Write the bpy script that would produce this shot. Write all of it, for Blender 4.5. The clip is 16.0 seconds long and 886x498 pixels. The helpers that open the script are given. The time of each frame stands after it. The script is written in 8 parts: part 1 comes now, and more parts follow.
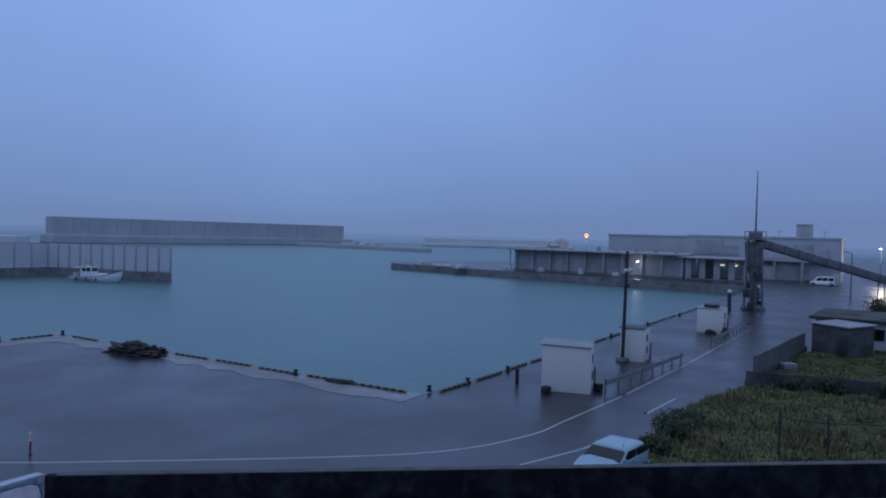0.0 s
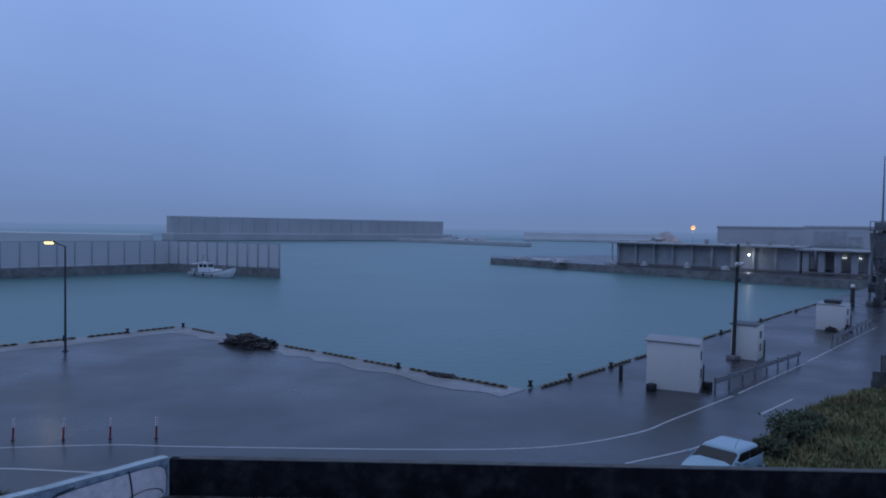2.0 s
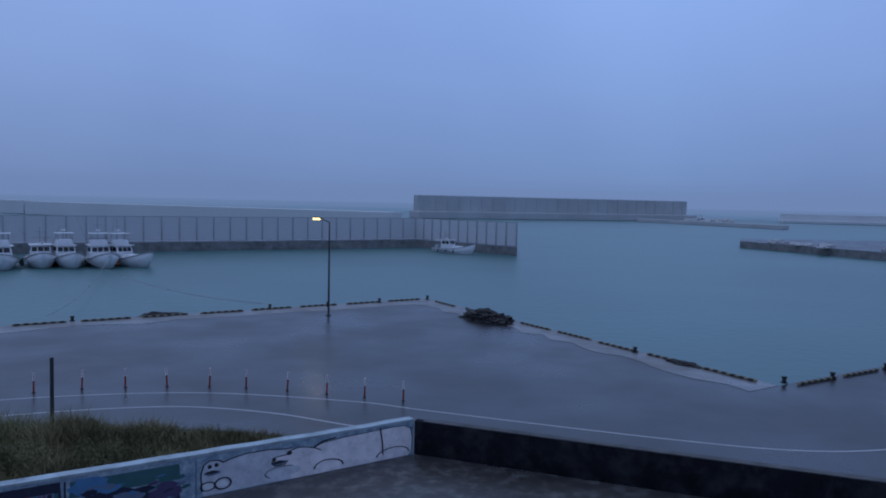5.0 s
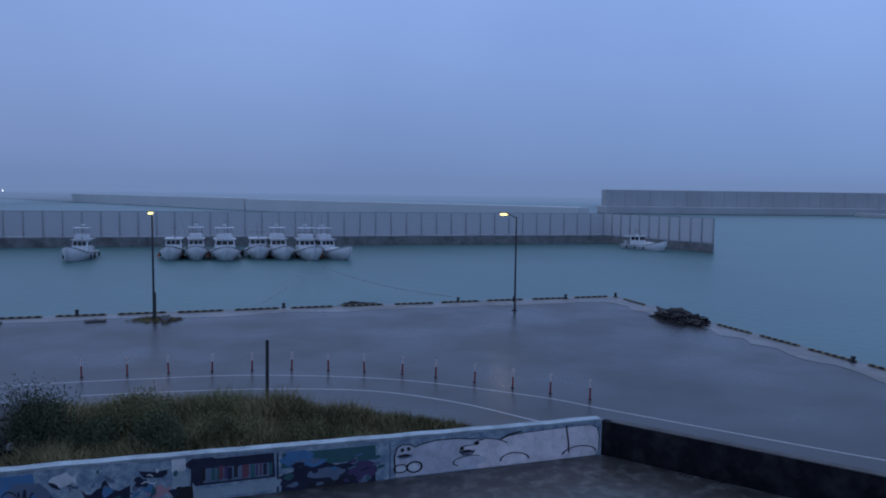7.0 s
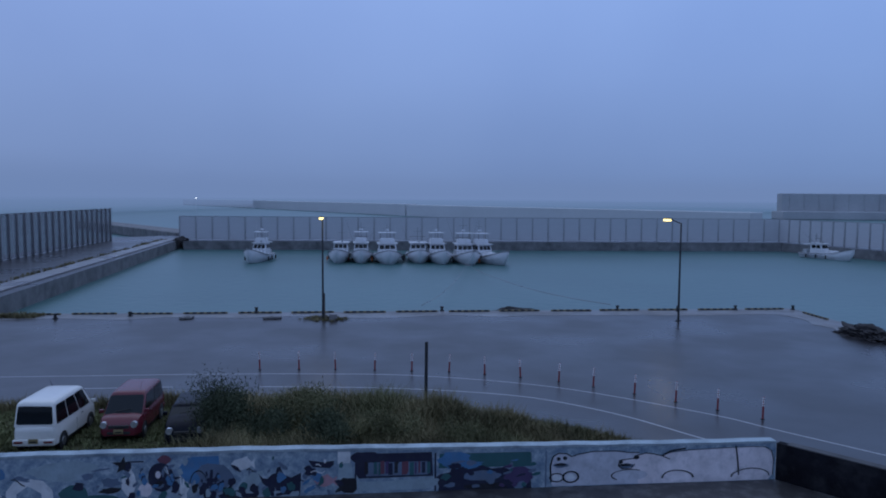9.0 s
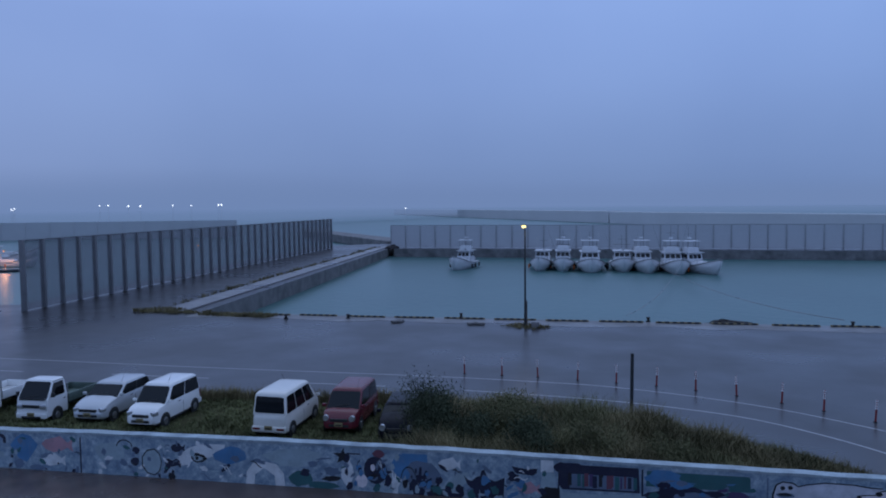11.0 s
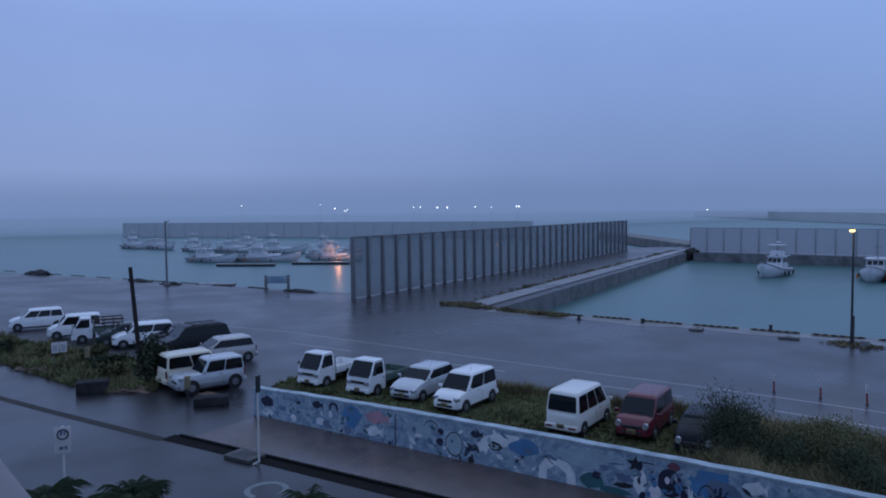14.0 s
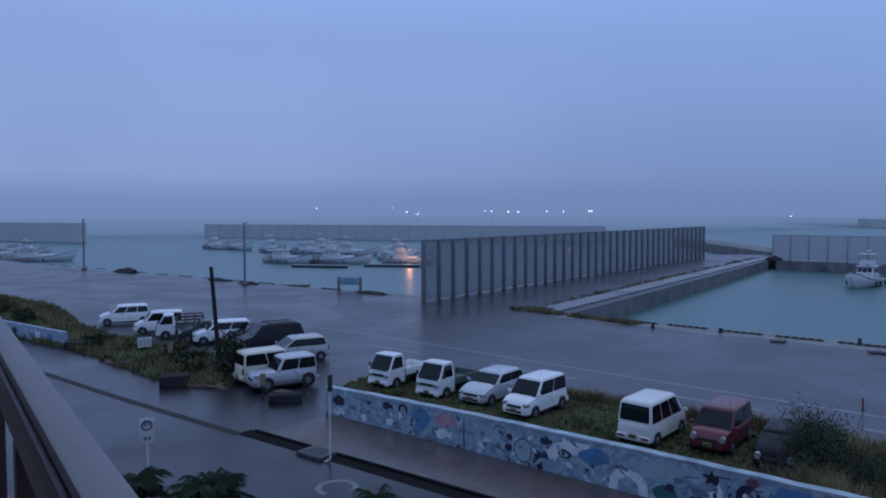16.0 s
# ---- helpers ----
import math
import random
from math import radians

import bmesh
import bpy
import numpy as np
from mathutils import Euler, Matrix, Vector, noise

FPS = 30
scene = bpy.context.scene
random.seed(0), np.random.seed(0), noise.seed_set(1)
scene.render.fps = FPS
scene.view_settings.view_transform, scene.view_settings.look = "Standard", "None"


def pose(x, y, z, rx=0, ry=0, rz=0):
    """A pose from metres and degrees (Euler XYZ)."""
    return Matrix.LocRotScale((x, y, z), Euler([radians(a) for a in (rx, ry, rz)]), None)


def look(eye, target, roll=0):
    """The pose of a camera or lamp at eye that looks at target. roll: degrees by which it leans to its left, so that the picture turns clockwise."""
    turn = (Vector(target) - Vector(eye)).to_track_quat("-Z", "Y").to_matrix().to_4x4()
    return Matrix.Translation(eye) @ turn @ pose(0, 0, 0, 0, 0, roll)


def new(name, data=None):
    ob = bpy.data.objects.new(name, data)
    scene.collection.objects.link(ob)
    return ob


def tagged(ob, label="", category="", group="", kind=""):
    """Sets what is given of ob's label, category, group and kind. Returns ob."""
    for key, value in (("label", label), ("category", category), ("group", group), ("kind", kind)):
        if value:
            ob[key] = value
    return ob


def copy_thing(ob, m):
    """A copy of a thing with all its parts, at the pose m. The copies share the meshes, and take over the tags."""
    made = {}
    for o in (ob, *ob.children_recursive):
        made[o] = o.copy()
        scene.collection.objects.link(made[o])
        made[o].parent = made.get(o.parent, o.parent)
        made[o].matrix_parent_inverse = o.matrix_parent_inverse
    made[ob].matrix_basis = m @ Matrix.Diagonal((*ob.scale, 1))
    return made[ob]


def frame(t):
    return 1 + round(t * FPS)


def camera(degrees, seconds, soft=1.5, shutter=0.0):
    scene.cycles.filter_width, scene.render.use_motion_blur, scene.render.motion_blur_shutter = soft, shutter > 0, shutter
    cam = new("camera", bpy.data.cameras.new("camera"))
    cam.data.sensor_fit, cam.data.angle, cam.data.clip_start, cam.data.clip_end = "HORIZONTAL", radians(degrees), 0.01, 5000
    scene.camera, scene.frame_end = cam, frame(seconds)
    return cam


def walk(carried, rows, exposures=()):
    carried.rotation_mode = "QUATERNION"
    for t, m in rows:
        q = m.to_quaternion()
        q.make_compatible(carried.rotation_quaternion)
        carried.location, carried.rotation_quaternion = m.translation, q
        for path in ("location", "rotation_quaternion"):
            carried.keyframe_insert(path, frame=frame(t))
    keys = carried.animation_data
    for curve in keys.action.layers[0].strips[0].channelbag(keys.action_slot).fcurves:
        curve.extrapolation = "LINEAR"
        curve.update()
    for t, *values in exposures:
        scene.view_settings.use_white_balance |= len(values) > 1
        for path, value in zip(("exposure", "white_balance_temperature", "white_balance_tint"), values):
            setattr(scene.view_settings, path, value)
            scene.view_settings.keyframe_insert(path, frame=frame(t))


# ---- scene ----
cam = camera(63.82, 16.0, soft=1.9)
PATH = [
    (0.0, look((0.130, 0.200, 9.10), (11.042, 16.954, 8.656), 1.61)),
    (0.5, look((0.127, 0.201, 9.10), (10.814, 17.101, 8.662), 1.45)),
    (1.0, look((0.122, 0.205, 9.10), (10.359, 17.380, 8.630), 1.23)),
    (1.5, look((0.113, 0.210, 9.10), (9.595, 17.811, 8.558), 1.03)),
    (2.0, look((0.101, 0.216, 9.10), (8.584, 18.316, 8.448), 0.92)),
    (2.5, look((0.088, 0.221, 9.10), (7.452, 18.800, 8.328), 0.95)),
    (3.0, look((0.075, 0.226, 9.10), (6.366, 19.190, 8.219), 1.09)),
    (3.5, look((0.064, 0.229, 9.10), (5.394, 19.481, 8.112), 1.24)),
    (6.0, look((-0.004, 0.238, 9.10), (-0.330, 20.178, 7.585), 0.94)),
    (6.5, look((-0.020, 0.237, 9.10), (-1.725, 20.103, 7.536), 0.78)),
    (7.0, look((-0.036, 0.235, 9.10), (-3.017, 19.949, 7.529), 0.70)),
    (7.5, look((-0.049, 0.233, 9.10), (-4.160, 19.744, 7.540), 0.73)),
    (8.0, look((-0.061, 0.230, 9.10), (-5.190, 19.501, 7.576), 0.75)),
    (10.5, look((-0.129, 0.200, 9.10), (-10.902, 17.001, 7.802), -0.42)),
    (11.0, look((-0.144, 0.189, 9.10), (-12.249, 16.063, 7.874), -0.57)),
    (11.5, look((-0.160, 0.176, 9.10), (-13.588, 14.951, 7.910), -0.93)),
    (12.0, look((-0.173, 0.163, 9.10), (-14.719, 13.843, 7.962), -1.36)),
    (12.5, look((-0.184, 0.151, 9.10), (-15.639, 12.796, 7.978), -1.36)),
    (13.0, look((-0.194, 0.138, 9.10), (-16.441, 11.748, 7.984), -1.23)),
    (13.5, look((-0.201, 0.127, 9.10), (-17.096, 10.772, 7.975), -0.91)),
    (14.0, look((-0.208, 0.117, 9.10), (-17.617, 9.899, 7.993), -0.57)),
    (14.5, look((-0.212, 0.108, 9.10), (-18.014, 9.162, 8.038), -0.34)),
    (15.0, look((-0.215, 0.102, 9.10), (-18.278, 8.628, 8.087), -0.11)),
    (15.5, look((-0.217, 0.098, 9.10), (-18.438, 8.284, 8.110), -0.02)),
    (16.0, look((-0.218, 0.096, 9.10), (-18.515, 8.112, 8.113), -0.09)),
]
walk(cam, PATH, [(0.0, -0.03), (3.5, -0.03), (7.0, 0.0), (11.0, 0.0), (13.5, 0.03), (16.0, 0.04)])

U = 7 / 6  # one survey unit in metres
WATER = -1.75


def P(x, y, z=0.0):
    """A survey place (units) as metres; z is in metres already."""
    return Vector((x * U, y * U, z))


# ---- sky and light: heavy blue overcast at dusk, in rain ----
world = bpy.data.worlds.new("overcast_dusk")
scene.world = world
world.use_nodes = True
wn, wl = world.node_tree.nodes, world.node_tree.links
wn.clear()
w_out = wn.new("ShaderNodeOutputWorld")
w_bg = wn.new("ShaderNodeBackground")
w_co = wn.new("ShaderNodeTexCoord")
w_sep = wn.new("ShaderNodeSeparateXYZ")
w_ramp = wn.new("ShaderNodeValToRGB")
w_noise = wn.new("ShaderNodeTexNoise")
w_mul = wn.new("ShaderNodeMixRGB")
w_map = wn.new("ShaderNodeMapRange")
wl.new(w_co.outputs["Generated"], w_sep.inputs[0])
wl.new(w_sep.outputs["Z"], w_map.inputs["Value"])
w_map.inputs["From Min"].default_value = -0.1
w_map.inputs["From Max"].default_value = 0.9
wl.new(w_map.outputs["Result"], w_ramp.inputs[0])
stops = [(0.0, (0.150, 0.232, 0.435)), (0.10, (0.160, 0.245, 0.46)), (0.16, (0.188, 0.290, 0.55)), (0.26, (0.230, 0.355, 0.685)), (0.40, (0.265, 0.412, 0.815)), (0.58, (0.30, 0.44, 0.785)), (1.0, (0.33, 0.46, 0.755))]
w_ramp.color_ramp.interpolation = "B_SPLINE"
for i, (at, c) in enumerate(stops):
    el = w_ramp.color_ramp.elements[i] if i < 2 else w_ramp.color_ramp.elements.new(at)
    el.position, el.color = at, (*c, 1)
wl.new(w_co.outputs["Generated"], w_noise.inputs["Vector"])
w_noise.inputs["Scale"].default_value = 2.2
w_noise.inputs["Detail"].default_value = 4
w_noise.inputs["Roughness"].default_value = 0.45
w_tone = wn.new("ShaderNodeValToRGB")
w_tone.color_ramp.elements[0].position, w_tone.color_ramp.elements[0].color = 0.3, (0.90, 0.91, 0.94, 1)
w_tone.color_ramp.elements[1].position, w_tone.color_ramp.elements[1].color = 0.7, (1.06, 1.05, 1.04, 1)
wl.new(w_noise.outputs["Fac"], w_tone.inputs[0])
w_mul.blend_type = "MULTIPLY"
w_mul.inputs[0].default_value = 1
wl.new(w_ramp.outputs[0], w_mul.inputs[1])
wl.new(w_tone.outputs[0], w_mul.inputs[2])
w_side = wn.new("ShaderNodeMapRange")
w_side.inputs["From Min"].default_value, w_side.inputs["From Max"].default_value = -1.0, 0.4
wl.new(w_sep.outputs["X"], w_side.inputs["Value"])
w_hue = wn.new("ShaderNodeMixRGB")
w_hue.inputs[1].default_value, w_hue.inputs[2].default_value = (0.985, 0.945, 0.93, 1), (1.0, 1.045, 1.06, 1)
wl.new(w_side.outputs[0], w_hue.inputs[0])
w_mul2 = wn.new("ShaderNodeMixRGB")
w_mul2.blend_type = "MULTIPLY"
w_mul2.inputs[0].default_value = 1
wl.new(w_mul.outputs[0], w_mul2.inputs[1])
wl.new(w_hue.outputs[0], w_mul2.inputs[2])
w_west, w_low, w_both = wn.new("ShaderNodeMapRange"), wn.new("ShaderNodeMapRange"), wn.new("ShaderNodeMath")
w_west.inputs["From Min"].default_value, w_west.inputs["From Max"].default_value = -0.3, -0.95
w_low.inputs["From Min"].default_value, w_low.inputs["From Max"].default_value = 0.24, 0.5
wl.new(w_sep.outputs["X"], w_west.inputs["Value"])
wl.new(w_sep.outputs["Z"], w_low.inputs["Value"])
w_both.operation = "MULTIPLY"
wl.new(w_west.outputs[0], w_both.inputs[0])
wl.new(w_low.outputs[0], w_both.inputs[1])
# Added brightening of the high western sky, mostly unseen, to light the apron.
w_high_west = wn.new("ShaderNodeMixRGB")
w_high_west.blend_type = "MULTIPLY"
wl.new(w_both.outputs[0], w_high_west.inputs[0])
wl.new(w_mul2.outputs[0], w_high_west.inputs[1])
w_high_west.inputs[2].default_value = (1.5, 1.48, 1.46, 1)
w_west2, w_low2, w_both2, w_glow = wn.new("ShaderNodeMapRange"), wn.new("ShaderNodeMapRange"), wn.new("ShaderNodeMath"), wn.new("ShaderNodeMixRGB")
w_west2.inputs["From Min"].default_value, w_west2.inputs["From Max"].default_value = -0.82, -0.99
w_low2.inputs["From Min"].default_value, w_low2.inputs["From Max"].default_value = 0.22, 0.03
wl.new(w_sep.outputs["X"], w_west2.inputs["Value"])
wl.new(w_sep.outputs["Z"], w_low2.inputs["Value"])
w_both2.operation = w_glow.blend_type = "MULTIPLY"
wl.new(w_west2.outputs[0], w_both2.inputs[0])
wl.new(w_low2.outputs[0], w_both2.inputs[1])
wl.new(w_both2.outputs[0], w_glow.inputs[0])
wl.new(w_high_west.outputs[0], w_glow.inputs[1])
w_glow.inputs[2].default_value = (1.32, 1.25, 1.2, 1)
w_east, w_dim = wn.new("ShaderNodeMapRange"), wn.new("ShaderNodeMixRGB")
w_east.inputs["From Min"].default_value, w_east.inputs["From Max"].default_value = 0.4, 0.95
wl.new(w_sep.outputs["X"], w_east.inputs["Value"])
w_dim.blend_type = "MULTIPLY"
wl.new(w_east.outputs[0], w_dim.inputs[0])
wl.new(w_glow.outputs[0], w_dim.inputs[1])
w_dim.inputs[2].default_value = (0.90, 0.84, 0.86, 1)
wl.new(w_dim.outputs[0], w_bg.inputs["Color"])
w_bg.inputs["Strength"].default_value = 1.0
wl.new(w_bg.outputs[0], w_out.inputs[0])

sun = new("cloud_light", bpy.data.lights.new("cloud_light", "SUN"))
sun.data.energy, sun.data.angle, sun.data.color = 0.25, radians(60), (0.85, 0.88, 1.0)
sun.matrix_world = look((0, 0, 60), (10, -25, 0))

# ---- materials ----
def material(name, color, rough=0.6, metal=0.0, vary=0.25, scale=1.0, bump=0.2, stain=0.0, stain_color=(0.05, 0.05, 0.05), stain_scale=0.3, wet=0.0, random_tint=0.0, spec=0.5, alpha=1.0):
    """A surface with colour that varies at two scales, fine relief, stains, and wet patches of low roughness."""
    m = bpy.data.materials.new(name)
    m.use_nodes = True
    n, l = m.node_tree.nodes, m.node_tree.links
    b = n["Principled BSDF"]
    b.inputs["Metallic"].default_value = metal
    b.inputs["Specular IOR Level"].default_value = spec
    b.inputs["Alpha"].default_value = alpha
    co = n.new("ShaderNodeTexCoord")
    fine, broad = n.new("ShaderNodeTexNoise"), n.new("ShaderNodeTexNoise")
    fine.inputs["Scale"].default_value, fine.inputs["Detail"].default_value = 14 * scale, 6
    broad.inputs["Scale"].default_value, broad.inputs["Detail"].default_value = 0.9 * scale, 5
    for t in (fine, broad):
        l.new(co.outputs["Object"], t.inputs["Vector"])
    add = n.new("ShaderNodeMath")
    add.operation = "MULTIPLY_ADD"
    l.new(fine.outputs["Fac"], add.inputs[0])
    add.inputs[1].default_value = 0.5
    l.new(broad.outputs["Fac"], add.inputs[2])
    span = n.new("ShaderNodeMapRange")
    span.inputs["From Min"].default_value, span.inputs["From Max"].default_value = 0.45, 1.05
    span.inputs["To Min"].default_value, span.inputs["To Max"].default_value = 1 - vary, 1 + vary
    l.new(add.outputs[0], span.inputs["Value"])
    mul = n.new("ShaderNodeVectorMath")
    mul.operation = "SCALE"
    mul.inputs[0].default_value = color
    l.new(span.outputs[0], mul.inputs["Scale"])
    col = mul.outputs[0]
    if random_tint:
        info, tint = n.new("ShaderNodeObjectInfo"), n.new("ShaderNodeMapRange")
        tint.inputs["To Min"].default_value, tint.inputs["To Max"].default_value = 1 - random_tint, 1 + random_tint
        l.new(info.outputs["Random"], tint.inputs["Value"])
        again = n.new("ShaderNodeVectorMath")
        again.operation = "SCALE"
        l.new(col, again.inputs[0])
        l.new(tint.outputs[0], again.inputs["Scale"])
        col = again.outputs[0]
    if stain:
        sn, sr, mix = n.new("ShaderNodeTexNoise"), n.new("ShaderNodeMapRange"), n.new("ShaderNodeMixRGB")
        sn.inputs["Scale"].default_value, sn.inputs["Detail"].default_value, sn.inputs["Roughness"].default_value = stain_scale, 7, 0.65
        l.new(co.outputs["Object"], sn.inputs["Vector"])
        sr.inputs["From Min"].default_value, sr.inputs["From Max"].default_value, sr.inputs["To Max"].default_value = 0.48, 0.68, stain
        l.new(sn.outputs["Fac"], sr.inputs["Value"])
        l.new(sr.outputs[0], mix.inputs[0])
        l.new(col, mix.inputs[1])
        mix.inputs[2].default_value = (*stain_color, 1)
        col = mix.outputs[0]
    l.new(col, b.inputs["Base Color"])
    if wet:
        wn_, wr = n.new("ShaderNodeTexNoise"), n.new("ShaderNodeMapRange")
        wn_.inputs["Scale"].default_value, wn_.inputs["Detail"].default_value = 0.16, 6
        l.new(co.outputs["Object"], wn_.inputs["Vector"])
        wr.inputs["From Min"].default_value, wr.inputs["From Max"].default_value = 0.35, 0.62
        wr.inputs["To Min"].default_value, wr.inputs["To Max"].default_value = wet, rough
        l.new(wn_.outputs["Fac"], wr.inputs["Value"])
        l.new(wr.outputs[0], b.inputs["Roughness"])
    else:
        b.inputs["Roughness"].default_value = rough
    if bump:
        bp = n.new("ShaderNodeBump")
        bp.inputs["Strength"].default_value, bp.inputs["Distance"].default_value = bump, 0.02
        l.new(fine.outputs["Fac"], bp.inputs["Height"])
        l.new(bp.outputs[0], b.inputs["Normal"])
    return m


def glow(name, color, strength):
    m = bpy.data.materials.new(name)
    m.use_nodes = True
    b = m.node_tree.nodes["Principled BSDF"]
    b.inputs["Base Color"].default_value = (*color, 1)
    b.inputs["Emission Color"].default_value = (*color, 1)
    b.inputs["Emission Strength"].default_value = strength
    return m


def glass(name, tint=(0.012, 0.013, 0.014), rough=0.1, spec=0.4):
    m = bpy.data.materials.new(name)
    m.use_nodes = True
    b = m.node_tree.nodes["Principled BSDF"]
    b.inputs["Base Color"].default_value = (*tint, 1)
    b.inputs["Roughness"].default_value = rough
    b.inputs["Specular IOR Level"].default_value = spec
    return m


M_ASPHALT = material("wet_asphalt", (0.024, 0.0225, 0.026), 0.38, vary=0.3, scale=0.6, bump=0.14, wet=0.26, stain=0.5, stain_color=(0.020, 0.0195, 0.023), stain_scale=0.12, spec=0.47)
M_ROAD = material("dark_road_asphalt", (0.019, 0.018, 0.021), 0.38, vary=0.3, scale=0.8, bump=0.15, wet=0.2, stain=0.5, stain_color=(0.016, 0.016, 0.018), stain_scale=0.25, spec=0.35)
M_CONCRETE = material("wet_concrete", (0.20, 0.19, 0.19), 0.5, vary=0.2, scale=0.8, bump=0.25, wet=0.2, stain=0.45, stain_color=(0.15, 0.145, 0.15), stain_scale=0.3)
M_QUAY = material("quay_concrete", (0.17, 0.165, 0.165), 0.7, vary=0.35, scale=0.8, bump=0.5, stain=0.7, stain_color=(0.05, 0.055, 0.055), stain_scale=0.4)
M_PAINT = material("road_paint", (0.36, 0.36, 0.37), 0.35, vary=0.12, scale=2, bump=0.1, stain=0.35, stain_color=(0.25, 0.26, 0.28), stain_scale=1.5)
M_PAVING = material("brown_paving", (0.095, 0.070, 0.062), 0.5, vary=0.3, scale=1.5, bump=0.3, wet=0.18, stain=0.5, stain_color=(0.06, 0.05, 0.05), stain_scale=0.5)
M_YARD = material("dark_yard_concrete", (0.040, 0.037, 0.038), 0.5, vary=0.4, scale=1.2, bump=0.3, wet=0.25, stain=0.6, stain_color=(0.15, 0.146, 0.142), stain_scale=1.9)
M_GUTTER = material("black_gutter", (0.010, 0.010, 0.010), 0.9, vary=0.4, scale=3, bump=0.5, spec=0.1)
M_BLACKWALL = material("black_mould_concrete", (0.011, 0.011, 0.015), 0.95, vary=0.5, scale=2, bump=0.4, stain=0.8, stain_color=(0.036, 0.036, 0.040), stain_scale=1.3, spec=0.1)


# ---- mesh helpers ----
from mathutils.geometry import tessellate_polygon

def finish(name, bm, mat, smooth=False):
    me = bpy.data.meshes.new(name)
    bm.normal_update()
    bm.to_mesh(me)
    bm.free()
    for m in (mat if isinstance(mat, (list, tuple)) else [mat]):
        me.materials.append(m)
    for p in me.polygons:
        p.use_smooth = True
    if not smooth:
        me.set_sharp_from_angle(angle=radians(33))
    return new(name, me)


def part(name, bm, mat, parent, label="", smooth=False):
    ob = finish(name, bm, mat, smooth)
    ob.parent = parent
    if label:
        ob["label"] = label
    return ob


def box(bm, size, m=None, bevel=0.0, taper=1.0):
    """A box of that size about its own middle, laid by the matrix m; taper narrows its top."""
    r = bmesh.ops.create_cube(bm, size=1.0)
    vs = r["verts"]
    for v in vs:
        k = taper if v.co.z > 0 else 1.0
        v.co = Vector((v.co.x * size[0] * k, v.co.y * size[1] * k, v.co.z * size[2]))
    if bevel:
        es = list({e for v in vs for e in v.link_edges})
        r2 = bmesh.ops.bevel(bm, geom=es, offset=bevel, segments=2, affect="EDGES", profile=0.6)
        vs = list({v for f in r2["faces"] for v in f.verts} | {v for v in vs if v.is_valid})
    if m is not None:
        bmesh.ops.transform(bm, matrix=m, verts=[v for v in vs if v.is_valid])
    return bm


def tube(bm, a, b, r1, r2=None, sides=10):
    a, b = Vector(a), Vector(b)
    d = b - a
    m = Matrix.Translation((a + b) / 2) @ d.to_track_quat("Z", "Y").to_matrix().to_4x4()
    bmesh.ops.create_cone(bm, cap_ends=True, segments=sides, radius1=r1, radius2=r1 if r2 is None else r2, depth=d.length, matrix=m)
    return bm


def slab(bm, outline, z0, z1):
    """A prism over a plan outline (metres)."""
    top = [bm.verts.new((p[0], p[1], z1)) for p in outline]
    low = [bm.verts.new((p[0], p[1], z0)) for p in outline]
    n = len(outline)
    for tri in tessellate_polygon([[v.co for v in top]]):
        bm.faces.new([top[k] for k in tri])
    for i in range(n):
        j = (i + 1) % n
        bm.faces.new((top[i], low[i], low[j], top[j]))
    bmesh.ops.recalc_face_normals(bm, faces=bm.faces[:])
    return bm


def ribbon(bm, pts, width, z, thick=0.006):
    """A flat band along plan points (metres)."""
    pts = [Vector((p[0], p[1])) for p in pts]
    rows = []
    for i, p in enumerate(pts):
        d = (pts[min(i + 1, len(pts) - 1)] - pts[max(i - 1, 0)]).normalized()
        nrm = Vector((-d.y, d.x)) * width / 2
        rows.append((bm.verts.new((*(p + nrm), z)), bm.verts.new((*(p - nrm), z))))
    for (a, b), (c, d) in zip(rows, rows[1:]):
        bm.faces.new((a, b, d, c))
    bmesh.ops.recalc_face_normals(bm, faces=bm.faces[:])
    return bm


def smooth_line(pts, n=6):
    """Catmull-Rom through plan points."""
    out = []
    q = [pts[0]] + list(pts) + [pts[-1]]
    for i in range(len(pts) - 1):
        p0, p1, p2, p3 = (Vector(q[i + k]) for k in range(4))
        for s in range(n):
            t = s / n
            out.append(0.5 * ((2 * p1) + (p2 - p0) * t + (2 * p0 - 5 * p1 + 4 * p2 - p3) * t * t + (3 * p1 - p0 - 3 * p2 + p3) * t ** 3))
    out.append(Vector(pts[-1]))
    return out


def structure(ob, label):
    return tagged(ob, label, kind="structure")


def place(ob, x, y, z=0.0, turn=0.0):
    """Stand a thing at survey units x, y, turned by degrees about the vertical."""
    ob.location, ob.rotation_euler = P(x, y, z), (0, 0, radians(turn))
    return ob


# ---- ground, water, quays ----
QUAY_A, QUAY_B, QUAY_C = (5.0, 56.3), (18.2, 29.2), (110.0, 71.5)
POOL_W = (-46.5, 31.0)     # where the quay meets the west bank
BANK_END = (-89.0, 101.0)
PIER_CORNER, PIER_END = (10.5, 140.0), (26.4, 121.5)

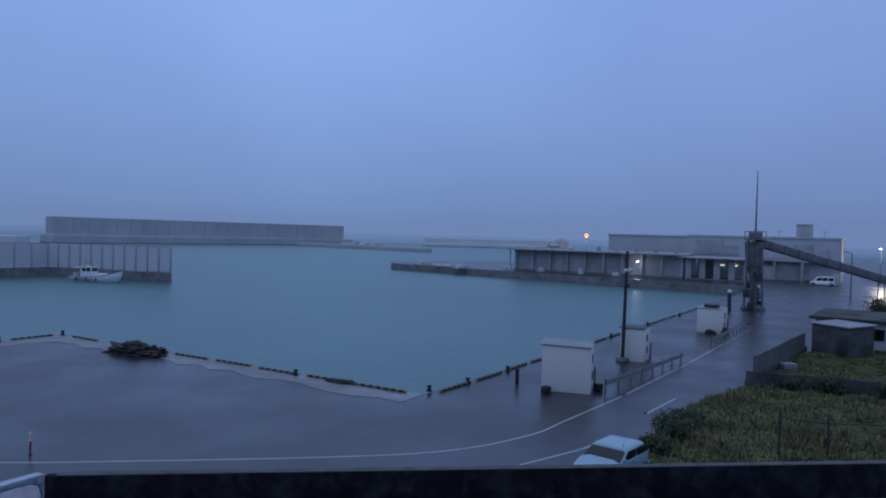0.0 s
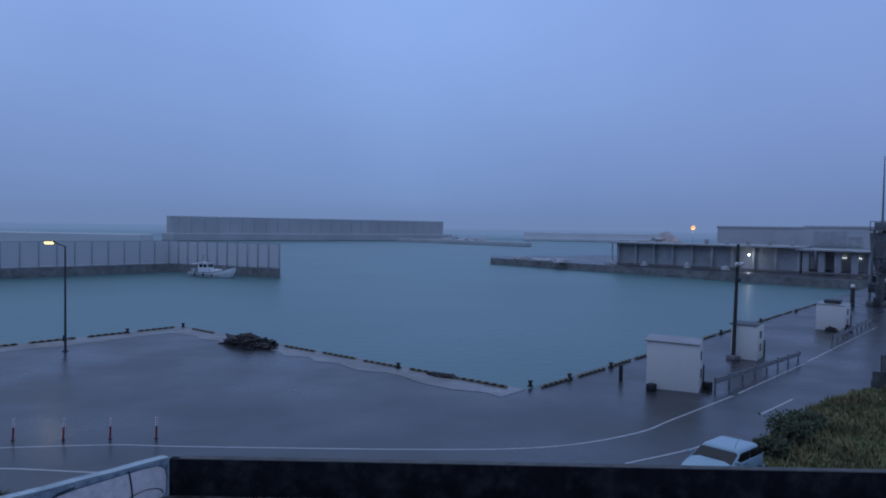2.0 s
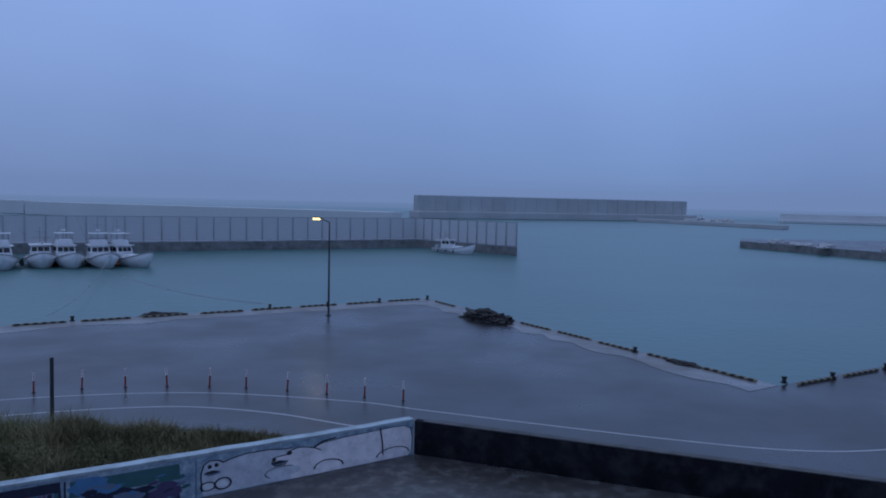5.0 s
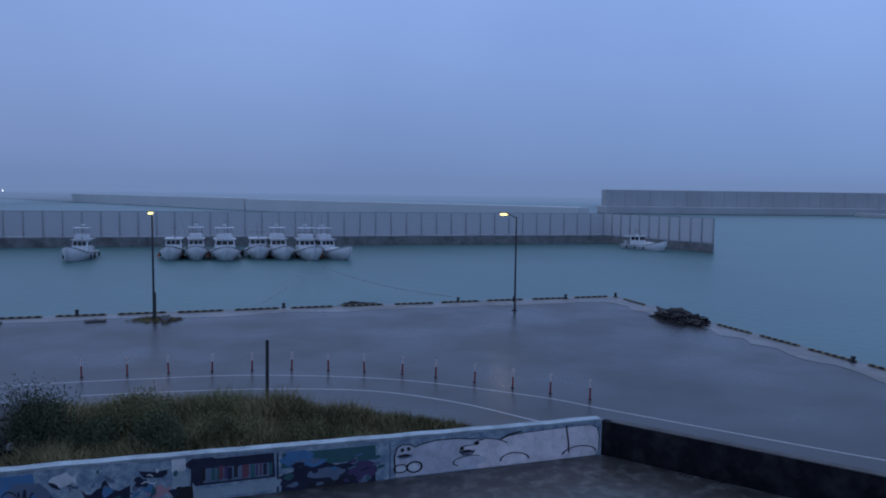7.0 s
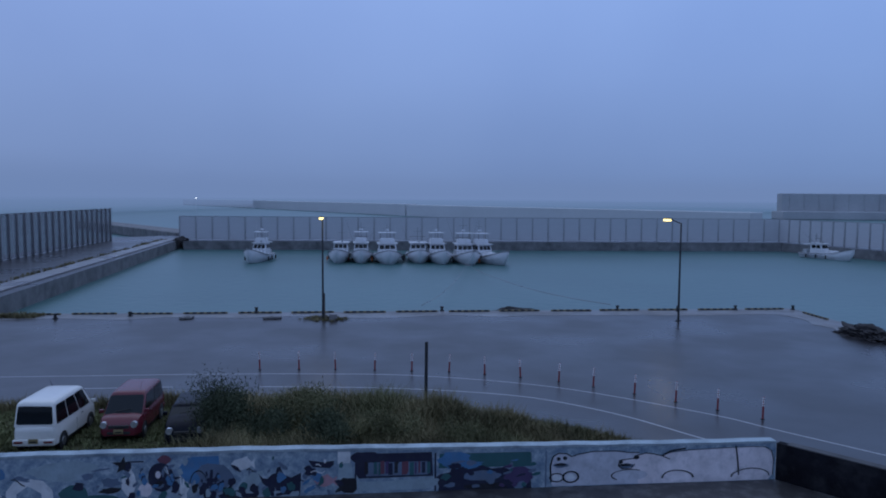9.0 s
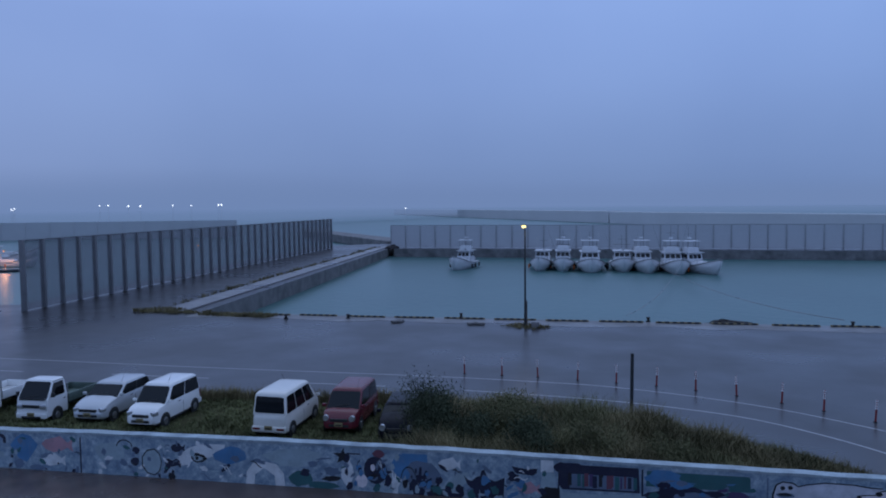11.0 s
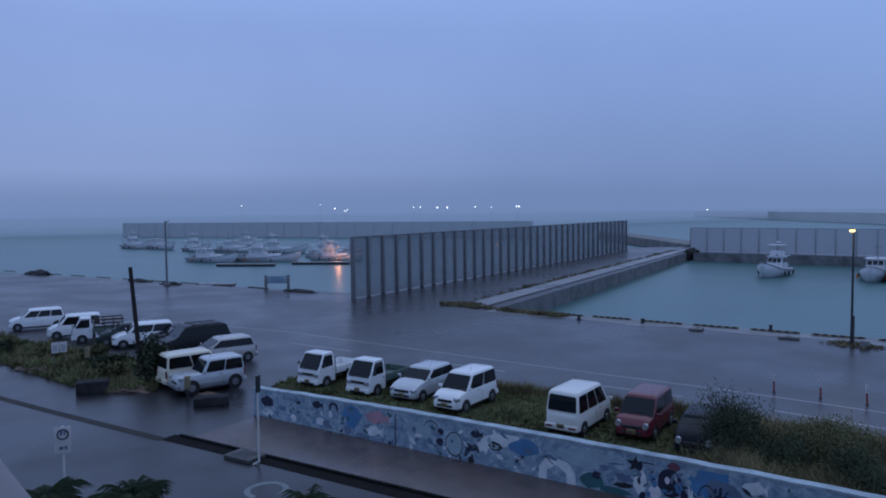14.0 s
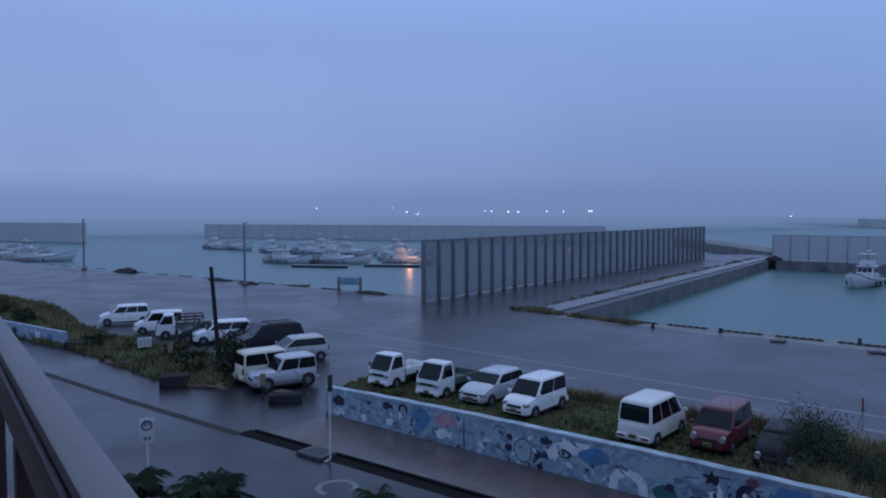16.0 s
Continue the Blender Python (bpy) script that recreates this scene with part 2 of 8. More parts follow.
land = bmesh.new()
outline = [QUAY_A, POOL_W, BANK_END, (-85.5, 97.5), PIER_CORNER, PIER_END, (27.8, 128.6), (14.0, 149.0), (-84.0, 106.0), (-98.0, 112.0), (-104.0, 97.0), (-63.0, 25.0), (-65.8, 23.2), (-78.6, 15.2), (-97.0, 4.4), (-112.0, -5.5), (-143.0, -21.0), (-420, -160), (-420, -420), (420, -420), (420, 175), (92.0, 166.0), (86.0, 155.5), QUAY_C, QUAY_B]
slab(land, [P(*p) for p in outline], -5.0, 0.0)
ground = structure(finish("ground", land, [M_ASPHALT]), "wet dark asphalt harbour apron with puddles and concrete quay sides")
ground.data.materials.append(M_QUAY)
for f in ground.data.polygons:
    if abs(f.normal.z) < 0.5:
        f.material_index = 1

M_WATER = bpy.data.materials.new("harbour_water")
M_WATER.use_nodes = True
_n, _l = M_WATER.node_tree.nodes, M_WATER.node_tree.links
_b = _n["Principled BSDF"]
_b.inputs["Base Color"].default_value = (0.055, 0.15, 0.19, 1)
_b.inputs["Roughness"].default_value = 0.34
_b.inputs["Specular IOR Level"].default_value = 0.5
_co, _w1, _w2, _bp = _n.new("ShaderNodeTexCoord"), _n.new("ShaderNodeTexNoise"), _n.new("ShaderNodeTexNoise"), _n.new("ShaderNodeBump")
_w1.inputs["Scale"].default_value, _w1.inputs["Detail"].default_value = 0.8, 6
_l.new(_co.outputs["Object"], _w1.inputs["Vector"])
_bp.inputs["Strength"].default_value, _bp.inputs["Distance"].default_value = 0.35, 0.2
_l.new(_w1.outputs["Fac"], _bp.inputs["Height"])
_l.new(_bp.outputs[0], _b.inputs["Normal"])
_w2.inputs["Scale"].default_value, _w2.inputs["Detail"].default_value = 0.035, 4
_l.new(_co.outputs["Object"], _w2.inputs["Vector"])
_rp = _n.new("ShaderNodeValToRGB")
_rp.color_ramp.elements[0].position, _rp.color_ramp.elements[0].color = 0.3, (0.036, 0.112, 0.114, 1)
_rp.color_ramp.elements[1].position, _rp.color_ramp.elements[1].color = 0.7, (0.056, 0.146, 0.145, 1)
_l.new(_w2.outputs["Fac"], _rp.inputs[0])
_l.new(_rp.outputs[0], _b.inputs["Base Color"])
sea = bmesh.new()
bmesh.ops.create_grid(sea, x_segments=8, y_segments=8, size=2400)
water = structure(finish("water", sea, M_WATER), "choppy blue-green harbour water under rain")
water.location.z = WATER

# ---- walls, paving, lines ----
M_YELLOW = material("worn_yellow_paint", (0.24, 0.195, 0.11), 0.6, vary=0.4, scale=3, stain=0.8, stain_color=(0.08, 0.075, 0.06), stain_scale=2)
M_BLACK = material("black_rubber", (0.015, 0.015, 0.016), 0.55, vary=0.3, scale=3)
M_STEEL = material("galvanised_steel", (0.26, 0.27, 0.28), 0.42, metal=0.8, vary=0.2, scale=2, stain=0.4, stain_color=(0.12, 0.09, 0.07), stain_scale=1.5)
M_DARKSTEEL = material("dark_steel", (0.045, 0.048, 0.052), 0.5, metal=0.4, vary=0.3, scale=2)
M_WHITE = material("white_render", (0.62, 0.60, 0.57), 0.6, vary=0.08, scale=1, bump=0.15, stain=0.25, stain_color=(0.42, 0.41, 0.4), stain_scale=0.9)
M_RED = material("red_plastic", (0.24, 0.028, 0.032), 0.4, vary=0.2, scale=4)
M_REFLECT = material("white_reflector", (0.85, 0.85, 0.85), 0.3, vary=0.05, bump=0)
M_SOIL = material("grassy_soil", (0.062, 0.060, 0.030), 0.95, vary=0.5, scale=2, bump=0.8, spec=0.08)
M_TARWOOD = material("tarred_wood", (0.035, 0.029, 0.028), 0.8, vary=0.4, scale=4, bump=0.5, spec=0.2)
M_WOOD = material("weathered_wood", (0.09, 0.07, 0.06), 0.75, vary=0.35, scale=4, bump=0.5)

WALL_A, WALL_B, WALL_C = P(-27.2, 6.9), P(1.6, 21.5), P(27.5, 9.0)
WALL_DIR = (WALL_B - WALL_A).normalized()
WALL_IN = Vector((-WALL_DIR.y, WALL_DIR.x, 0))


def straight_wall(name, a, b, height, thick, mat, side, bevel=0.03):
    """A wall whose face runs from a to b; its body lies on the given side of that line."""
    d = b - a
    m = Matrix.Translation((a + b) / 2 + side * thick / 2 + Vector((0, 0, height / 2))) @ Matrix.Rotation(math.atan2(d.y, d.x), 4, "Z")
    return finish(name, box(bmesh.new(), (d.length, thick, height), m, bevel), mat)


def mural_base():
    """Patchy sea-blue house paint on concrete, worn through and streaked."""
    m = material("mural_paint", (0.34, 0.41, 0.46), 0.6, vary=0.2, scale=1.2, bump=0.25, stain=0.4, stain_color=(0.10, 0.13, 0.17), stain_scale=1.0)
    n, l = m.node_tree.nodes, m.node_tree.links
    b = n["Principled BSDF"]
    src = b.inputs["Base Color"].links[0].from_socket
    co, no, ra, mix = n.new("ShaderNodeTexCoord"), n.new("ShaderNodeTexNoise"), n.new("ShaderNodeValToRGB"), n.new("ShaderNodeMixRGB")
    no.inputs["Scale"].default_value, no.inputs["Detail"].default_value, no.inputs["Roughness"].default_value = 3.4, 8, 0.8
    l.new(co.outputs["Object"], no.inputs["Vector"])
    e = ra.color_ramp.elements
    e[0].position, e[0].color = 0.33, (0.05, 0.08, 0.15, 1)
    e[1].position, e[1].color = 0.70, (0.66, 0.71, 0.74, 1)
    for at, c in ((0.43, (0.12, 0.21, 0.31, 1)), (0.5, (0.22, 0.30, 0.38, 1)), (0.58, (0.34, 0.44, 0.51, 1))):
        k = e.new(at)
        k.color = c
    l.new(no.outputs["Fac"], ra.inputs[0])
    mix.inputs[0].default_value = 0.75
    l.new(src, mix.inputs[1])
    l.new(ra.outputs[0], mix.inputs[2])
    l.new(mix.outputs[0], b.inputs["Base Color"])
    return m


WALL_TOPS = [(0, 1.26), (3, 1.36), (8, 1.46), (15, 1.52), (21, 1.51), (26, 1.44), (31, 1.38), (35, 1.33), (60, 1.27)]


def wall_top(s):
    for (s0, z0), (s1, z1) in zip(WALL_TOPS, WALL_TOPS[1:]):
        if s <= s1:
            return z0 + (z1 - z0) * max(0, s - s0) / (s1 - s0)
    return 1.27


def long_block(bm, z_low, z_high, front, back, n=40):
    """A block along the mural wall whose lower and upper faces follow heights given for each place along it."""
    L = (WALL_B - WALL_A).length
    rows = []
    for i in range(n + 1):
        s = L * i / n
        f, b = WALL_A + WALL_DIR * s - WALL_IN * front, WALL_A + WALL_DIR * s + WALL_IN * back
        rows.append([(f.x, f.y, z_low(s)), (b.x, b.y, z_low(s)), (b.x, b.y, z_high(s)), (f.x, f.y, z_high(s))])
    vs = [[bm.verts.new(p) for p in r] for r in rows]
    for a, b in zip(vs, vs[1:]):
        for i in range(4):
            bm.faces.new((a[i], a[(i + 1) % 4], b[(i + 1) % 4], b[i]))
    bm.faces.new(vs[0])
    bm.faces.new(list(reversed(vs[-1])))
    bmesh.ops.recalc_face_normals(bm, faces=bm.faces[:])
    return bm


mural = tagged(finish("mural_wall", long_block(bmesh.new(), lambda s: -0.1, lambda s: wall_top(s) - 0.08, 0.0, 0.3), mural_base()), "low concrete wall painted with a worn sea mural", "wall", kind="structure")
cap = bmesh.new()
long_block(cap, lambda s: wall_top(s) - 0.078, lambda s: wall_top(s) + 0.012 * math.sin(s * 3.1), 0.02, 0.33)
M_CAP = material("pale_blue_coping", (0.31, 0.38, 0.42), 0.5, vary=0.4, scale=1.5, stain=0.9, stain_color=(0.13, 0.18, 0.22), stain_scale=1.1)
part("coping", cap, M_CAP, mural, "pale blue worn coping")

PAINTS = {k: material("paint_" + k, c, 0.6, vary=0.2, scale=2, bump=0.2, stain=0.6, stain_color=(c[0] * 0.75 + 0.02, c[1] * 0.75 + 0.025, c[2] * 0.75 + 0.03) if max(c) < 0.2 else (c[0] * 0.45 + 0.09, c[1] * 0.45 + 0.11, c[2] * 0.45 + 0.13), stain_scale=3.5) for k, c in {
    "navy": (0.016, 0.018, 0.045), "black": (0.015, 0.015, 0.02), "blue": (0.07, 0.20, 0.38), "pink": (0.46, 0.26, 0.30), "white": (0.66, 0.69, 0.71), "pale": (0.78, 0.72, 0.75), "grey": (0.56, 0.57, 0.63), "teal": (0.035, 0.12, 0.13), "sky": (0.31, 0.40, 0.45), "purple": (0.075, 0.05, 0.13), "wine": (0.15, 0.055, 0.08), "slate": (0.12, 0.17, 0.25)}.items()}
paint_layer = [0]
PEN = []   # thin painted outlines, drawn last


# where the parts of the mural lie: along the design, and in metres along the wall
SPREAD = [(0, 0), (0.95, 0.9), (8, 7.14), (9.15, 7.97), (12, 10.71), (14.25, 12.3), (16.1, 14.69), (18, 17.4), (19.6, 18.46), (21.85, 19.87), (23, 20.91), (24.6, 21.85), (26.05, 23.2), (26.9, 23.8), (29.72, 26.62), (31.5, 28.83), (32.9, 30.09), (34.95, 33.09), (35.72, 34.32), (36.74, 36.43), (37.5, 37.58), (40, 40)]


def on_design(s):
    for (a, b), (c, d) in zip(SPREAD, SPREAD[1:]):
        if s <= c:
            return b + (d - b) * (s - a) / (c - a)
    return s


def painted(shape, color, s, z, w, h, tilt=0.0, name="painted_shape", label=""):
    """A coat of paint on the wall: an outline in the unit square, laid at s metres along the wall and z up, a few millimetres thick."""
    paint_layer[0] += 1
    off = 0.003 + 0.00004 * paint_layer[0]
    bm = bmesh.new()
    c, sn = math.cos(tilt), math.sin(tilt)
    vs = []
    for px, py in shape:
        x, y = px * w / 2, py * h / 2
        x, y = x * c - y * sn, x * sn + y * c
        along_s = on_design(s + x)
        zz = min(max(z + y, 0.02), 1.235) * (wall_top(along_s) - 0.1) / 1.235
        q = WALL_A + WALL_DIR * along_s - WALL_IN * off
        vs.append(bm.verts.new((q.x, q.y, zz)))
    for tri in tessellate_polygon([[Vector(p).to_3d() for p in shape]]):
        try:
            bm.faces.new([vs[k] for k in tri])
        except ValueError:
            pass
    return part(name, bm, PAINTS[color], mural, label)


def brushed(seed, n=14):
    return blob(n, 0.32, seed)


def blob(n=18, wob=0.08, seed=0):
    r = random.Random(seed)
    return [(math.cos(a) * (1 + r.uniform(-wob, wob)), math.sin(a) * (1 + r.uniform(-wob, wob))) for a in (2 * math.pi * i / n for i in range(n))]


STAR = [(math.cos(math.pi / 2 + i * math.pi / 5) * (1 if i % 2 == 0 else 0.42), math.sin(math.pi / 2 + i * math.pi / 5) * (1 if i % 2 == 0 else 0.42)) for i in range(10)]
FISH = [(-1, 0.05), (-0.75, 0.5), (-0.2, 0.75), (0.1, 0.95), (0.3, 0.65), (0.62, 0.25), (1, 0.7), (0.9, 0.0), (1, -0.7), (0.6, -0.25), (0.2, -0.6), (-0.3, -0.8), (-0.75, -0.5)]
WHALE = [(-1, 0.55), (-0.75, 0.25), (-0.5, 0.2), (-0.22, 0.5), (0.0, 0.55), (0.06, 0.9), (0.2, 1.0), (0.32, 0.45), (0.6, 0.25), (0.97, 0.55), (0.92, -0.95), (0.4, -0.85), (0.02, -0.95), (-0.04, -0.3), (-0.12, -0.95), (-0.45, -0.85), (-0.55, -0.3), (-0.78, -0.05)]
DIAMOND = [(-1, 0.1), (-0.6, 0.6), (-0.1, 1), (0.5, 0.75), (1, 0.2), (0.7, -0.3), (0.15, -1), (-0.4, -0.75), (-0.75, -0.3)]
SWOOSH = [(-1, -0.6), (-0.7, 0.0), (-0.3, 0.55), (0.3, 0.95), (1, 1), (0.95, 0.3), (0.5, -0.2), (0.1, -0.3), (-0.3, -0.85), (-0.7, -1)]
CAT = [(-1, 0.9), (-0.75, 0.2), (-0.3, 0.25), (0.1, 0.1), (0.6, 0.3), (1, 0.1), (0.8, -0.25), (0.3, -0.35), (-0.1, -0.4), (-0.6, -0.9), (-0.95, -1), (-0.7, -0.3)]
EYE = [(-1, 0), (-0.6, 0.6), (0, 0.9), (0.7, 0.5), (1, -0.1), (0.6, -0.7), (0, -0.9), (-0.6, -0.6)]
HAND = [(-0.35, -1), (-0.5, -0.2), (-1, 0.25), (-0.9, 0.4), (-0.4, 0.05), (-0.5, 0.85), (-0.32, 0.9), (-0.15, 0.15), (0.02, 1), (0.2, 0.98), (0.16, 0.12), (0.5, 0.8), (0.66, 0.7), (0.4, 0.0), (0.95, 0.3), (1, 0.15), (0.45, -0.4), (0.35, -1)]
HULL = [(-1, 0.9), (-0.7, -0.7), (0.6, -1), (0.95, -0.3), (1, 0.7), (0, 0.4)]
SKIRT = [(-0.7, 1), (0.7, 1), (1, -1), (-1, -0.9)]
SUB = [(-1, 1), (-0.9, 0.2), (-0.4, 0.1), (0.3, 0.25), (0.8, 0.45), (1, 0.2), (0.98, -0.5), (0.7, -1), (-0.98, -1)]
SQUARE = [(-1, -1), (1, -0.93), (0.97, 1), (-0.98, 0.94)]
ARCH = [(-1, -1), (-0.95, 0.1), (-0.6, 0.8), (0, 1), (0.6, 0.8), (0.95, 0.1), (1, -1), (0.55, -1), (0.5, -0.1), (0, 0.45), (-0.5, -0.1), (-0.55, -1)]
BEAR = [(-1, -0.9), (-1, 0.15), (-0.9, 0.55), (-0.6, 0.75), (-0.2, 0.8), (0.3, 0.92), (0.7, 1.0), (0.95, 0.85), (1, 0.2), (1, -0.85)]
for args in [
    (blob(12, 0.15, 1), "navy", 0.95, 0.78, 0.85, 0.5), (blob(12, 0.1, 2), "white", 0.95, 0.28, 0.75, 0.34), (blob(9, 0.2, 3), "slate", 2.0, 0.6, 0.5, 0.25), (blob(10, 0.2, 4), "white", 2.75, 0.27, 0.4, 0.3),
    (blob(9, 0.25, 5), "black", 3.1, 0.95, 0.3, 0.16), (FISH, "navy", 4.35, 1.0, 0.75, 0.4), (blob(8, 0.2, 6), "white", 4.5, 0.35, 0.6, 0.3), (blob(9, 0.2, 7), "white", 5.15, 0.72, 0.3, 0.28), (ARCH, "navy", 5.35, 1.05, 0.6, 0.32),
    (blob(10, 0.18, 8), "slate", 4.9, 0.3, 0.5, 0.36), (DIAMOND, "blue", 6.45, 0.78, 1.25, 1.0), (FISH, "pink", 8.0, 0.90, 1.55, 0.62), (FISH, "white", 7.75, 0.40, 1.2, 0.5), (blob(9, 0.2, 9), "slate", 6.2, 0.22, 0.5, 0.35), (blob(9, 0.2, 10), "slate", 7.0, 0.12, 0.7, 0.2),
    (SQUARE, "navy", 9.15, 0.6, 0.07, 1.15), (blob(9, 0.2, 11), "sky", 10.3, 0.75, 1.2, 0.6), (blob(9, 0.2, 12), "navy", 11.35, 0.85, 0.3, 0.22), (blob(9, 0.2, 13), "navy", 11.3, 0.5, 0.35, 0.28), (blob(18, 0.04, 14), "sky", 12.0, 0.52, 0.9, 0.8), (blob(8, 0.1, 14), "slate", 11.85, 0.6, 0.16, 0.14),
    (FISH, "navy", 13.3, 0.98, 0.75, 0.34), (SWOOSH, "white", 14.1, 0.8, 1.9, 0.7), (CAT, "navy", 12.95, 0.55, 0.9, 0.75), (EYE, "black", 14.25, 0.72, 0.6, 0.34), (blob(10, 0.1, 15), "sky", 14.25, 0.7, 0.34, 0.16), (blob(8, 0.1, 15), "black", 14.25, 0.71, 0.12, 0.13), (blob(8, 0.2, 15), "black", 12.95, 0.1, 0.35, 0.3),
    (blob(12, 0.25, 16), "blue", 15.2, 0.85, 0.9, 0.5), (ARCH, "white", 16.1, 0.36, 1.0, 0.72), (blob(10, 0.2, 17), "sky", 16.8, 0.9, 1.4, 0.5), (blob(10, 0.2, 18), "teal", 17.0, 0.3, 0.6, 0.45),
    (STAR, "black", 18.0, 1.0, 0.52, 0.5), (SQUARE, "navy", 18.5, 1.08, 0.7, 0.04), (blob(9, 0.2, 19), "white", 18.2, 0.5, 0.6, 0.75), (blob(9, 0.2, 20), "teal", 17.5, 0.12, 0.7, 0.22), (blob(9, 0.3, 21), "pale", 18.9, 0.3, 0.7, 0.4),
    (blob(16, 0.05, 22), "navy", 19.6, 0.66, 1.15, 0.78), (blob(10, 0.05, 23), "pale", 19.45, 0.72, 0.24, 0.2), (blob(10, 0.2, 24), "wine", 19.75, 1.12, 0.6, 0.22), (HAND, "white", 20.6, 0.36, 0.7, 0.72), (SQUARE, "blue", 21.55, 1.05, 1.2, 0.26), (DIAMOND, "blue", 20.9, 0.8, 1.1, 0.7), (FISH, "white", 23.0, 0.95, 0.95, 0.42), (SWOOSH, "sky", 23.2, 0.4, 1.3, 0.7), (blob(14, 0.1, 26), "slate", 21.9, 0.6, 1.4, 0.8), (HAND, "navy", 21.85, 0.42, 0.9, 0.8),
    (WHALE, "navy", 24.5, 0.44, 1.75, 0.84), (blob(9, 0.2, 31), "navy", 23.0, 0.08, 1.5, 0.16), (HULL, "navy", 26.05, 0.9, 0.95, 0.24), (FISH, "pink", 26.2, 0.42, 0.9, 0.42), (SQUARE, "white", 26.9, 1.08, 0.45, 0.36), (SKIRT, "sky", 26.95, 0.62, 0.6, 0.56), (SQUARE, "navy", 28.45, 0.82, 2.4, 0.72), (blob(20, 0.15, 90), "navy", 27.6, 1.05, 0.9, 0.36), (blob(16, 0.2, 92), "black", 27.05, 0.28, 0.7, 0.4), (SQUARE, "slate", 28.55, 0.72, 1.9, 0.40), (SQUARE, "navy", 29.72, 0.6, 0.05, 1.15),
    (SQUARE, "teal", 31.1, 0.92, 2.6, 0.44), (blob(26, 0.12, 94), "navy", 30.8, 0.36, 2.1, 0.72), (SQUARE, "navy", 31.1, 0.28, 2.6, 0.52), (blob(22, 0.12, 96), "purple", 32.0, 0.42, 0.9, 0.6), (blob(22, 0.14, 95), "blue", 30.4, 0.84, 1.0, 0.4), (blob(12, 0.3, 35), "blue", 30.2, 0.95, 0.8, 0.4), (SQUARE, "teal", 32.0, 0.9, 0.8, 0.42), (blob(11, 0.3, 36), "teal", 31.0, 1.0, 0.9, 0.24), (blob(12, 0.1, 25), "slate", 30.9, 0.45, 1.0, 0.3), (blob(9, 0.3, 37), "purple", 31.9, 0.4, 0.9, 0.35), (blob(9, 0.3, 38), "black", 31.2, 0.14, 1.8, 0.2)]:
    painted(*args)


def paint_patch(color, pts, name="painted_animal"):
    """A painted patch whose outline is given in metres along and up the wall."""
    c = sum(p[0] for p in pts) / len(pts)
    return painted([(p[0] - c, p[1]) for p in pts], color, c, 0, 2, 2, name=name)


def rounding(s, z, w, h, lo=0.0, hi=6.2832, n=12):
    return [(s + math.cos(lo + (hi - lo) * k / n) * w / 2, z + math.sin(lo + (hi - lo) * k / n) * h / 2) for k in range(n + 1)]


GREY_BACK = [(33.02, 0.2), (33.0, 0.7), (33.06, 0.98), (33.18, 1.08), (33.36, 1.06), (33.46, 0.97), (33.62, 1.04), (33.95, 1.12), (34.45, 1.12), (34.7, 1.07), (34.95, 1.06)]
PALE_BACK = [(35.42, 0.94), (35.62, 1.05), (35.95, 1.11), (36.5, 1.15), (37.0, 1.17), (37.3, 1.15), (37.46, 1.02), (37.52, 0.7), (37.5, 0.22)]
HEAD = [(34.53, 0.82), (34.66, 0.85), (34.84, 0.87), (34.93, 0.98), (35.1, 1.04), (35.28, 1.0), (35.44, 0.93), (35.58, 0.83)]
paint_patch("grey", GREY_BACK + [(35.1, 0.8), (35.1, 0.06), (33.05, 0.06)])
paint_patch("pale", [(34.62, 0.55)] + HEAD[:7] + PALE_BACK + [(37.4, 0.05), (34.95, 0.05), (34.9, 0.5)])
paint_patch("grey", rounding(34.75, 0.34, 0.8, 0.36))
for pts, w in ((GREY_BACK, 0.03), (PALE_BACK, 0.022), (HEAD, 0.03), ([(34.53, 0.82), (34.5, 0.66), (34.58, 0.56), (34.78, 0.56), (34.86, 0.68)], 0.028), (rounding(34.75, 0.34, 0.8, 0.36, 1.0, 3.9), 0.022), (rounding(35.72, 0.22, 0.56, 0.48, 0.0, 3.1416), 0.03), (rounding(37.02, 0.2, 0.8, 0.5, 0.0, 3.1416), 0.03), ([(36.74, 0.25), (36.72, 0.7), (36.68, 1.2)], 0.025), (rounding(33.14, 0.33, 0.30, 0.26), 0.03), (rounding(33.45, 0.34, 0.34, 0.34), 0.04), ([(35.45, 0.96), (35.62, 1.1), (35.85, 1.16)], 0.05)):
    PEN.append((pts, w))
for s, z, w, h in ((33.18, 0.9, 0.09, 0.12), (33.32, 0.92, 0.09, 0.12), (34.56, 0.76, 0.08, 0.12), (34.9, 0.9, 0.13, 0.13)):
    painted(blob(12, 0.1), "black", s, z, w, h)
for s, z, w, h in ((33.24, 0.7, 0.34, 0.15), (34.68, 0.64, 0.36, 0.15)):
    painted(blob(12, 0.15, 3), "slate", s, z, w, h)
    painted(blob(12, 0.15, 4), "black", s - 0.02, z + 0.02, w * 0.8, h * 0.6)
for s, z, w in ((33.14, 0.33, 0.2), (33.45, 0.34, 0.22)):
    painted(blob(12, 0.05), "white", s, z, w, 0.18)
painted(SQUARE, "slate", 32.9, 0.6, 0.04, 1.15)
rb = random.Random(11)
for i in range(17):
    painted(SQUARE, rb.choice(("wine", "slate", "purple", "navy", "black", "teal")), 27.5 + 0.125 * i + rb.uniform(-0.03, 0.03), 0.74 + rb.uniform(-0.03, 0.03), rb.uniform(0.06, 0.17), 0.36 + rb.uniform(-0.05, 0.04))
painted(SUB, "sky", 28.55, 0.34, 2.5, 0.46)
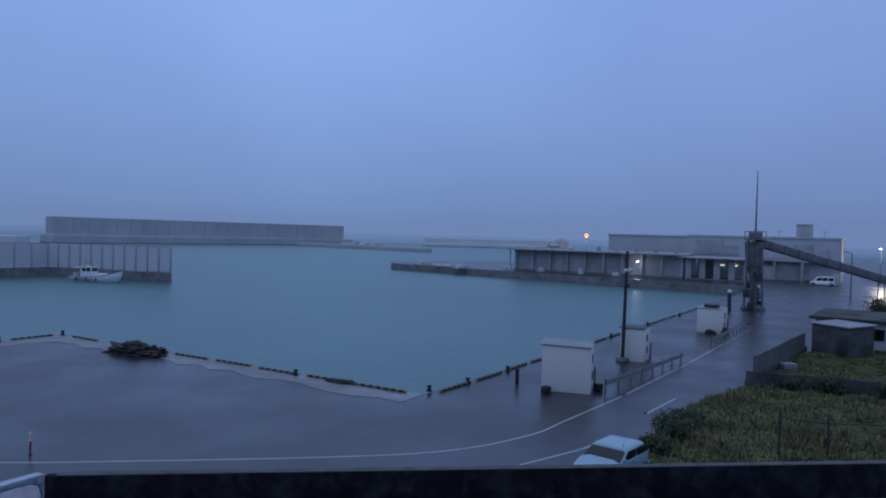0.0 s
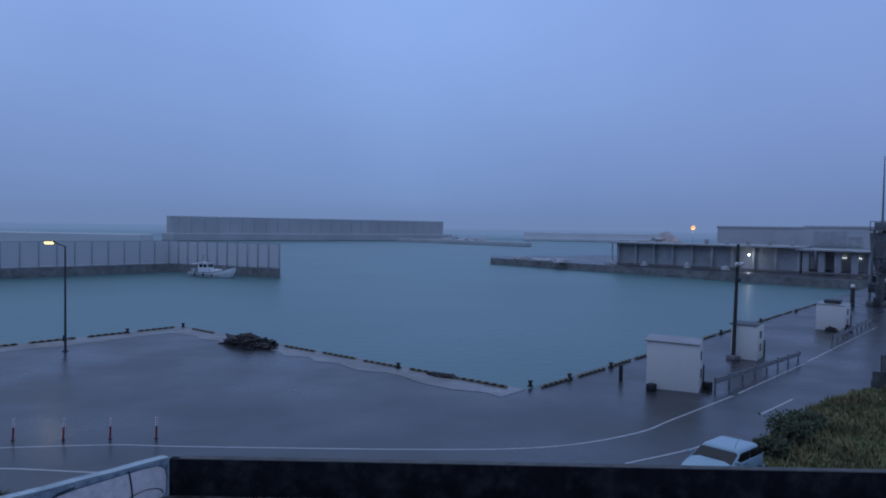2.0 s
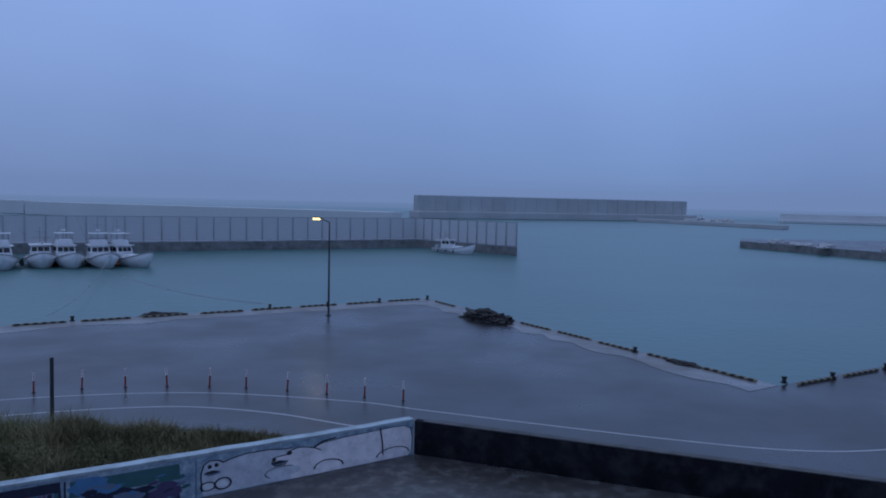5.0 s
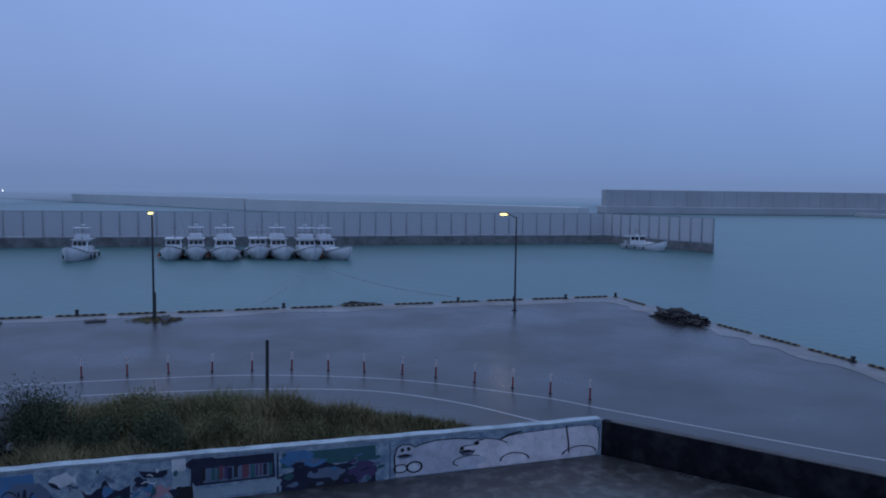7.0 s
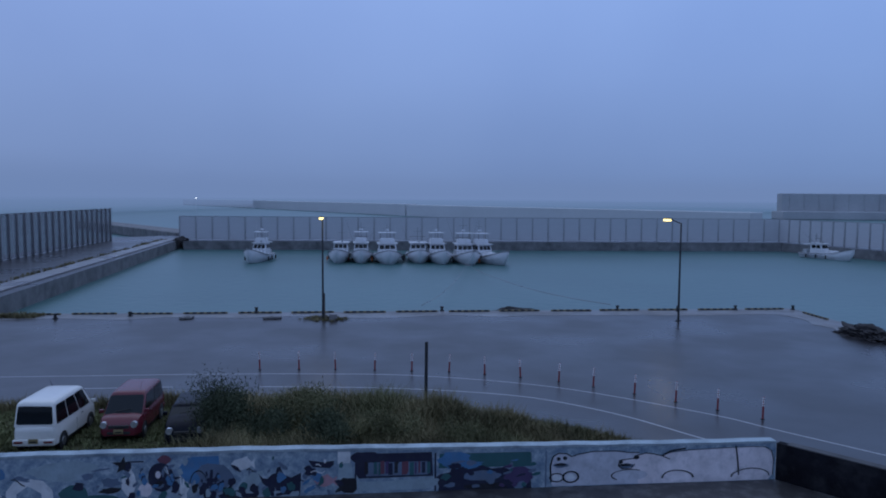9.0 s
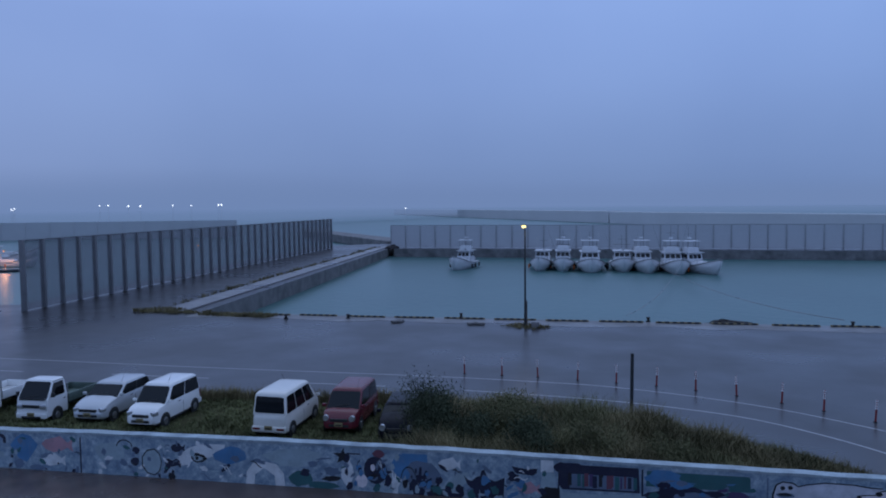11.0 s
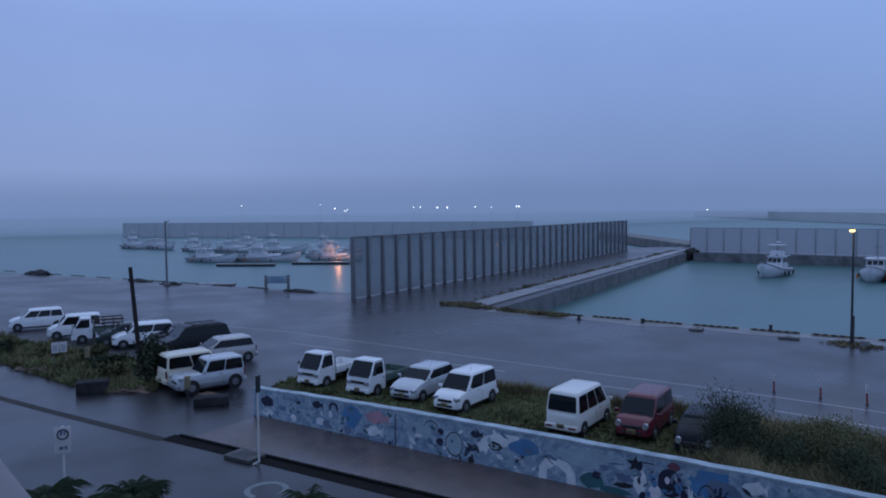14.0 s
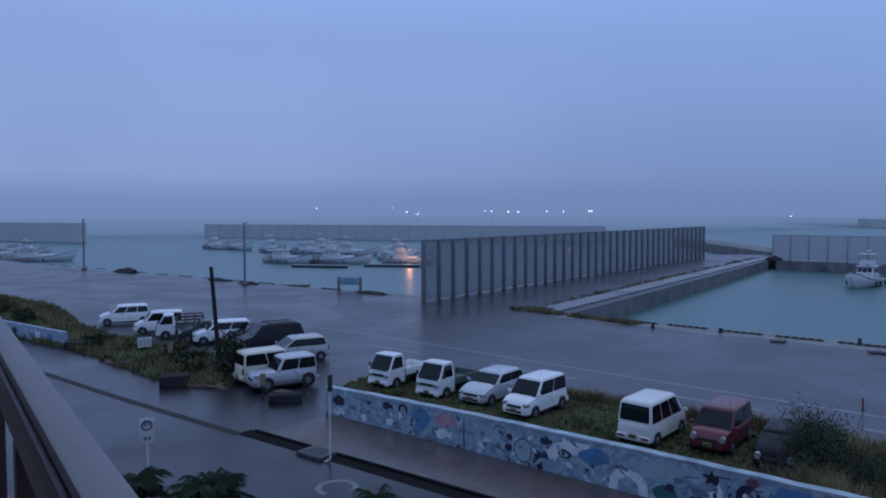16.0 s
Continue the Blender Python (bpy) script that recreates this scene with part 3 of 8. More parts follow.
for i in range(120):
    s = rb.uniform(0.5, 27.0)
    painted(brushed(500 + i), rb.choice(("navy", "slate", "slate", "slate", "sky", "sky", "teal", "blue", "slate", "white")), s, rb.uniform(0.06, 1.15), rb.uniform(0.08, 0.36), rb.uniform(0.05, 0.22), rb.uniform(-0.8, 0.8))
for i in range(30):
    painted(brushed(700 + i), rb.choice(("navy", "teal", "slate", "purple", "navy", "blue")), rb.uniform(29.9, 32.6), rb.uniform(0.08, 0.95), rb.uniform(0.1, 0.4), rb.uniform(0.05, 0.2), rb.uniform(-0.3, 0.3))


def brush_line(color, s0, z0, pts, width):
    """A thin painted line through offsets from a place on the wall, as short strokes end to end."""
    for (x0, y0), (x1, y1) in zip(pts, pts[1:]):
        painted(SQUARE, color, s0 + (x0 + x1) / 2, z0 + (y0 + y1) / 2, math.hypot(x1 - x0, y1 - y0) + width * 0.8, width, math.atan2(y1 - y0, x1 - x0), "painted_line")


for s, z, w, h, lo, hi in ((12.0, 0.52, 0.44, 0.4, 0.0, 6.28), (10.9, 0.95, 0.3, 0.2, 0.0, 3.1), (21.3, 0.4, 0.4, 0.4, 0.5, 3.0)):
    brush_line("black", s, z, [(math.cos(lo + (hi - lo) * k / 9) * w, math.sin(lo + (hi - lo) * k / 9) * h) for k in range(10)], 0.035)
for i in range(46):
    painted(brushed(800 + i), rb.choice(("navy", "navy", "slate", "teal", "blue", "black", "sky")), rb.uniform(17.2, 26.8), rb.uniform(0.05, 0.7), rb.uniform(0.15, 0.5), rb.uniform(0.08, 0.3), rb.uniform(-0.5, 0.5))
for i in range(26):
    s, z, a = rb.uniform(1, 27), rb.uniform(0.15, 1.0), rb.uniform(-1.2, 1.2)
    brush_line(rb.choice(("black", "navy", "white", "slate")), s, z, [(0.09 * k * math.cos(a), 0.09 * k * math.sin(a) * 0.6 + 0.04 * math.sin(k * 1.3)) for k in range(rb.randint(3, 6))], 0.03)

for pts, w in PEN:
    brush_line("black", 0.0, 0.0, pts, w)

BLACK_DIR = (WALL_C - WALL_B).normalized()
BLACK_IN = Vector((-BLACK_DIR.y, BLACK_DIR.x, 0))
black_wall = structure(straight_wall("wall_black", WALL_B + BLACK_DIR * 0.01, WALL_C, 1.25, 0.3, M_BLACKWALL, BLACK_IN), "low concrete wall black with mould and moss")
cap = bmesh.new()
box(cap, ((WALL_C - WALL_B).length - 0.35, 0.31, 0.035), Matrix.Translation((WALL_B + WALL_C) / 2 + BLACK_DIR * 0.17 + BLACK_IN * 0.155 + Vector((0, 0, 1.267))) @ Matrix.Rotation(math.atan2(BLACK_DIR.y, BLACK_DIR.x), 4, "Z"), 0.01)
M_DARKCOPE = material("dark_coping", (0.10, 0.10, 0.104), 0.85, vary=0.4, scale=2, bump=0.3, spec=0.15)
part("coping", cap, M_DARKCOPE, black_wall, "dark grey worn concrete coping")


def flat(name, outline, z, mat, label, thick=0.05):
    return structure(finish(name, slab(bmesh.new(), outline, z - thick, z), mat), label)


def on_wall(s, out):
    """A plan place s metres along the mural wall and out metres in front of it."""
    return WALL_A + WALL_DIR * s - WALL_IN * out


flat("road", [P(-60, -16), P(-44.5, -6.9), P(-35.1, -1.7), P(-27.5, 2.4), P(-19.0, 7.4), P(-8, 13.4), P(4, -3), P(-20, -14), P(-60, -34)], 0.008, M_ROAD, "dark wet asphalt of the near road", 0.006)
flat("pavement", [on_wall(0.4, 0.02), on_wall(21.5, 0.02), on_wall(21.5, 2.87), on_wall(0.4, 3.6)], 0.05, M_PAVING, "wet brown concrete pavement")
flat("yard", [on_wall(21.52, 0.02), WALL_B - WALL_IN * 0.02, WALL_C - BLACK_IN * 0.02, P(24, -4), P(2, -1), on_wall(21.52, 12)], 0.045, M_YARD, "dark stained concrete yard with light worn patches")
gbm = ribbon(bmesh.new(), [g.xy for g in (P(-26.1, 3.62), P(-21.74, 6.10), P(-8, 13.70))], 0.74, 0.014)
structure(finish("gutter", gbm, M_GUTTER), "black roadside gutter")
M_KERBLINE = material("brown_damp_kerb", (0.030, 0.026, 0.024), 0.7, vary=0.4, scale=2, bump=0.4, spec=0.2)
structure(finish("kerb_line", ribbon(bmesh.new(), [g.xy for g in (P(-60, -15.6), P(-44.5, -6.75), P(-39.0, -3.6), P(-35.1, -1.6), P(-32.1, -0.02), P(-25.9, 3.42))], 0.42, 0.016), M_KERBLINE), "brown damp flush kerb along the near road")
kerb = bmesh.new()
for i in range(40):
    t = i / 40
    a = P(-26.0, 4.02).lerp(P(-8, 14.02), t)
    b = P(-26.0, 4.02).lerp(P(-8, 14.02), t + 1 / 40 - 0.0012)
    box(kerb, ((b - a).length, 0.14, 0.13), Matrix.Translation((a + b) / 2 + Vector((0, 0, 0.02))) @ Matrix.Rotation(math.atan2((b - a).y, (b - a).x), 4, "Z"), 0.012)
structure(finish("kerb", kerb, M_GUTTER), "dark damp concrete kerb stones")
M_DRAIN = material("dark_wet_concrete", (0.07, 0.068, 0.068), 0.6, vary=0.3, scale=2, bump=0.3)
grate = tagged(finish("drain_cover", box(bmesh.new(), (1.3, 0.85, 0.14), None, 0.015), M_DRAIN), "square concrete drain cover beside the gutter", "drain")
place(grate, -22.6, 5.42, 0.075, 29)
for i in range(6):
    part("slot", box(bmesh.new(), (0.9, 0.05, 0.012), Matrix.Translation((0, -0.3 + i * 0.12, 0.072))), M_BLACK, grate)

# painted lines
EDGE = [(-75, -6.5), (-48.0, 11.7), (-42.0, 15.0), (-32.0, 19.6), (-25.5, 22.7), (-20.8, 25.0), (-16.4, 26.9), (-12.1, 28.35), (-6.3, 28.8), (-0.4, 27.4), (2.6, 26.0), (10.1, 22.6), (14.4, 21.2), (18.3, 21.4), (21.1, 22.4), (26.7, 24.5)]
lines = [("edge_line", EDGE, 0.11), ("edge_line", [(27.3, 24.75), (37.4, 29.0)], 0.11), ("edge_line", [(38.0, 29.3), (58.0, 38.2)], 0.11),
         ("centre_line", [(-17.4, 24.2), (-14, 25.5), (-11.0, 26.4), (-8.0, 26.9), (-5.8, 26.8), (-3, 25.9), (-0.3, 24.4), (2.2, 23.2)], 0.115),
         ("centre_line", [(25.2, 21.6), (28.9, 23.0)], 0.115), ("centre_line", [(15.6, 18.75), (18.9, 19.1), (20.3, 19.6)], 0.115)]
for a, b in (((-49.6, 8.0), (-45.2, 10.4)), ((-41.1, 12.6), (-36.8, 14.8)), ((-32.7, 17.0), (-28.2, 19.2)), ((-24.4, 20.9), (-20.6, 22.8))):
    lines.append(("centre_line", [a, b], 0.115))
for name, pts, w in lines:
    structure(finish(name, ribbon(bmesh.new(), smooth_line([P(*p).xy for p in pts]) if len(pts) > 2 else [P(*p).xy for p in pts], w, 0.006), M_PAINT), "worn white painted road line")
M_FADED = material("faded_paint", (0.13, 0.155, 0.16), 0.4, vary=0.4, scale=3, stain=0.8, stain_color=(0.05, 0.05, 0.06), stain_scale=2)
ring = bmesh.new()
ribbon(ring, [(P(-19.65, 5.3) + Vector((math.cos(a) * 0.62, math.sin(a) * 0.62, 0))).xy for a in (0.4 + i * 0.2 for i in range(26))], 0.2, 0.012)
structure(finish("road_marking", ring, M_FADED), "faded round white marking on the road")

# quay edge: pale concrete strip, wheel stops, bollards
M_EDGE = material("worn_quay_edge", (0.155, 0.15, 0.152), 0.55, vary=0.35, scale=0.7, bump=0.25, wet=0.25, stain=0.6, stain_color=(0.06, 0.058, 0.062), stain_scale=0.5)
for a, b, c, d in ((QUAY_A, POOL_W, 0.55, 1.0), (QUAY_B, QUAY_A, -0.4, 0.2)):
    A_, B_ = P(*a), P(*b)
    dr = (B_ - A_).normalized()
    nn = Vector((-dr.y, dr.x, 0))
    rr = random.Random(int(a[0] * 10))
    n = 24
    out = [A_.lerp(B_, i / n) + nn * 0.02 for i in range(n + 1)] + [A_.lerp(B_, i / n) + nn * rr.uniform(1.9, 3.1) for i in range(n, -1, -1)]
    structure(finish("quay_edge", slab(bmesh.new(), out, -0.3 if c > 0 else -0.34, 0.012 if c > 0 else 0.018), M_EDGE), "pale wet concrete strip along the quay edge")


def wheel_stop():
    e = tagged(new("wheel_stop"), "low yellow and black wheel stop on the quay edge", "wheel stop", "wheel stops along the quay")
    part("beam", box(bmesh.new(), (3.3, 0.16, 0.11), Matrix.Translation((0, 0, 0.065)), 0.02), M_YELLOW, e)
    first = part("stripe", box(bmesh.new(), (0.30, 0.172, 0.118), None, 0.02), M_BLACK, e)
    first.location = (-1.35, 0, 0.07)
    for i in range(1, 6):
        o = first.copy()
        scene.collection.objects.link(o)
        o.location = (-1.35 + 0.54 * i, 0, 0.07)
    return e


def bollard():
    e = tagged(new("bollard"), "short black iron mooring bollard on the quay", "bollard", "bollards along the quay")
    bm = tube(bmesh.new(), (0, 0, 0.0), (0, 0, 0.26), 0.12, 0.095, 12)
    part("post", bm, M_BLACK, e, smooth=True)
    part("head", tube(bmesh.new(), (0, 0, 0.25), (0, 0, 0.35), 0.125, 0.155, 12), M_BLACK, e)
    part("base_plate", tube(bmesh.new(), (0, 0, 0.0), (0, 0, 0.05), 0.19, 0.19, 12), M_DARKSTEEL, e)
    return e


def along(a, b, first, step, inset, upto=1.0):
    A_, B_ = P(*a), P(*b)
    dr = (B_ - A_).normalized()
    nn = Vector((-dr.y, dr.x, 0))
    s = first
    while s < (B_ - A_).length * upto:
        yield A_ + dr * s + nn * inset, math.degrees(math.atan2(dr.y, dr.x)), s
        s += step


stop0, boll0 = wheel_stop(), bollard()
used_stop = used_boll = False
rr = random.Random(3)
for a, b, up in ((QUAY_A, POOL_W, 0.97), (QUAY_B, QUAY_A, 0.97), (QUAY_B, QUAY_C, 0.62)):
    ins = 0.45 if b != QUAY_C else -0.45
    k = 0
    for q, turn, s in along(a, b, 2.6, 4.1, ins, up):
        k += 1
        if b == QUAY_A and 20.5 < s < 27.5:
            continue
        m = Matrix.Translation(q + Vector((rr.uniform(-0.1, 0.1), rr.uniform(-0.06, 0.06), 0.015))) @ Matrix.Rotation(radians(turn + rr.uniform(-1.2, 1.2)), 4, "Z")
        if used_stop:
            copy_thing(stop0, m)
        else:
            stop0.matrix_basis, used_stop = m, True
for x, y in ((5.0, 55.7), (-28.9, 39.9), (-17.6, 45.3), (-6.5, 50.6), (1.2, 54.0), (-38.8, 32.7), (-35.2, 35.2), (18.7, 29.6), (21.5, 30.3), (25.5, 32.0), (14.3, 36.0), (32, 35.2), (41.7, 39.5), (50.5, 43.5), (60, 47.6), (9.6, 45.6)):
    m = Matrix.Translation(P(x, y, 0.02)) @ Matrix.Rotation(rr.uniform(0, 6), 4, "Z")
    if used_boll:
        copy_thing(boll0, m)
    else:
        boll0.matrix_basis, used_boll = m, True


def heap(name, x, y, lx, ly, h, turn, label, mat, seed, cat="heap", rough=0.0, fine=4):
    """A rough pile: a lumpy dome with loose lumps on it."""
    bm = bmesh.new()
    bmesh.ops.create_icosphere(bm, subdivisions=fine, radius=1.0)
    for v in bm.verts:
        n = noise.fractal(v.co * 2.3 + Vector((seed, 0, 0)), 0.9, 2.1, 5)
        k = 1 + 0.30 * n + rough * noise.noise(v.co * 9.0 + Vector((seed, 3, 0)))
        v.co = Vector((v.co.x * k * lx, v.co.y * k * ly, max(v.co.z, -0.02) * k * h * (0.8 + 0.5 * noise.noise(v.co * 1.4 + Vector((0, seed, 0))))))
    ob = tagged(finish(name, bm, mat), label, cat)
    return place(ob, x, y, 0.0, turn)


M_NET = material("dark_nets", (0.032, 0.028, 0.029), 0.85, vary=0.6, scale=2, bump=1.0)
heap("tarred_mound", 8.1, 46.2, 2.3, 1.25, 0.9, -58, "heap of dark wet fishing nets on the quay", M_NET, 3, rough=0.30, fine=5)
heap("tarred_mound", -13.0, 47.6, 1.6, 0.5, 0.3, 27, "low heap of dark rope on the quay edge", M_NET, 9, rough=0.25)
heap("tarred_mound", 15.7, 33.3, 1.1, 0.4, 0.25, -63, "flat dark heap of rope along the quay", M_NET, 14, rough=0.25)

# ---- screens: net wind fences on steel posts ----
M_NETTING = material("windbreak_net", (0.21, 0.22, 0.24), 0.8, vary=0.12, scale=0.5, bump=0)
_t, _nn, _ll = M_NETTING, M_NETTING.node_tree.nodes, M_NETTING.node_tree.links
_tr, _mx = _nn.new("ShaderNodeBsdfTransparent"), _nn.new("ShaderNodeMixShader")
_mx.inputs[0].default_value = 0.47
_ll.new(_tr.outputs[0], _mx.inputs[1])
_ll.new(_nn["Principled BSDF"].outputs[0], _mx.inputs[2])
_ll.new(_mx.outputs[0], _nn["Material Output"].inputs["Surface"])
# Panel colour is lightened for haze over the pier; stains are its own.
M_PANEL = material("hazed_weathered_panel", (0.52, 0.53, 0.55), 0.8, vary=0.06, scale=0.5, bump=0.1, spec=0.1, stain=0.3, stain_color=(0.40, 0.41, 0.43), stain_scale=0.25)


def fence(name, a, b, z0, h, step, net_mat, post_mat, post, label, gap=0.5):
    A_, B_ = P(*a), P(*b)
    d = B_ - A_
    n = max(1, round(d.length / step))
    e = tagged(new(name), label, "fence")
    e.location, e.rotation_euler = A_ + Vector((0, 0, z0)), (0, 0, math.atan2(d.y, d.x))
    st = d.length / n
    bm = bmesh.new()
    box(bm, (post, post * 1.4, h), Matrix.Translation((0, 0, h / 2)), 0.02)
    p0 = part("post", bm, post_mat, e)
    bm = bmesh.new()
    box(bm, (st - post, 0.03, h - gap), Matrix.Translation((st / 2, 0, gap + (h - gap) / 2)))
    n0 = part("net_panel", bm, net_mat, e)
    bm = bmesh.new()
    box(bm, (d.length, 0.1, 0.1), Matrix.Translation((d.length / 2, 0, h - 0.05)))
    part("top_rail", bm, post_mat, e)
    for i in range(1, n + 1):
        o = p0.copy()
        scene.collection.objects.link(o)
        o.location.x = i * st
        if i < n:
            o = n0.copy()
            scene.collection.objects.link(o)
            o.location.x = i * st
    return e


M_SCREENPOST = material("weathered_screen_post", (0.165, 0.167, 0.175), 0.6, vary=0.2)
fence("wind_screen", (-58.6, 23.8), (-97.4, 93.3), 0.0, 6.4, 2.55, M_NETTING, M_SCREENPOST, 0.30, "tall grey net wind screen on dark steel posts", 0.08)
M_POSTGREY = material("weathered_post", (0.33, 0.335, 0.345), 0.6, vary=0.2)
fence("pier_fence", (-88.0, 99.5), (10.2, 143.0), 0.0, 4.9, 3.3, M_PANEL, M_POSTGREY, 0.2, "long pale wind fence on the pier", 0.2)
fence("pier_fence", (10.2, 143.0), (26.8, 124.2), 0.0, 4.9, 2.6, M_PANEL, M_POSTGREY, 0.24, "pale wind fence on the pier head", 0.2)
# Haze is put into this pale grey, for far fence and sea wall.
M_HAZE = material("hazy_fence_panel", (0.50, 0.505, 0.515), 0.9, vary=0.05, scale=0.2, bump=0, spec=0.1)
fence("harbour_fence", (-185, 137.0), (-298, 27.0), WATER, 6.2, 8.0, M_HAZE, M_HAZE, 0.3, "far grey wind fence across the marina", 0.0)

# bank along the pool
bank = [P(-47.5, 30.4), P(-89.5, 100.5), P(-91.0, 99.5), P(-49.3, 29.6)]
flat("bank_slab", bank, 0.16, M_CONCRETE, "pale concrete slab along the pool bank", 0.2)

# ---- vehicles ----
M_GLASS = glass("car_glass", (0.006, 0.007, 0.008), 0.06)
M_WINDSCREEN = glass("windscreen_glass", (0.013, 0.017, 0.021), 0.07, 0.22)
M_TYRE = material("tyre_rubber", (0.018, 0.018, 0.019), 0.7, vary=0.2, scale=4)
M_RIM = material("wheel_steel", (0.32, 0.33, 0.35), 0.35, metal=0.8, vary=0.15, scale=4, bump=0)
M_TRIM = material("black_trim", (0.02, 0.02, 0.022), 0.5, vary=0.2, scale=4)
M_LAMP = material("headlamp_lens", (0.55, 0.56, 0.58), 0.12, metal=0.55, vary=0.3, scale=6, bump=0)
M_TAIL = material("tail_lens", (0.16, 0.02, 0.022), 0.2, vary=0.1, bump=0)
M_CLAD = material("grey_cladding", (0.20, 0.21, 0.22), 0.5, vary=0.15, scale=3)
M_PLATE = material("plate_yellow", (0.24, 0.19, 0.09), 0.5, vary=0.1, bump=0)


def paint(name, color, rough=0.25, metal=0.0):
    m = material(name, color, rough, metal=metal, vary=0.06, scale=0.8, bump=0, stain=0.15, stain_color=tuple(c * 0.75 for c in color), stain_scale=1.5)
    m.node_tree.nodes["Principled BSDF"].inputs["Coat Weight"].default_value = 0.4 if max(color) > 0.1 else 0.05
    return m


C_WHITE, C_SILVER, C_CREAM = paint("white_car_paint", (0.80, 0.80, 0.79)), paint("silver_car_paint", (0.50, 0.52, 0.54), 0.3, 0.3), paint("cream_car_paint", (0.66, 0.61, 0.48))
C_RED, C_DARK, C_NAVY, C_SKY = paint("wine_red_car_paint", (0.135, 0.020, 0.030)), paint("charcoal_car_paint", (0.025, 0.026, 0.03)), paint("navy_car_paint", (0.006, 0.007, 0.013), 0.35), paint("pale_blue_car_paint", (0.23, 0.35, 0.42))
for dark_paint in (C_DARK, C_NAVY):
    dark_paint.node_tree.nodes["Principled BSDF"].inputs["Specular IOR Level"].default_value = 0.12
    dark_paint.node_tree.nodes["Principled BSDF"].inputs["Coat Weight"].default_value = 0.0
C_RED.node_tree.nodes["Principled BSDF"].inputs["Coat Weight"].default_value = 0.1
C_VAN = paint("ivory_car_paint", (0.72, 0.70, 0.65))
C_BEIGE = paint("champagne_car_paint", (0.46, 0.44, 0.42), 0.3, 0.3)


def bridge_rings(bm, rings, cap=True):
    vs = [[bm.verts.new(p) for p in r] for r in rings]
    for a, b in zip(vs, vs[1:]):
        n = len(a)
        for i in range(n):
            bm.faces.new((a[i], a[(i + 1) % n], b[(i + 1) % n], b[i]))
    if cap:
        bm.faces.new(list(reversed(vs[0])))
        bm.faces.new(vs[-1])
    bmesh.ops.recalc_face_normals(bm, faces=bm.faces[:])
    return bm


def rounded(bm, offset, segments=2):
    bmesh.ops.bevel(bm, geom=bm.edges[:], offset=offset, segments=segments, affect="EDGES", profile=0.6, clamp_overlap=True)
    return bm


def pane(corners, u0, u1, v0, v1, lift):
    """A thin slab set on a quad (a, b low; c, d high) between fractions of its width and height."""
    a, b, c, d = corners
    n = (b - a).cross(d - a).normalized()
    def at(u, v):
        return a.lerp(b, u).lerp(d.lerp(c, u), v)
    du, dv = (u1 - u0) * 0.07, (v1 - v0) * 0.13
    lo = []
    for cu, cv, su, sv in ((u0, v0, 1, 1), (u1, v0, -1, 1), (u1, v1, -1, -1), (u0, v1, 1, -1)):
        arc = [(cu + su * du * k, cv + sv * dv * j) for k, j in ((0, 1), (0.12, 0.4), (0.4, 0.12), (1, 0))]
        lo += [at(*q) for q in (arc if su * sv > 0 else reversed(arc))]
    bm = bmesh.new()
    bridge_rings(bm, [[p - n * 0.03 for p in lo], [p + n * lift for p in lo]])
    return bm


def wheel(parent, x, y, r, side):
    t = bmesh.new()
    tube(t, (x, y - 0.085, r), (x, y + 0.085, r), r, r, 18)
    rounded(t, 0.015, 1)
    w = part("wheel", t, M_TYRE, parent)
    part("rim", tube(bmesh.new(), (x, y + side * 0.05, r), (x, y + side * 0.096, r), r * 0.62, r * 0.52, 14), M_RIM, w)
    return w


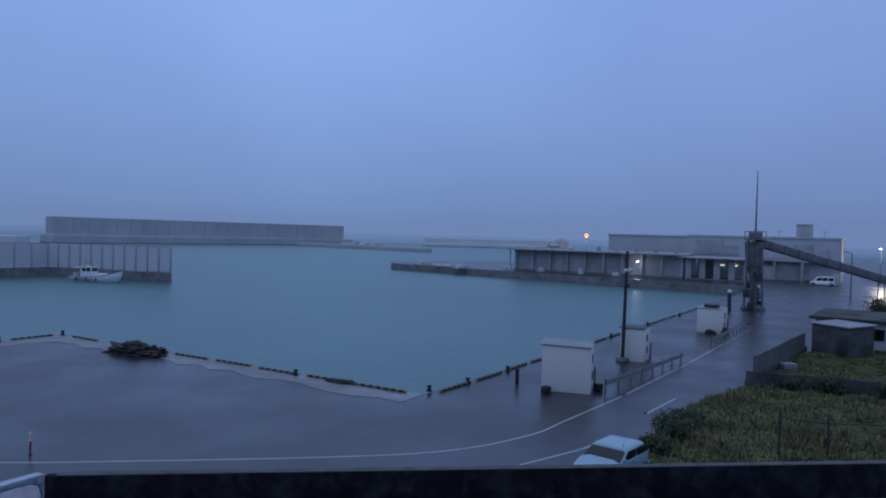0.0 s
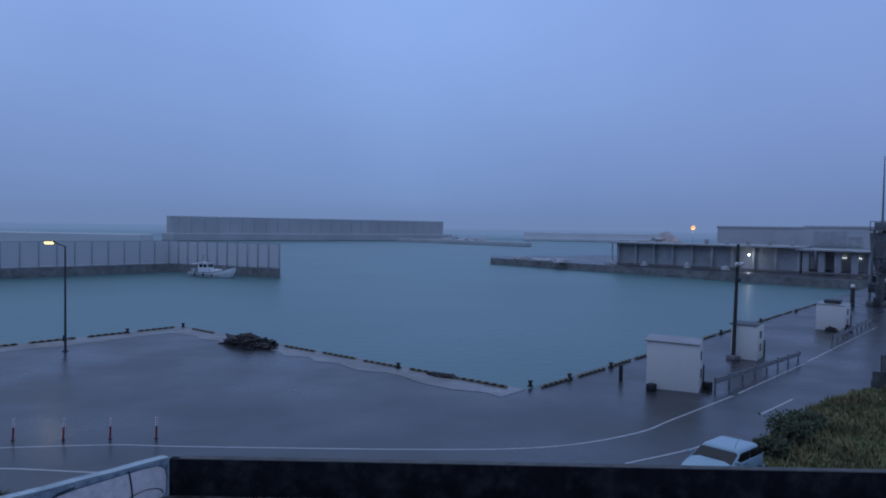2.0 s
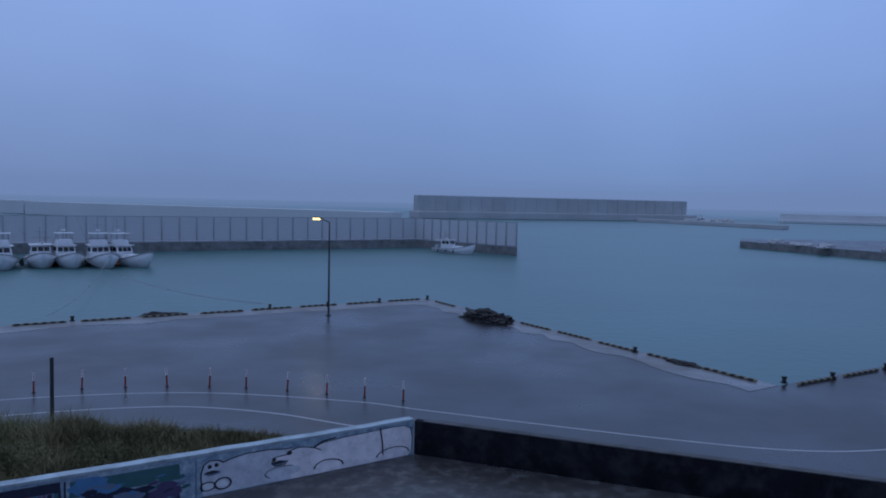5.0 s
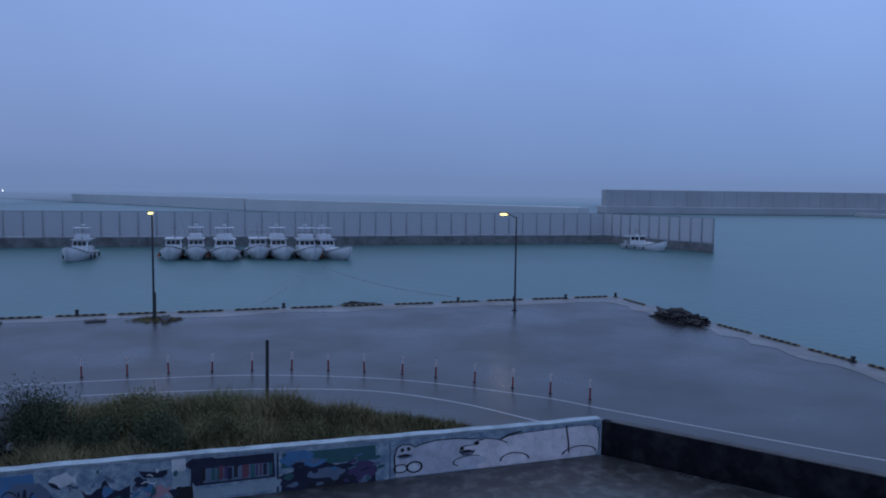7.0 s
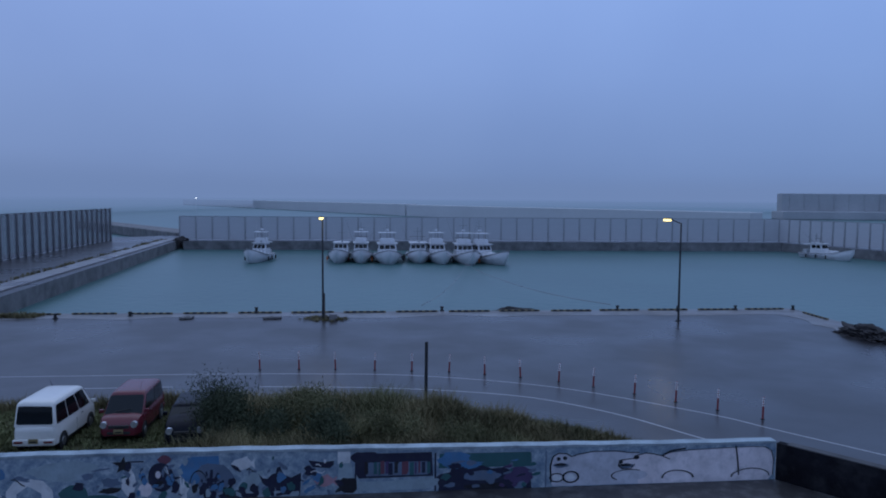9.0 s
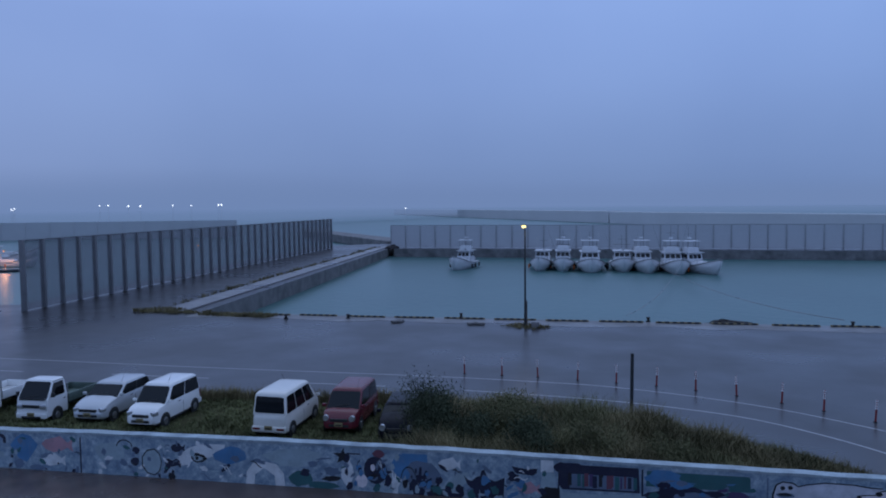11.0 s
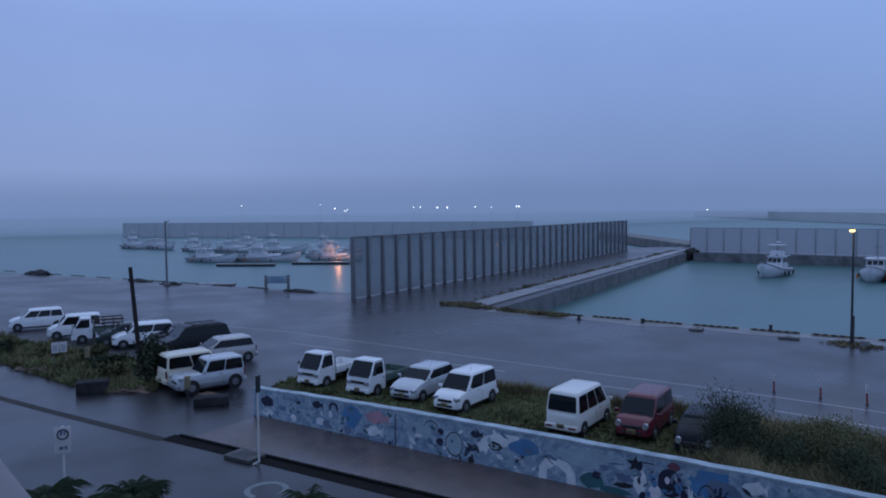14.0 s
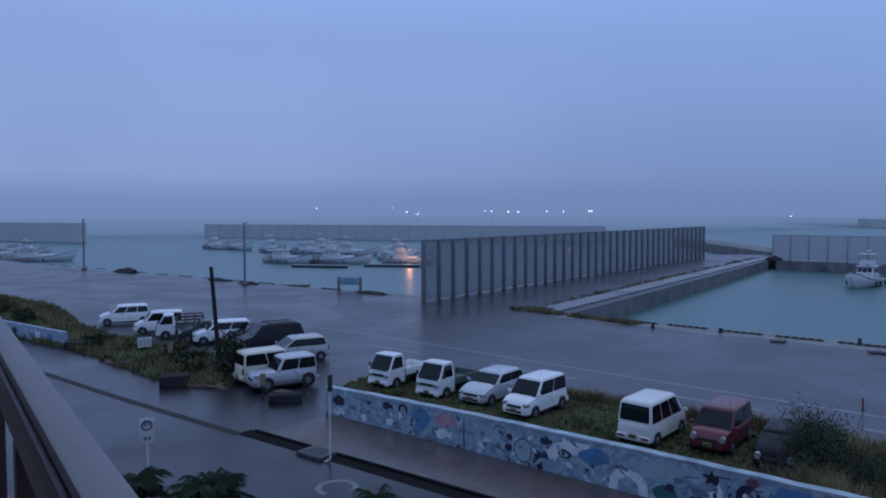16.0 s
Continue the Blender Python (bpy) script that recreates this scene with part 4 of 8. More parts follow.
def car(name, label, L, W, H, paint_mat, hood=0.75, belt=1.02, ws_slope=0.45, rear_slope=0.12, windows=2, roof_in=0.86, front_z=0.72, rear_glass=True, rack=False, plate=True, lamp="block", pillars=False, low_tail=False, cladding=False):
    """x forward, y to its left; hood: length of the bonnet; belt: height of the window line."""
    e = tagged(new(name), label, "car", "parked cars")
    xf, xr, cl = L / 2, -L / 2, 0.24
    hw = W / 2
    wsx = xf - hood
    hf = front_z + 0.10
    st = [(xr - 0.02, 0.86, belt - 0.16), (xr + 0.03, 0.93, belt - 0.06), (xr + 0.16, 0.99, belt - 0.01), (xr + L * 0.3, 1.0, belt), (wsx - 0.1, 1.0, belt), (wsx + 0.06, 0.995, belt - 0.03), (wsx + hood * 0.5, 0.98, belt * 0.45 + hf * 0.55), (xf - min(0.2, hood * 0.4), 0.95, hf), (xf - 0.08, 0.88, front_z), (xf + 0.01, 0.80, front_z - 0.14), (xf + 0.03, 0.76, 0.46)]
    rings = []
    for x, k, top in st:
        w, lowz = hw * k, cl + (0.05 if x > xf - 0.05 or x < xr + 0.02 else 0.0)
        mz = min(0.56, lowz + (top - lowz) * 0.5)
        half = [(w * 0.90, lowz), (w, lowz + 0.07), (w, mz), (w * 0.985, top - min(0.11, (top - mz) * 0.45)), (w * 0.93, top - 0.02), (w * 0.55, top + 0.012)]
        rings.append([(x, y, z) for y, z in half] + [(x, -y, z) for y, z in reversed(half)])
    bm = bridge_rings(bmesh.new(), rings)
    part("body", bm, paint_mat, e)
    part("sill", box(bmesh.new(), (L * 0.86, W * 0.9, 0.12), Matrix.Translation((0, 0, cl - 0.02)), 0.02), M_TRIM, e)
    b0 = [Vector((xr + 0.03, -hw * 0.965, belt - 0.06)), Vector((wsx + 0.03, -hw * 0.965, belt - 0.06)), Vector((wsx + 0.03, hw * 0.965, belt - 0.06)), Vector((xr + 0.03, hw * 0.965, belt - 0.06))]
    t0 = [Vector((xr + rear_slope, -hw * roof_in, H - 0.12)), Vector((wsx - ws_slope, -hw * roof_in, H - 0.10)), Vector((wsx - ws_slope, hw * roof_in, H - 0.10)), Vector((xr + rear_slope, hw * roof_in, H - 0.10))]

    def rounded_ring(c, k, z, r):
        """The quad c, drawn in towards its middle by k, with rounded corners."""
        mid = (c[0] + c[1] + c[2] + c[3]) / 4
        q = [mid + (p - mid) * k for p in c]
        out = []
        for i in range(4):
            p, a, b = q[i], q[i - 1], q[(i + 1) % 4]
            pa, pb = p + (a - p).normalized() * r, p + (b - p).normalized() * r
            for t in (0.0, 0.33, 0.67, 1.0):
                v = pa.lerp(p, t).lerp(p.lerp(pb, t), t)
                out.append((v.x, v.y, z))
        return out

    bm = bridge_rings(bmesh.new(), [rounded_ring(b0, 1.0, belt - 0.06, 0.07), rounded_ring(t0, 1.0, H - 0.12, 0.10), rounded_ring(t0, 0.978, H - 0.07, 0.16), rounded_ring(t0, 0.925, H - 0.03, 0.2), rounded_ring(t0, 0.82, H - 0.008, 0.22), rounded_ring(t0, 0.5, H + 0.008, 0.16)])
    part("cabin", bm, paint_mat, e)
    part("windscreen", pane((b0[1], b0[2], t0[2], t0[1]), 0.03, 0.97, 0.02, 0.965, 0.010), M_WINDSCREEN, e)
    if rear_glass:
        part("rear_window", pane((b0[3], b0[0], t0[0], t0[3]), 0.06, 0.94, 0.12, 0.92, 0.012), M_GLASS, e)
    for quad, flip in (((b0[0], b0[1], t0[1], t0[0]), False), ((b0[2], b0[3], t0[3], t0[2]), True)):
        for i in range(windows):
            a, b = 0.035 + 0.91 * i / windows, 0.035 + 0.91 * (i + 1) / windows - 0.022
            if flip:
                a, b = 1 - b, 1 - a
            part("side_window", pane(quad, a, b, 0.09, 0.945, 0.010), M_GLASS, e)
        if pillars:
            part("pillar_trim", pane(quad, *((0.06, 0.90) if not flip else (0.10, 0.94)), 0.14, 0.91, 0.006), M_TRIM, e)
    if cladding:
        for sd in (-1, 1):
            part("side_cladding", rounded(box(bmesh.new(), (L * 0.42, 0.05, 0.17), Matrix.Translation((-0.02, sd * (hw + 0.01), 0.42))), 0.02), M_CLAD, e, "grey lower door cladding")
            part("mirror_stay", box(bmesh.new(), (0.05, 0.12, 0.05), Matrix.Translation((wsx - 0.1, sd * (hw + 0.02), belt + 0.02)), 0.01), M_TRIM, e)
        part("front_guard", rounded(box(bmesh.new(), (0.14, W * 1.0, 0.2), Matrix.Translation((xf + 0.05, 0, 0.42))), 0.04), M_CLAD, e, "grey front bumper")
        part("bonnet_scoop", rounded(box(bmesh.new(), (0.3, 0.36, 0.07), Matrix.Translation((xf - hood * 0.5, 0, (belt + front_z + 0.1) / 2 + 0.0))), 0.02), paint_mat, e)
        part("spare_wheel", rounded(tube(bmesh.new(), (xr - 0.2, 0, 0.85), (xr - 0.02, 0, 0.85), 0.3, 0.3, 18), 0.02, 1), M_TYRE, e)
    part("door_seam", box(bmesh.new(), (0.012, W + 0.004, belt - 0.5), Matrix.Translation((wsx - 0.12 - (L - hood) * 0.42, 0, 0.30 + (belt - 0.5) / 2))), M_TRIM, e)
    part("roof_aerial", tube(bmesh.new(), (wsx - ws_slope - 0.15, hw * 0.55, H - 0.03), (wsx - ws_slope - 0.4, hw * 0.55, H + 0.28), 0.008, 0.005, 5), M_TRIM, e)
    r = 0.33 if cladding else 0.275 if H < 1.75 or L < 4 else 0.34
    for x in (xf - 0.62, xr + 0.55):
        for sd in (-1, 1):
            arch = tube(bmesh.new(), (x, sd * (hw - 0.05), r + 0.02), (x, sd * (hw + 0.004), r + 0.02), r + 0.055, r + 0.055, 18)
            part("wheel_arch", arch, M_TRIM, e)
            wheel(e, x, sd * (hw - 0.07), r, sd)
    for sd in (-1, 1):
        if lamp == "round":
            hl = tube(bmesh.new(), (xf - 0.08, sd * hw * 0.72, 0.68), (xf + 0.04, sd * hw * 0.72, 0.68), 0.125, 0.115, 14)
        else:
            hl = box(bmesh.new(), (0.26, 0.24, 0.17), Matrix.Translation((xf - 0.13, sd * hw * 0.74, front_z - 0.04)) @ Matrix.Rotation(-sd * 0.45, 4, "Z"), 0.05)
        part("headlight", hl, M_LAMP, e)
        tl = box(bmesh.new(), (0.05, 0.30, 0.07), Matrix.Translation((xr - 0.09, sd * hw * 0.68, 0.42)), 0.015) if low_tail else box(bmesh.new(), (0.06, 0.13, 0.36), Matrix.Translation((xr + 0.005, sd * hw * 0.86, 0.78)), 0.02)
        part("tail_light", tl, M_TAIL, e)
        part("mirror", box(bmesh.new(), (0.09, 0.17, 0.13), Matrix.Translation((wsx - 0.12, sd * (hw + 0.07), belt + 0.06)), 0.025), paint_mat, e)
        part("door_handle", box(bmesh.new(), (0.16, 0.03, 0.03), Matrix.Translation((wsx - 0.95, sd * (hw - 0.002), belt - 0.14)), 0.008), M_TRIM, e)
    part("grille", box(bmesh.new(), (0.08, W * 0.50, 0.12), Matrix.Translation((xf - 0.0, 0, 0.60)), 0.03), M_TRIM, e)
    part("air_intake", box(bmesh.new(), (0.08, W * 0.56, 0.12), Matrix.Translation((xf + 0.0, 0, 0.38)), 0.03), M_TRIM, e)
    part("rear_bumper", box(bmesh.new(), (0.14, W * 0.96, 0.2), Matrix.Translation((xr - 0.02, 0, 0.4)), 0.03), paint_mat, e)
    if plate:
        p = part("number_plate", box(bmesh.new(), (0.02, 0.33, 0.165), Matrix.Translation((xf + 0.055, 0, 0.44)), 0.004), M_PLATE, e)
        part("plate_bar", box(bmesh.new(), (0.004, 0.24, 0.05), Matrix.Translation((xf + 0.067, 0, 0.42))), M_TRIM, p)
        p = part("number_plate", box(bmesh.new(), (0.02, 0.33, 0.165), Matrix.Translation((xr - 0.1, 0, 0.46)), 0.004), M_PLATE, e)
        part("plate_bar", box(bmesh.new(), (0.004, 0.24, 0.05), Matrix.Translation((xr - 0.112, 0, 0.44))), M_TRIM, p)
    part("wiper", tube(bmesh.new(), (wsx - 0.03, -0.3, belt + 0.06), (wsx - 0.1, 0.25, belt + 0.12), 0.012, 0.01, 6), M_TRIM, e)
    if rack:
        for sd in (-1, 1):
            part("roof_rail", box(bmesh.new(), (L * 0.42, 0.05, 0.05), Matrix.Translation((xr + L * 0.33, sd * hw * 0.72, H + 0.035)), 0.015), M_TRIM, e)
        for k in range(3):
            part("roof_bar", box(bmesh.new(), (0.05, W * 0.74, 0.035), Matrix.Translation((xr + L * (0.18 + 0.15 * k), 0, H + 0.07)), 0.01), M_TRIM, e)
    return e


def kei_truck(label, bed_mat, rack=False):
    e = tagged(new("small_truck"), label, "truck", "parked cars")
    L, W, H, hw = 3.35, 1.46, 1.78, 0.73
    xf = L / 2
    lo = [Vector((xf - 1.28, -hw, 0.3)), Vector((xf, -hw, 0.3)), Vector((xf, hw, 0.3)), Vector((xf - 1.28, hw, 0.3))]
    mid = [Vector((xf - 1.28, -hw, 1.03)), Vector((xf - 0.08, -hw, 1.03)), Vector((xf - 0.08, hw, 1.03)), Vector((xf - 1.28, hw, 1.03))]
    top = [Vector((xf - 1.22, -hw * 0.88, H - 0.05)), Vector((xf - 0.52, -hw * 0.88, H - 0.05)), Vector((xf - 0.52, hw * 0.88, H - 0.05)), Vector((xf - 1.22, hw * 0.88, H - 0.05))]
    crown = [Vector((p.x * 0.9 + 0.1 * (xf - 0.87), p.y * 0.86, H)) for p in top]
    part("cab", rounded(bridge_rings(bmesh.new(), [lo, mid, top, crown]), 0.07, 3), C_WHITE, e)
    part("windscreen", pane((mid[1], mid[2], top[2], top[1]), 0.04, 0.96, 0.03, 0.95, 0.012), M_WINDSCREEN, e)
    part("rear_window", pane((mid[3], mid[0], top[0], top[3]), 0.12, 0.88, 0.2, 0.85, 0.012), M_GLASS, e)
    part("side_window", pane((mid[0], mid[1], top[1], top[0]), 0.14, 0.9, 0.08, 0.88, 0.012), M_GLASS, e)
    part("side_window", pane((mid[2], mid[3], top[3], top[2]), 0.1, 0.86, 0.08, 0.88, 0.012), M_GLASS, e)
    part("chassis", box(bmesh.new(), (1.98, 0.9, 0.16), Matrix.Translation((-L / 2 + 0.99, 0, 0.5))), M_TRIM, e)
    bx = -L / 2 + 0.99
    part("bed_floor", box(bmesh.new(), (1.96, 1.42, 0.07), Matrix.Translation((bx, 0, 0.64)), 0.01), bed_mat, e)
    for sd in (-1, 1):
        part("side_board", box(bmesh.new(), (1.96, 0.05, 0.30), Matrix.Translation((bx, sd * 0.70, 0.82)), 0.012), bed_mat, e)
        part("headlight", box(bmesh.new(), (0.08, 0.28, 0.19), Matrix.Translation((xf - 0.005, sd * 0.54, 0.74)), 0.04), M_LAMP, e)
        part("mirror", box(bmesh.new(), (0.06, 0.14, 0.2), Matrix.Translation((xf - 0.28, sd * 0.84, 1.2)), 0.02), M_TRIM, e)
        part("mudguard", box(bmesh.new(), (0.5, 0.03, 0.22), Matrix.Translation((bx - 0.1, sd * 0.66, 0.48)), 0.01), M_TRIM, e)
    part("tail_board", box(bmesh.new(), (0.05, 1.42, 0.30), Matrix.Translation((-L / 2 + 0.02, 0, 0.82)), 0.012), bed_mat, e)
    part("bumper", box(bmesh.new(), (0.12, 1.4, 0.2), Matrix.Translation((xf - 0.01, 0, 0.36)), 0.03), C_WHITE, e)
    part("grille", rounded(box(bmesh.new(), (0.05, 0.74, 0.13), Matrix.Translation((xf + 0.0, 0, 0.75))), 0.02), M_TRIM, e)
    part("air_intake", rounded(box(bmesh.new(), (0.05, 0.9, 0.08), Matrix.Translation((xf + 0.045, 0, 0.31))), 0.015), M_TRIM, e)
    part("wiper", tube(bmesh.new(), (xf - 0.07, -0.4, 1.08), (xf - 0.15, 0.2, 1.19), 0.012, 0.01, 6), M_TRIM, e)
    part("cowl", box(bmesh.new(), (0.05, 1.24, 0.06), Matrix.Translation((xf - 0.06, 0, 1.035)), 0.015), M_TRIM, e)
    part("roof_gutter", box(bmesh.new(), (0.72, 1.30, 0.03), Matrix.Translation((xf - 0.88, 0, H - 0.075)), 0.01), M_TRIM, e)
    part("guard_frame", box(bmesh.new(), (0.05, 1.38, 0.05), Matrix.Translation((xf - 1.36, 0, 1.42)), 0.01), M_STEEL, e)
    for sd in (-1, 1):
        part("guard_post", box(bmesh.new(), (0.05, 0.05, 0.8), Matrix.Translation((xf - 1.36, sd * 0.66, 1.04)), 0.01), M_STEEL, e)
        part("door_handle", box(bmesh.new(), (0.13, 0.03, 0.03), Matrix.Translation((xf - 1.1, sd * 0.735, 0.88)), 0.008), M_TRIM, e)
    p = part("number_plate", box(bmesh.new(), (0.02, 0.33, 0.165), Matrix.Translation((xf + 0.06, 0, 0.42)), 0.004), M_PLATE, e)
    part("plate_bar", box(bmesh.new(), (0.004, 0.24, 0.05), Matrix.Translation((xf + 0.072, 0, 0.40))), M_TRIM, p)
    for x in (xf - 0.62, -L / 2 + 0.72):
        for sd in (-1, 1):
            if x > 0:
                part("wheel_arch", tube(bmesh.new(), (x, sd * (hw - 0.05), 0.3), (x, sd * (hw + 0.004), 0.3), 0.34, 0.34, 18), M_TRIM, e)
            wheel(e, x, sd * (hw - 0.07), 0.27, sd)
    if rack:
        for sd in (-1, 1):
            for k in range(4):
                part("rack_post", box(bmesh.new(), (0.05, 0.05, 0.75), Matrix.Translation((bx - 0.9 + 0.6 * k, sd * 0.70, 1.3)), 0.008), M_WOOD, e)
            for k in range(3):
                part("rack_board", box(bmesh.new(), (1.9, 0.03, 0.1), Matrix.Translation((bx, sd * 0.735, 1.12 + 0.24 * k)), 0.006), M_WOOD, e)
    return e


def parked(ob, fx, fy, heading, L, z=0.08):
    """Stand a vehicle with the middle of its front at survey fx, fy."""
    h = Vector((math.cos(radians(heading)), math.sin(radians(heading)), 0))
    q = P(fx, fy) - h * L / 2
    ob.location, ob.rotation_euler = (q.x, q.y, z), (0, 0, radians(heading))
    return ob


M_BEDW, M_BEDG = C_WHITE, material("green_truck_bed", (0.10, 0.14, 0.12), 0.5, vary=0.3, scale=2)
parked(kei_truck("white small truck with an empty white bed, on the grass", M_BEDW), -29.75, 9.9, -62, 3.35)
parked(kei_truck("white small truck with a dull green bed, on the grass", M_BEDG), -27.25, 11.2, -62, 3.35)
parked(car("hatchback", "silver small hatchback parked on the grass", 3.6, 1.6, 1.45, C_SILVER, pillars=True, hood=0.95, belt=0.98, ws_slope=0.62, rear_slope=0.3, front_z=0.66), -25.5, 12.35, -62, 3.6)
parked(car("wagon", "white tall small wagon parked on the grass", 3.4, 1.475, 1.66, C_WHITE, hood=0.72, belt=0.97, ws_slope=0.52, rear_slope=0.14), -23.3, 13.1, -64, 3.4)
v = car("van", "white small van parked with its rear to the wall", 3.4, 1.475, 1.81, C_VAN, low_tail=True, hood=0.35, belt=0.98, ws_slope=0.6, rear_slope=0.14, windows=3, roof_in=0.88)
parked(v, -20.15, 17.8, 115, 3.4)
parked(car("wagon", "wine red small wagon with round headlights on the grass", 3.4, 1.475, 1.60, C_RED, hood=0.55, belt=0.95, ws_slope=0.58, rear_slope=0.12, lamp="round", roof_in=0.86, front_z=0.76), -17.3, 16.78, -62, 3.4)
parked(car("hatchback", "navy small car half hidden in bushes", 3.4, 1.475, 1.30, C_NAVY, plate=False, hood=0.8, lamp="round", rear_slope=0.3), -15.15, 17.25, -58, 3.4, 0.02)
parked(car("jeep", "silver small off-road car parked on wet asphalt", 3.4, 1.475, 1.66, C_SILVER, cladding=True, hood=1.15, belt=1.0, ws_slope=0.32, rear_slope=0.08, front_z=0.85, plate=True), -31.95, 4.75, -80, 3.4, 0.05)
v = car("van", "cream small van parked beside the off-road car", 3.4, 1.475, 1.78, C_CREAM, hood=0.5, belt=1.05, ws_slope=0.45, rear_slope=0.1, windows=2, roof_in=0.9)
parked(v, -34.05, 7.3, 102, 3.4, 0.03)
parked(car("hatchback", "champagne hatchback parked on the wet apron", 3.9, 1.69, 1.55, C_BEIGE, pillars=True, hood=0.95, ws_slope=0.7, rear_slope=0.25, windows=2), -37.6, 6.25, -84, 3.9, 0.0)
parked(car("estate_car", "large black estate car with a roof rack", 4.75, 1.85, 1.78, C_DARK, pillars=True, hood=1.2, belt=1.1, ws_slope=0.6, rear_slope=0.25, windows=3, rack=True), -41.3, 5.1, -82, 4.75, 0.0)
parked(car("sedan", "dark sedan parked between other cars", 4.2, 1.69, 1.45, C_NAVY, hood=1.1, ws_slope=0.6, rear_slope=0.6), -43.5, 5.0, -88, 4.2, 0.0)
parked(car("wagon", "white small wagon parked behind the wooden pole", 3.9, 1.6, 1.6, C_WHITE, hood=0.85, ws_slope=0.5), -45.1, 3.35, -90, 3.9, 0.0)
parked(car("hatchback", "dark green hatchback parked in the grass", 3.8, 1.65, 1.45, paint("dark_green_car_paint", (0.02, 0.035, 0.032)), hood=0.95, ws_slope=0.55, rear_slope=0.3), -46.6, 2.6, -92, 3.8, 0.0)
parked(kei_truck("white small truck with a dark wooden rack", M_BEDG, rack=True), -48.2, 1.4, -92, 3.35, 0.0)
parked(car("van", "white small van beside the racked truck", 3.6, 1.6, 1.7, C_WHITE, hood=0.7, ws_slope=0.5), -50.6, 0.1, -92, 3.6, 0.0)
parked(car("minivan", "white minivan parked at the grass edge", 3.9, 1.65, 1.6, C_WHITE, hood=0.8, ws_slope=0.6, rear_slope=0.2, windows=3), -55.6, -2.15, -88, 3.9, 0.0)
parked(car("hatchback", "pale blue hatchback on the road by the black wall", 3.4, 1.66, 1.37, C_SKY, hood=0.9, ws_slope=0.65, rear_slope=0.3, windows=2), 15.8, 15.75, 197, 3.4, 0.0)

# ---- boats ----
M_HULL = material("white_hull", (0.62, 0.63, 0.65), 0.35, vary=0.1, scale=0.5, bump=0.05, stain=0.3, stain_color=(0.45, 0.44, 0.42), stain_scale=0.6)
# Grey hull colour holds the haze over the far marina.
M_HULLGREY = material("hazed_grey_hull", (0.58, 0.59, 0.61), 0.5, vary=0.1, scale=0.5, bump=0.05, spec=0.3)
M_DECK = material("grey_deck", (0.42, 0.44, 0.45), 0.6, vary=0.15)
M_BOTTOM = material("dark_waterline", (0.06, 0.08, 0.12), 0.5, vary=0.3)
M_FENDER = material("orange_fender", (0.6, 0.16, 0.04), 0.5, vary=0.2)


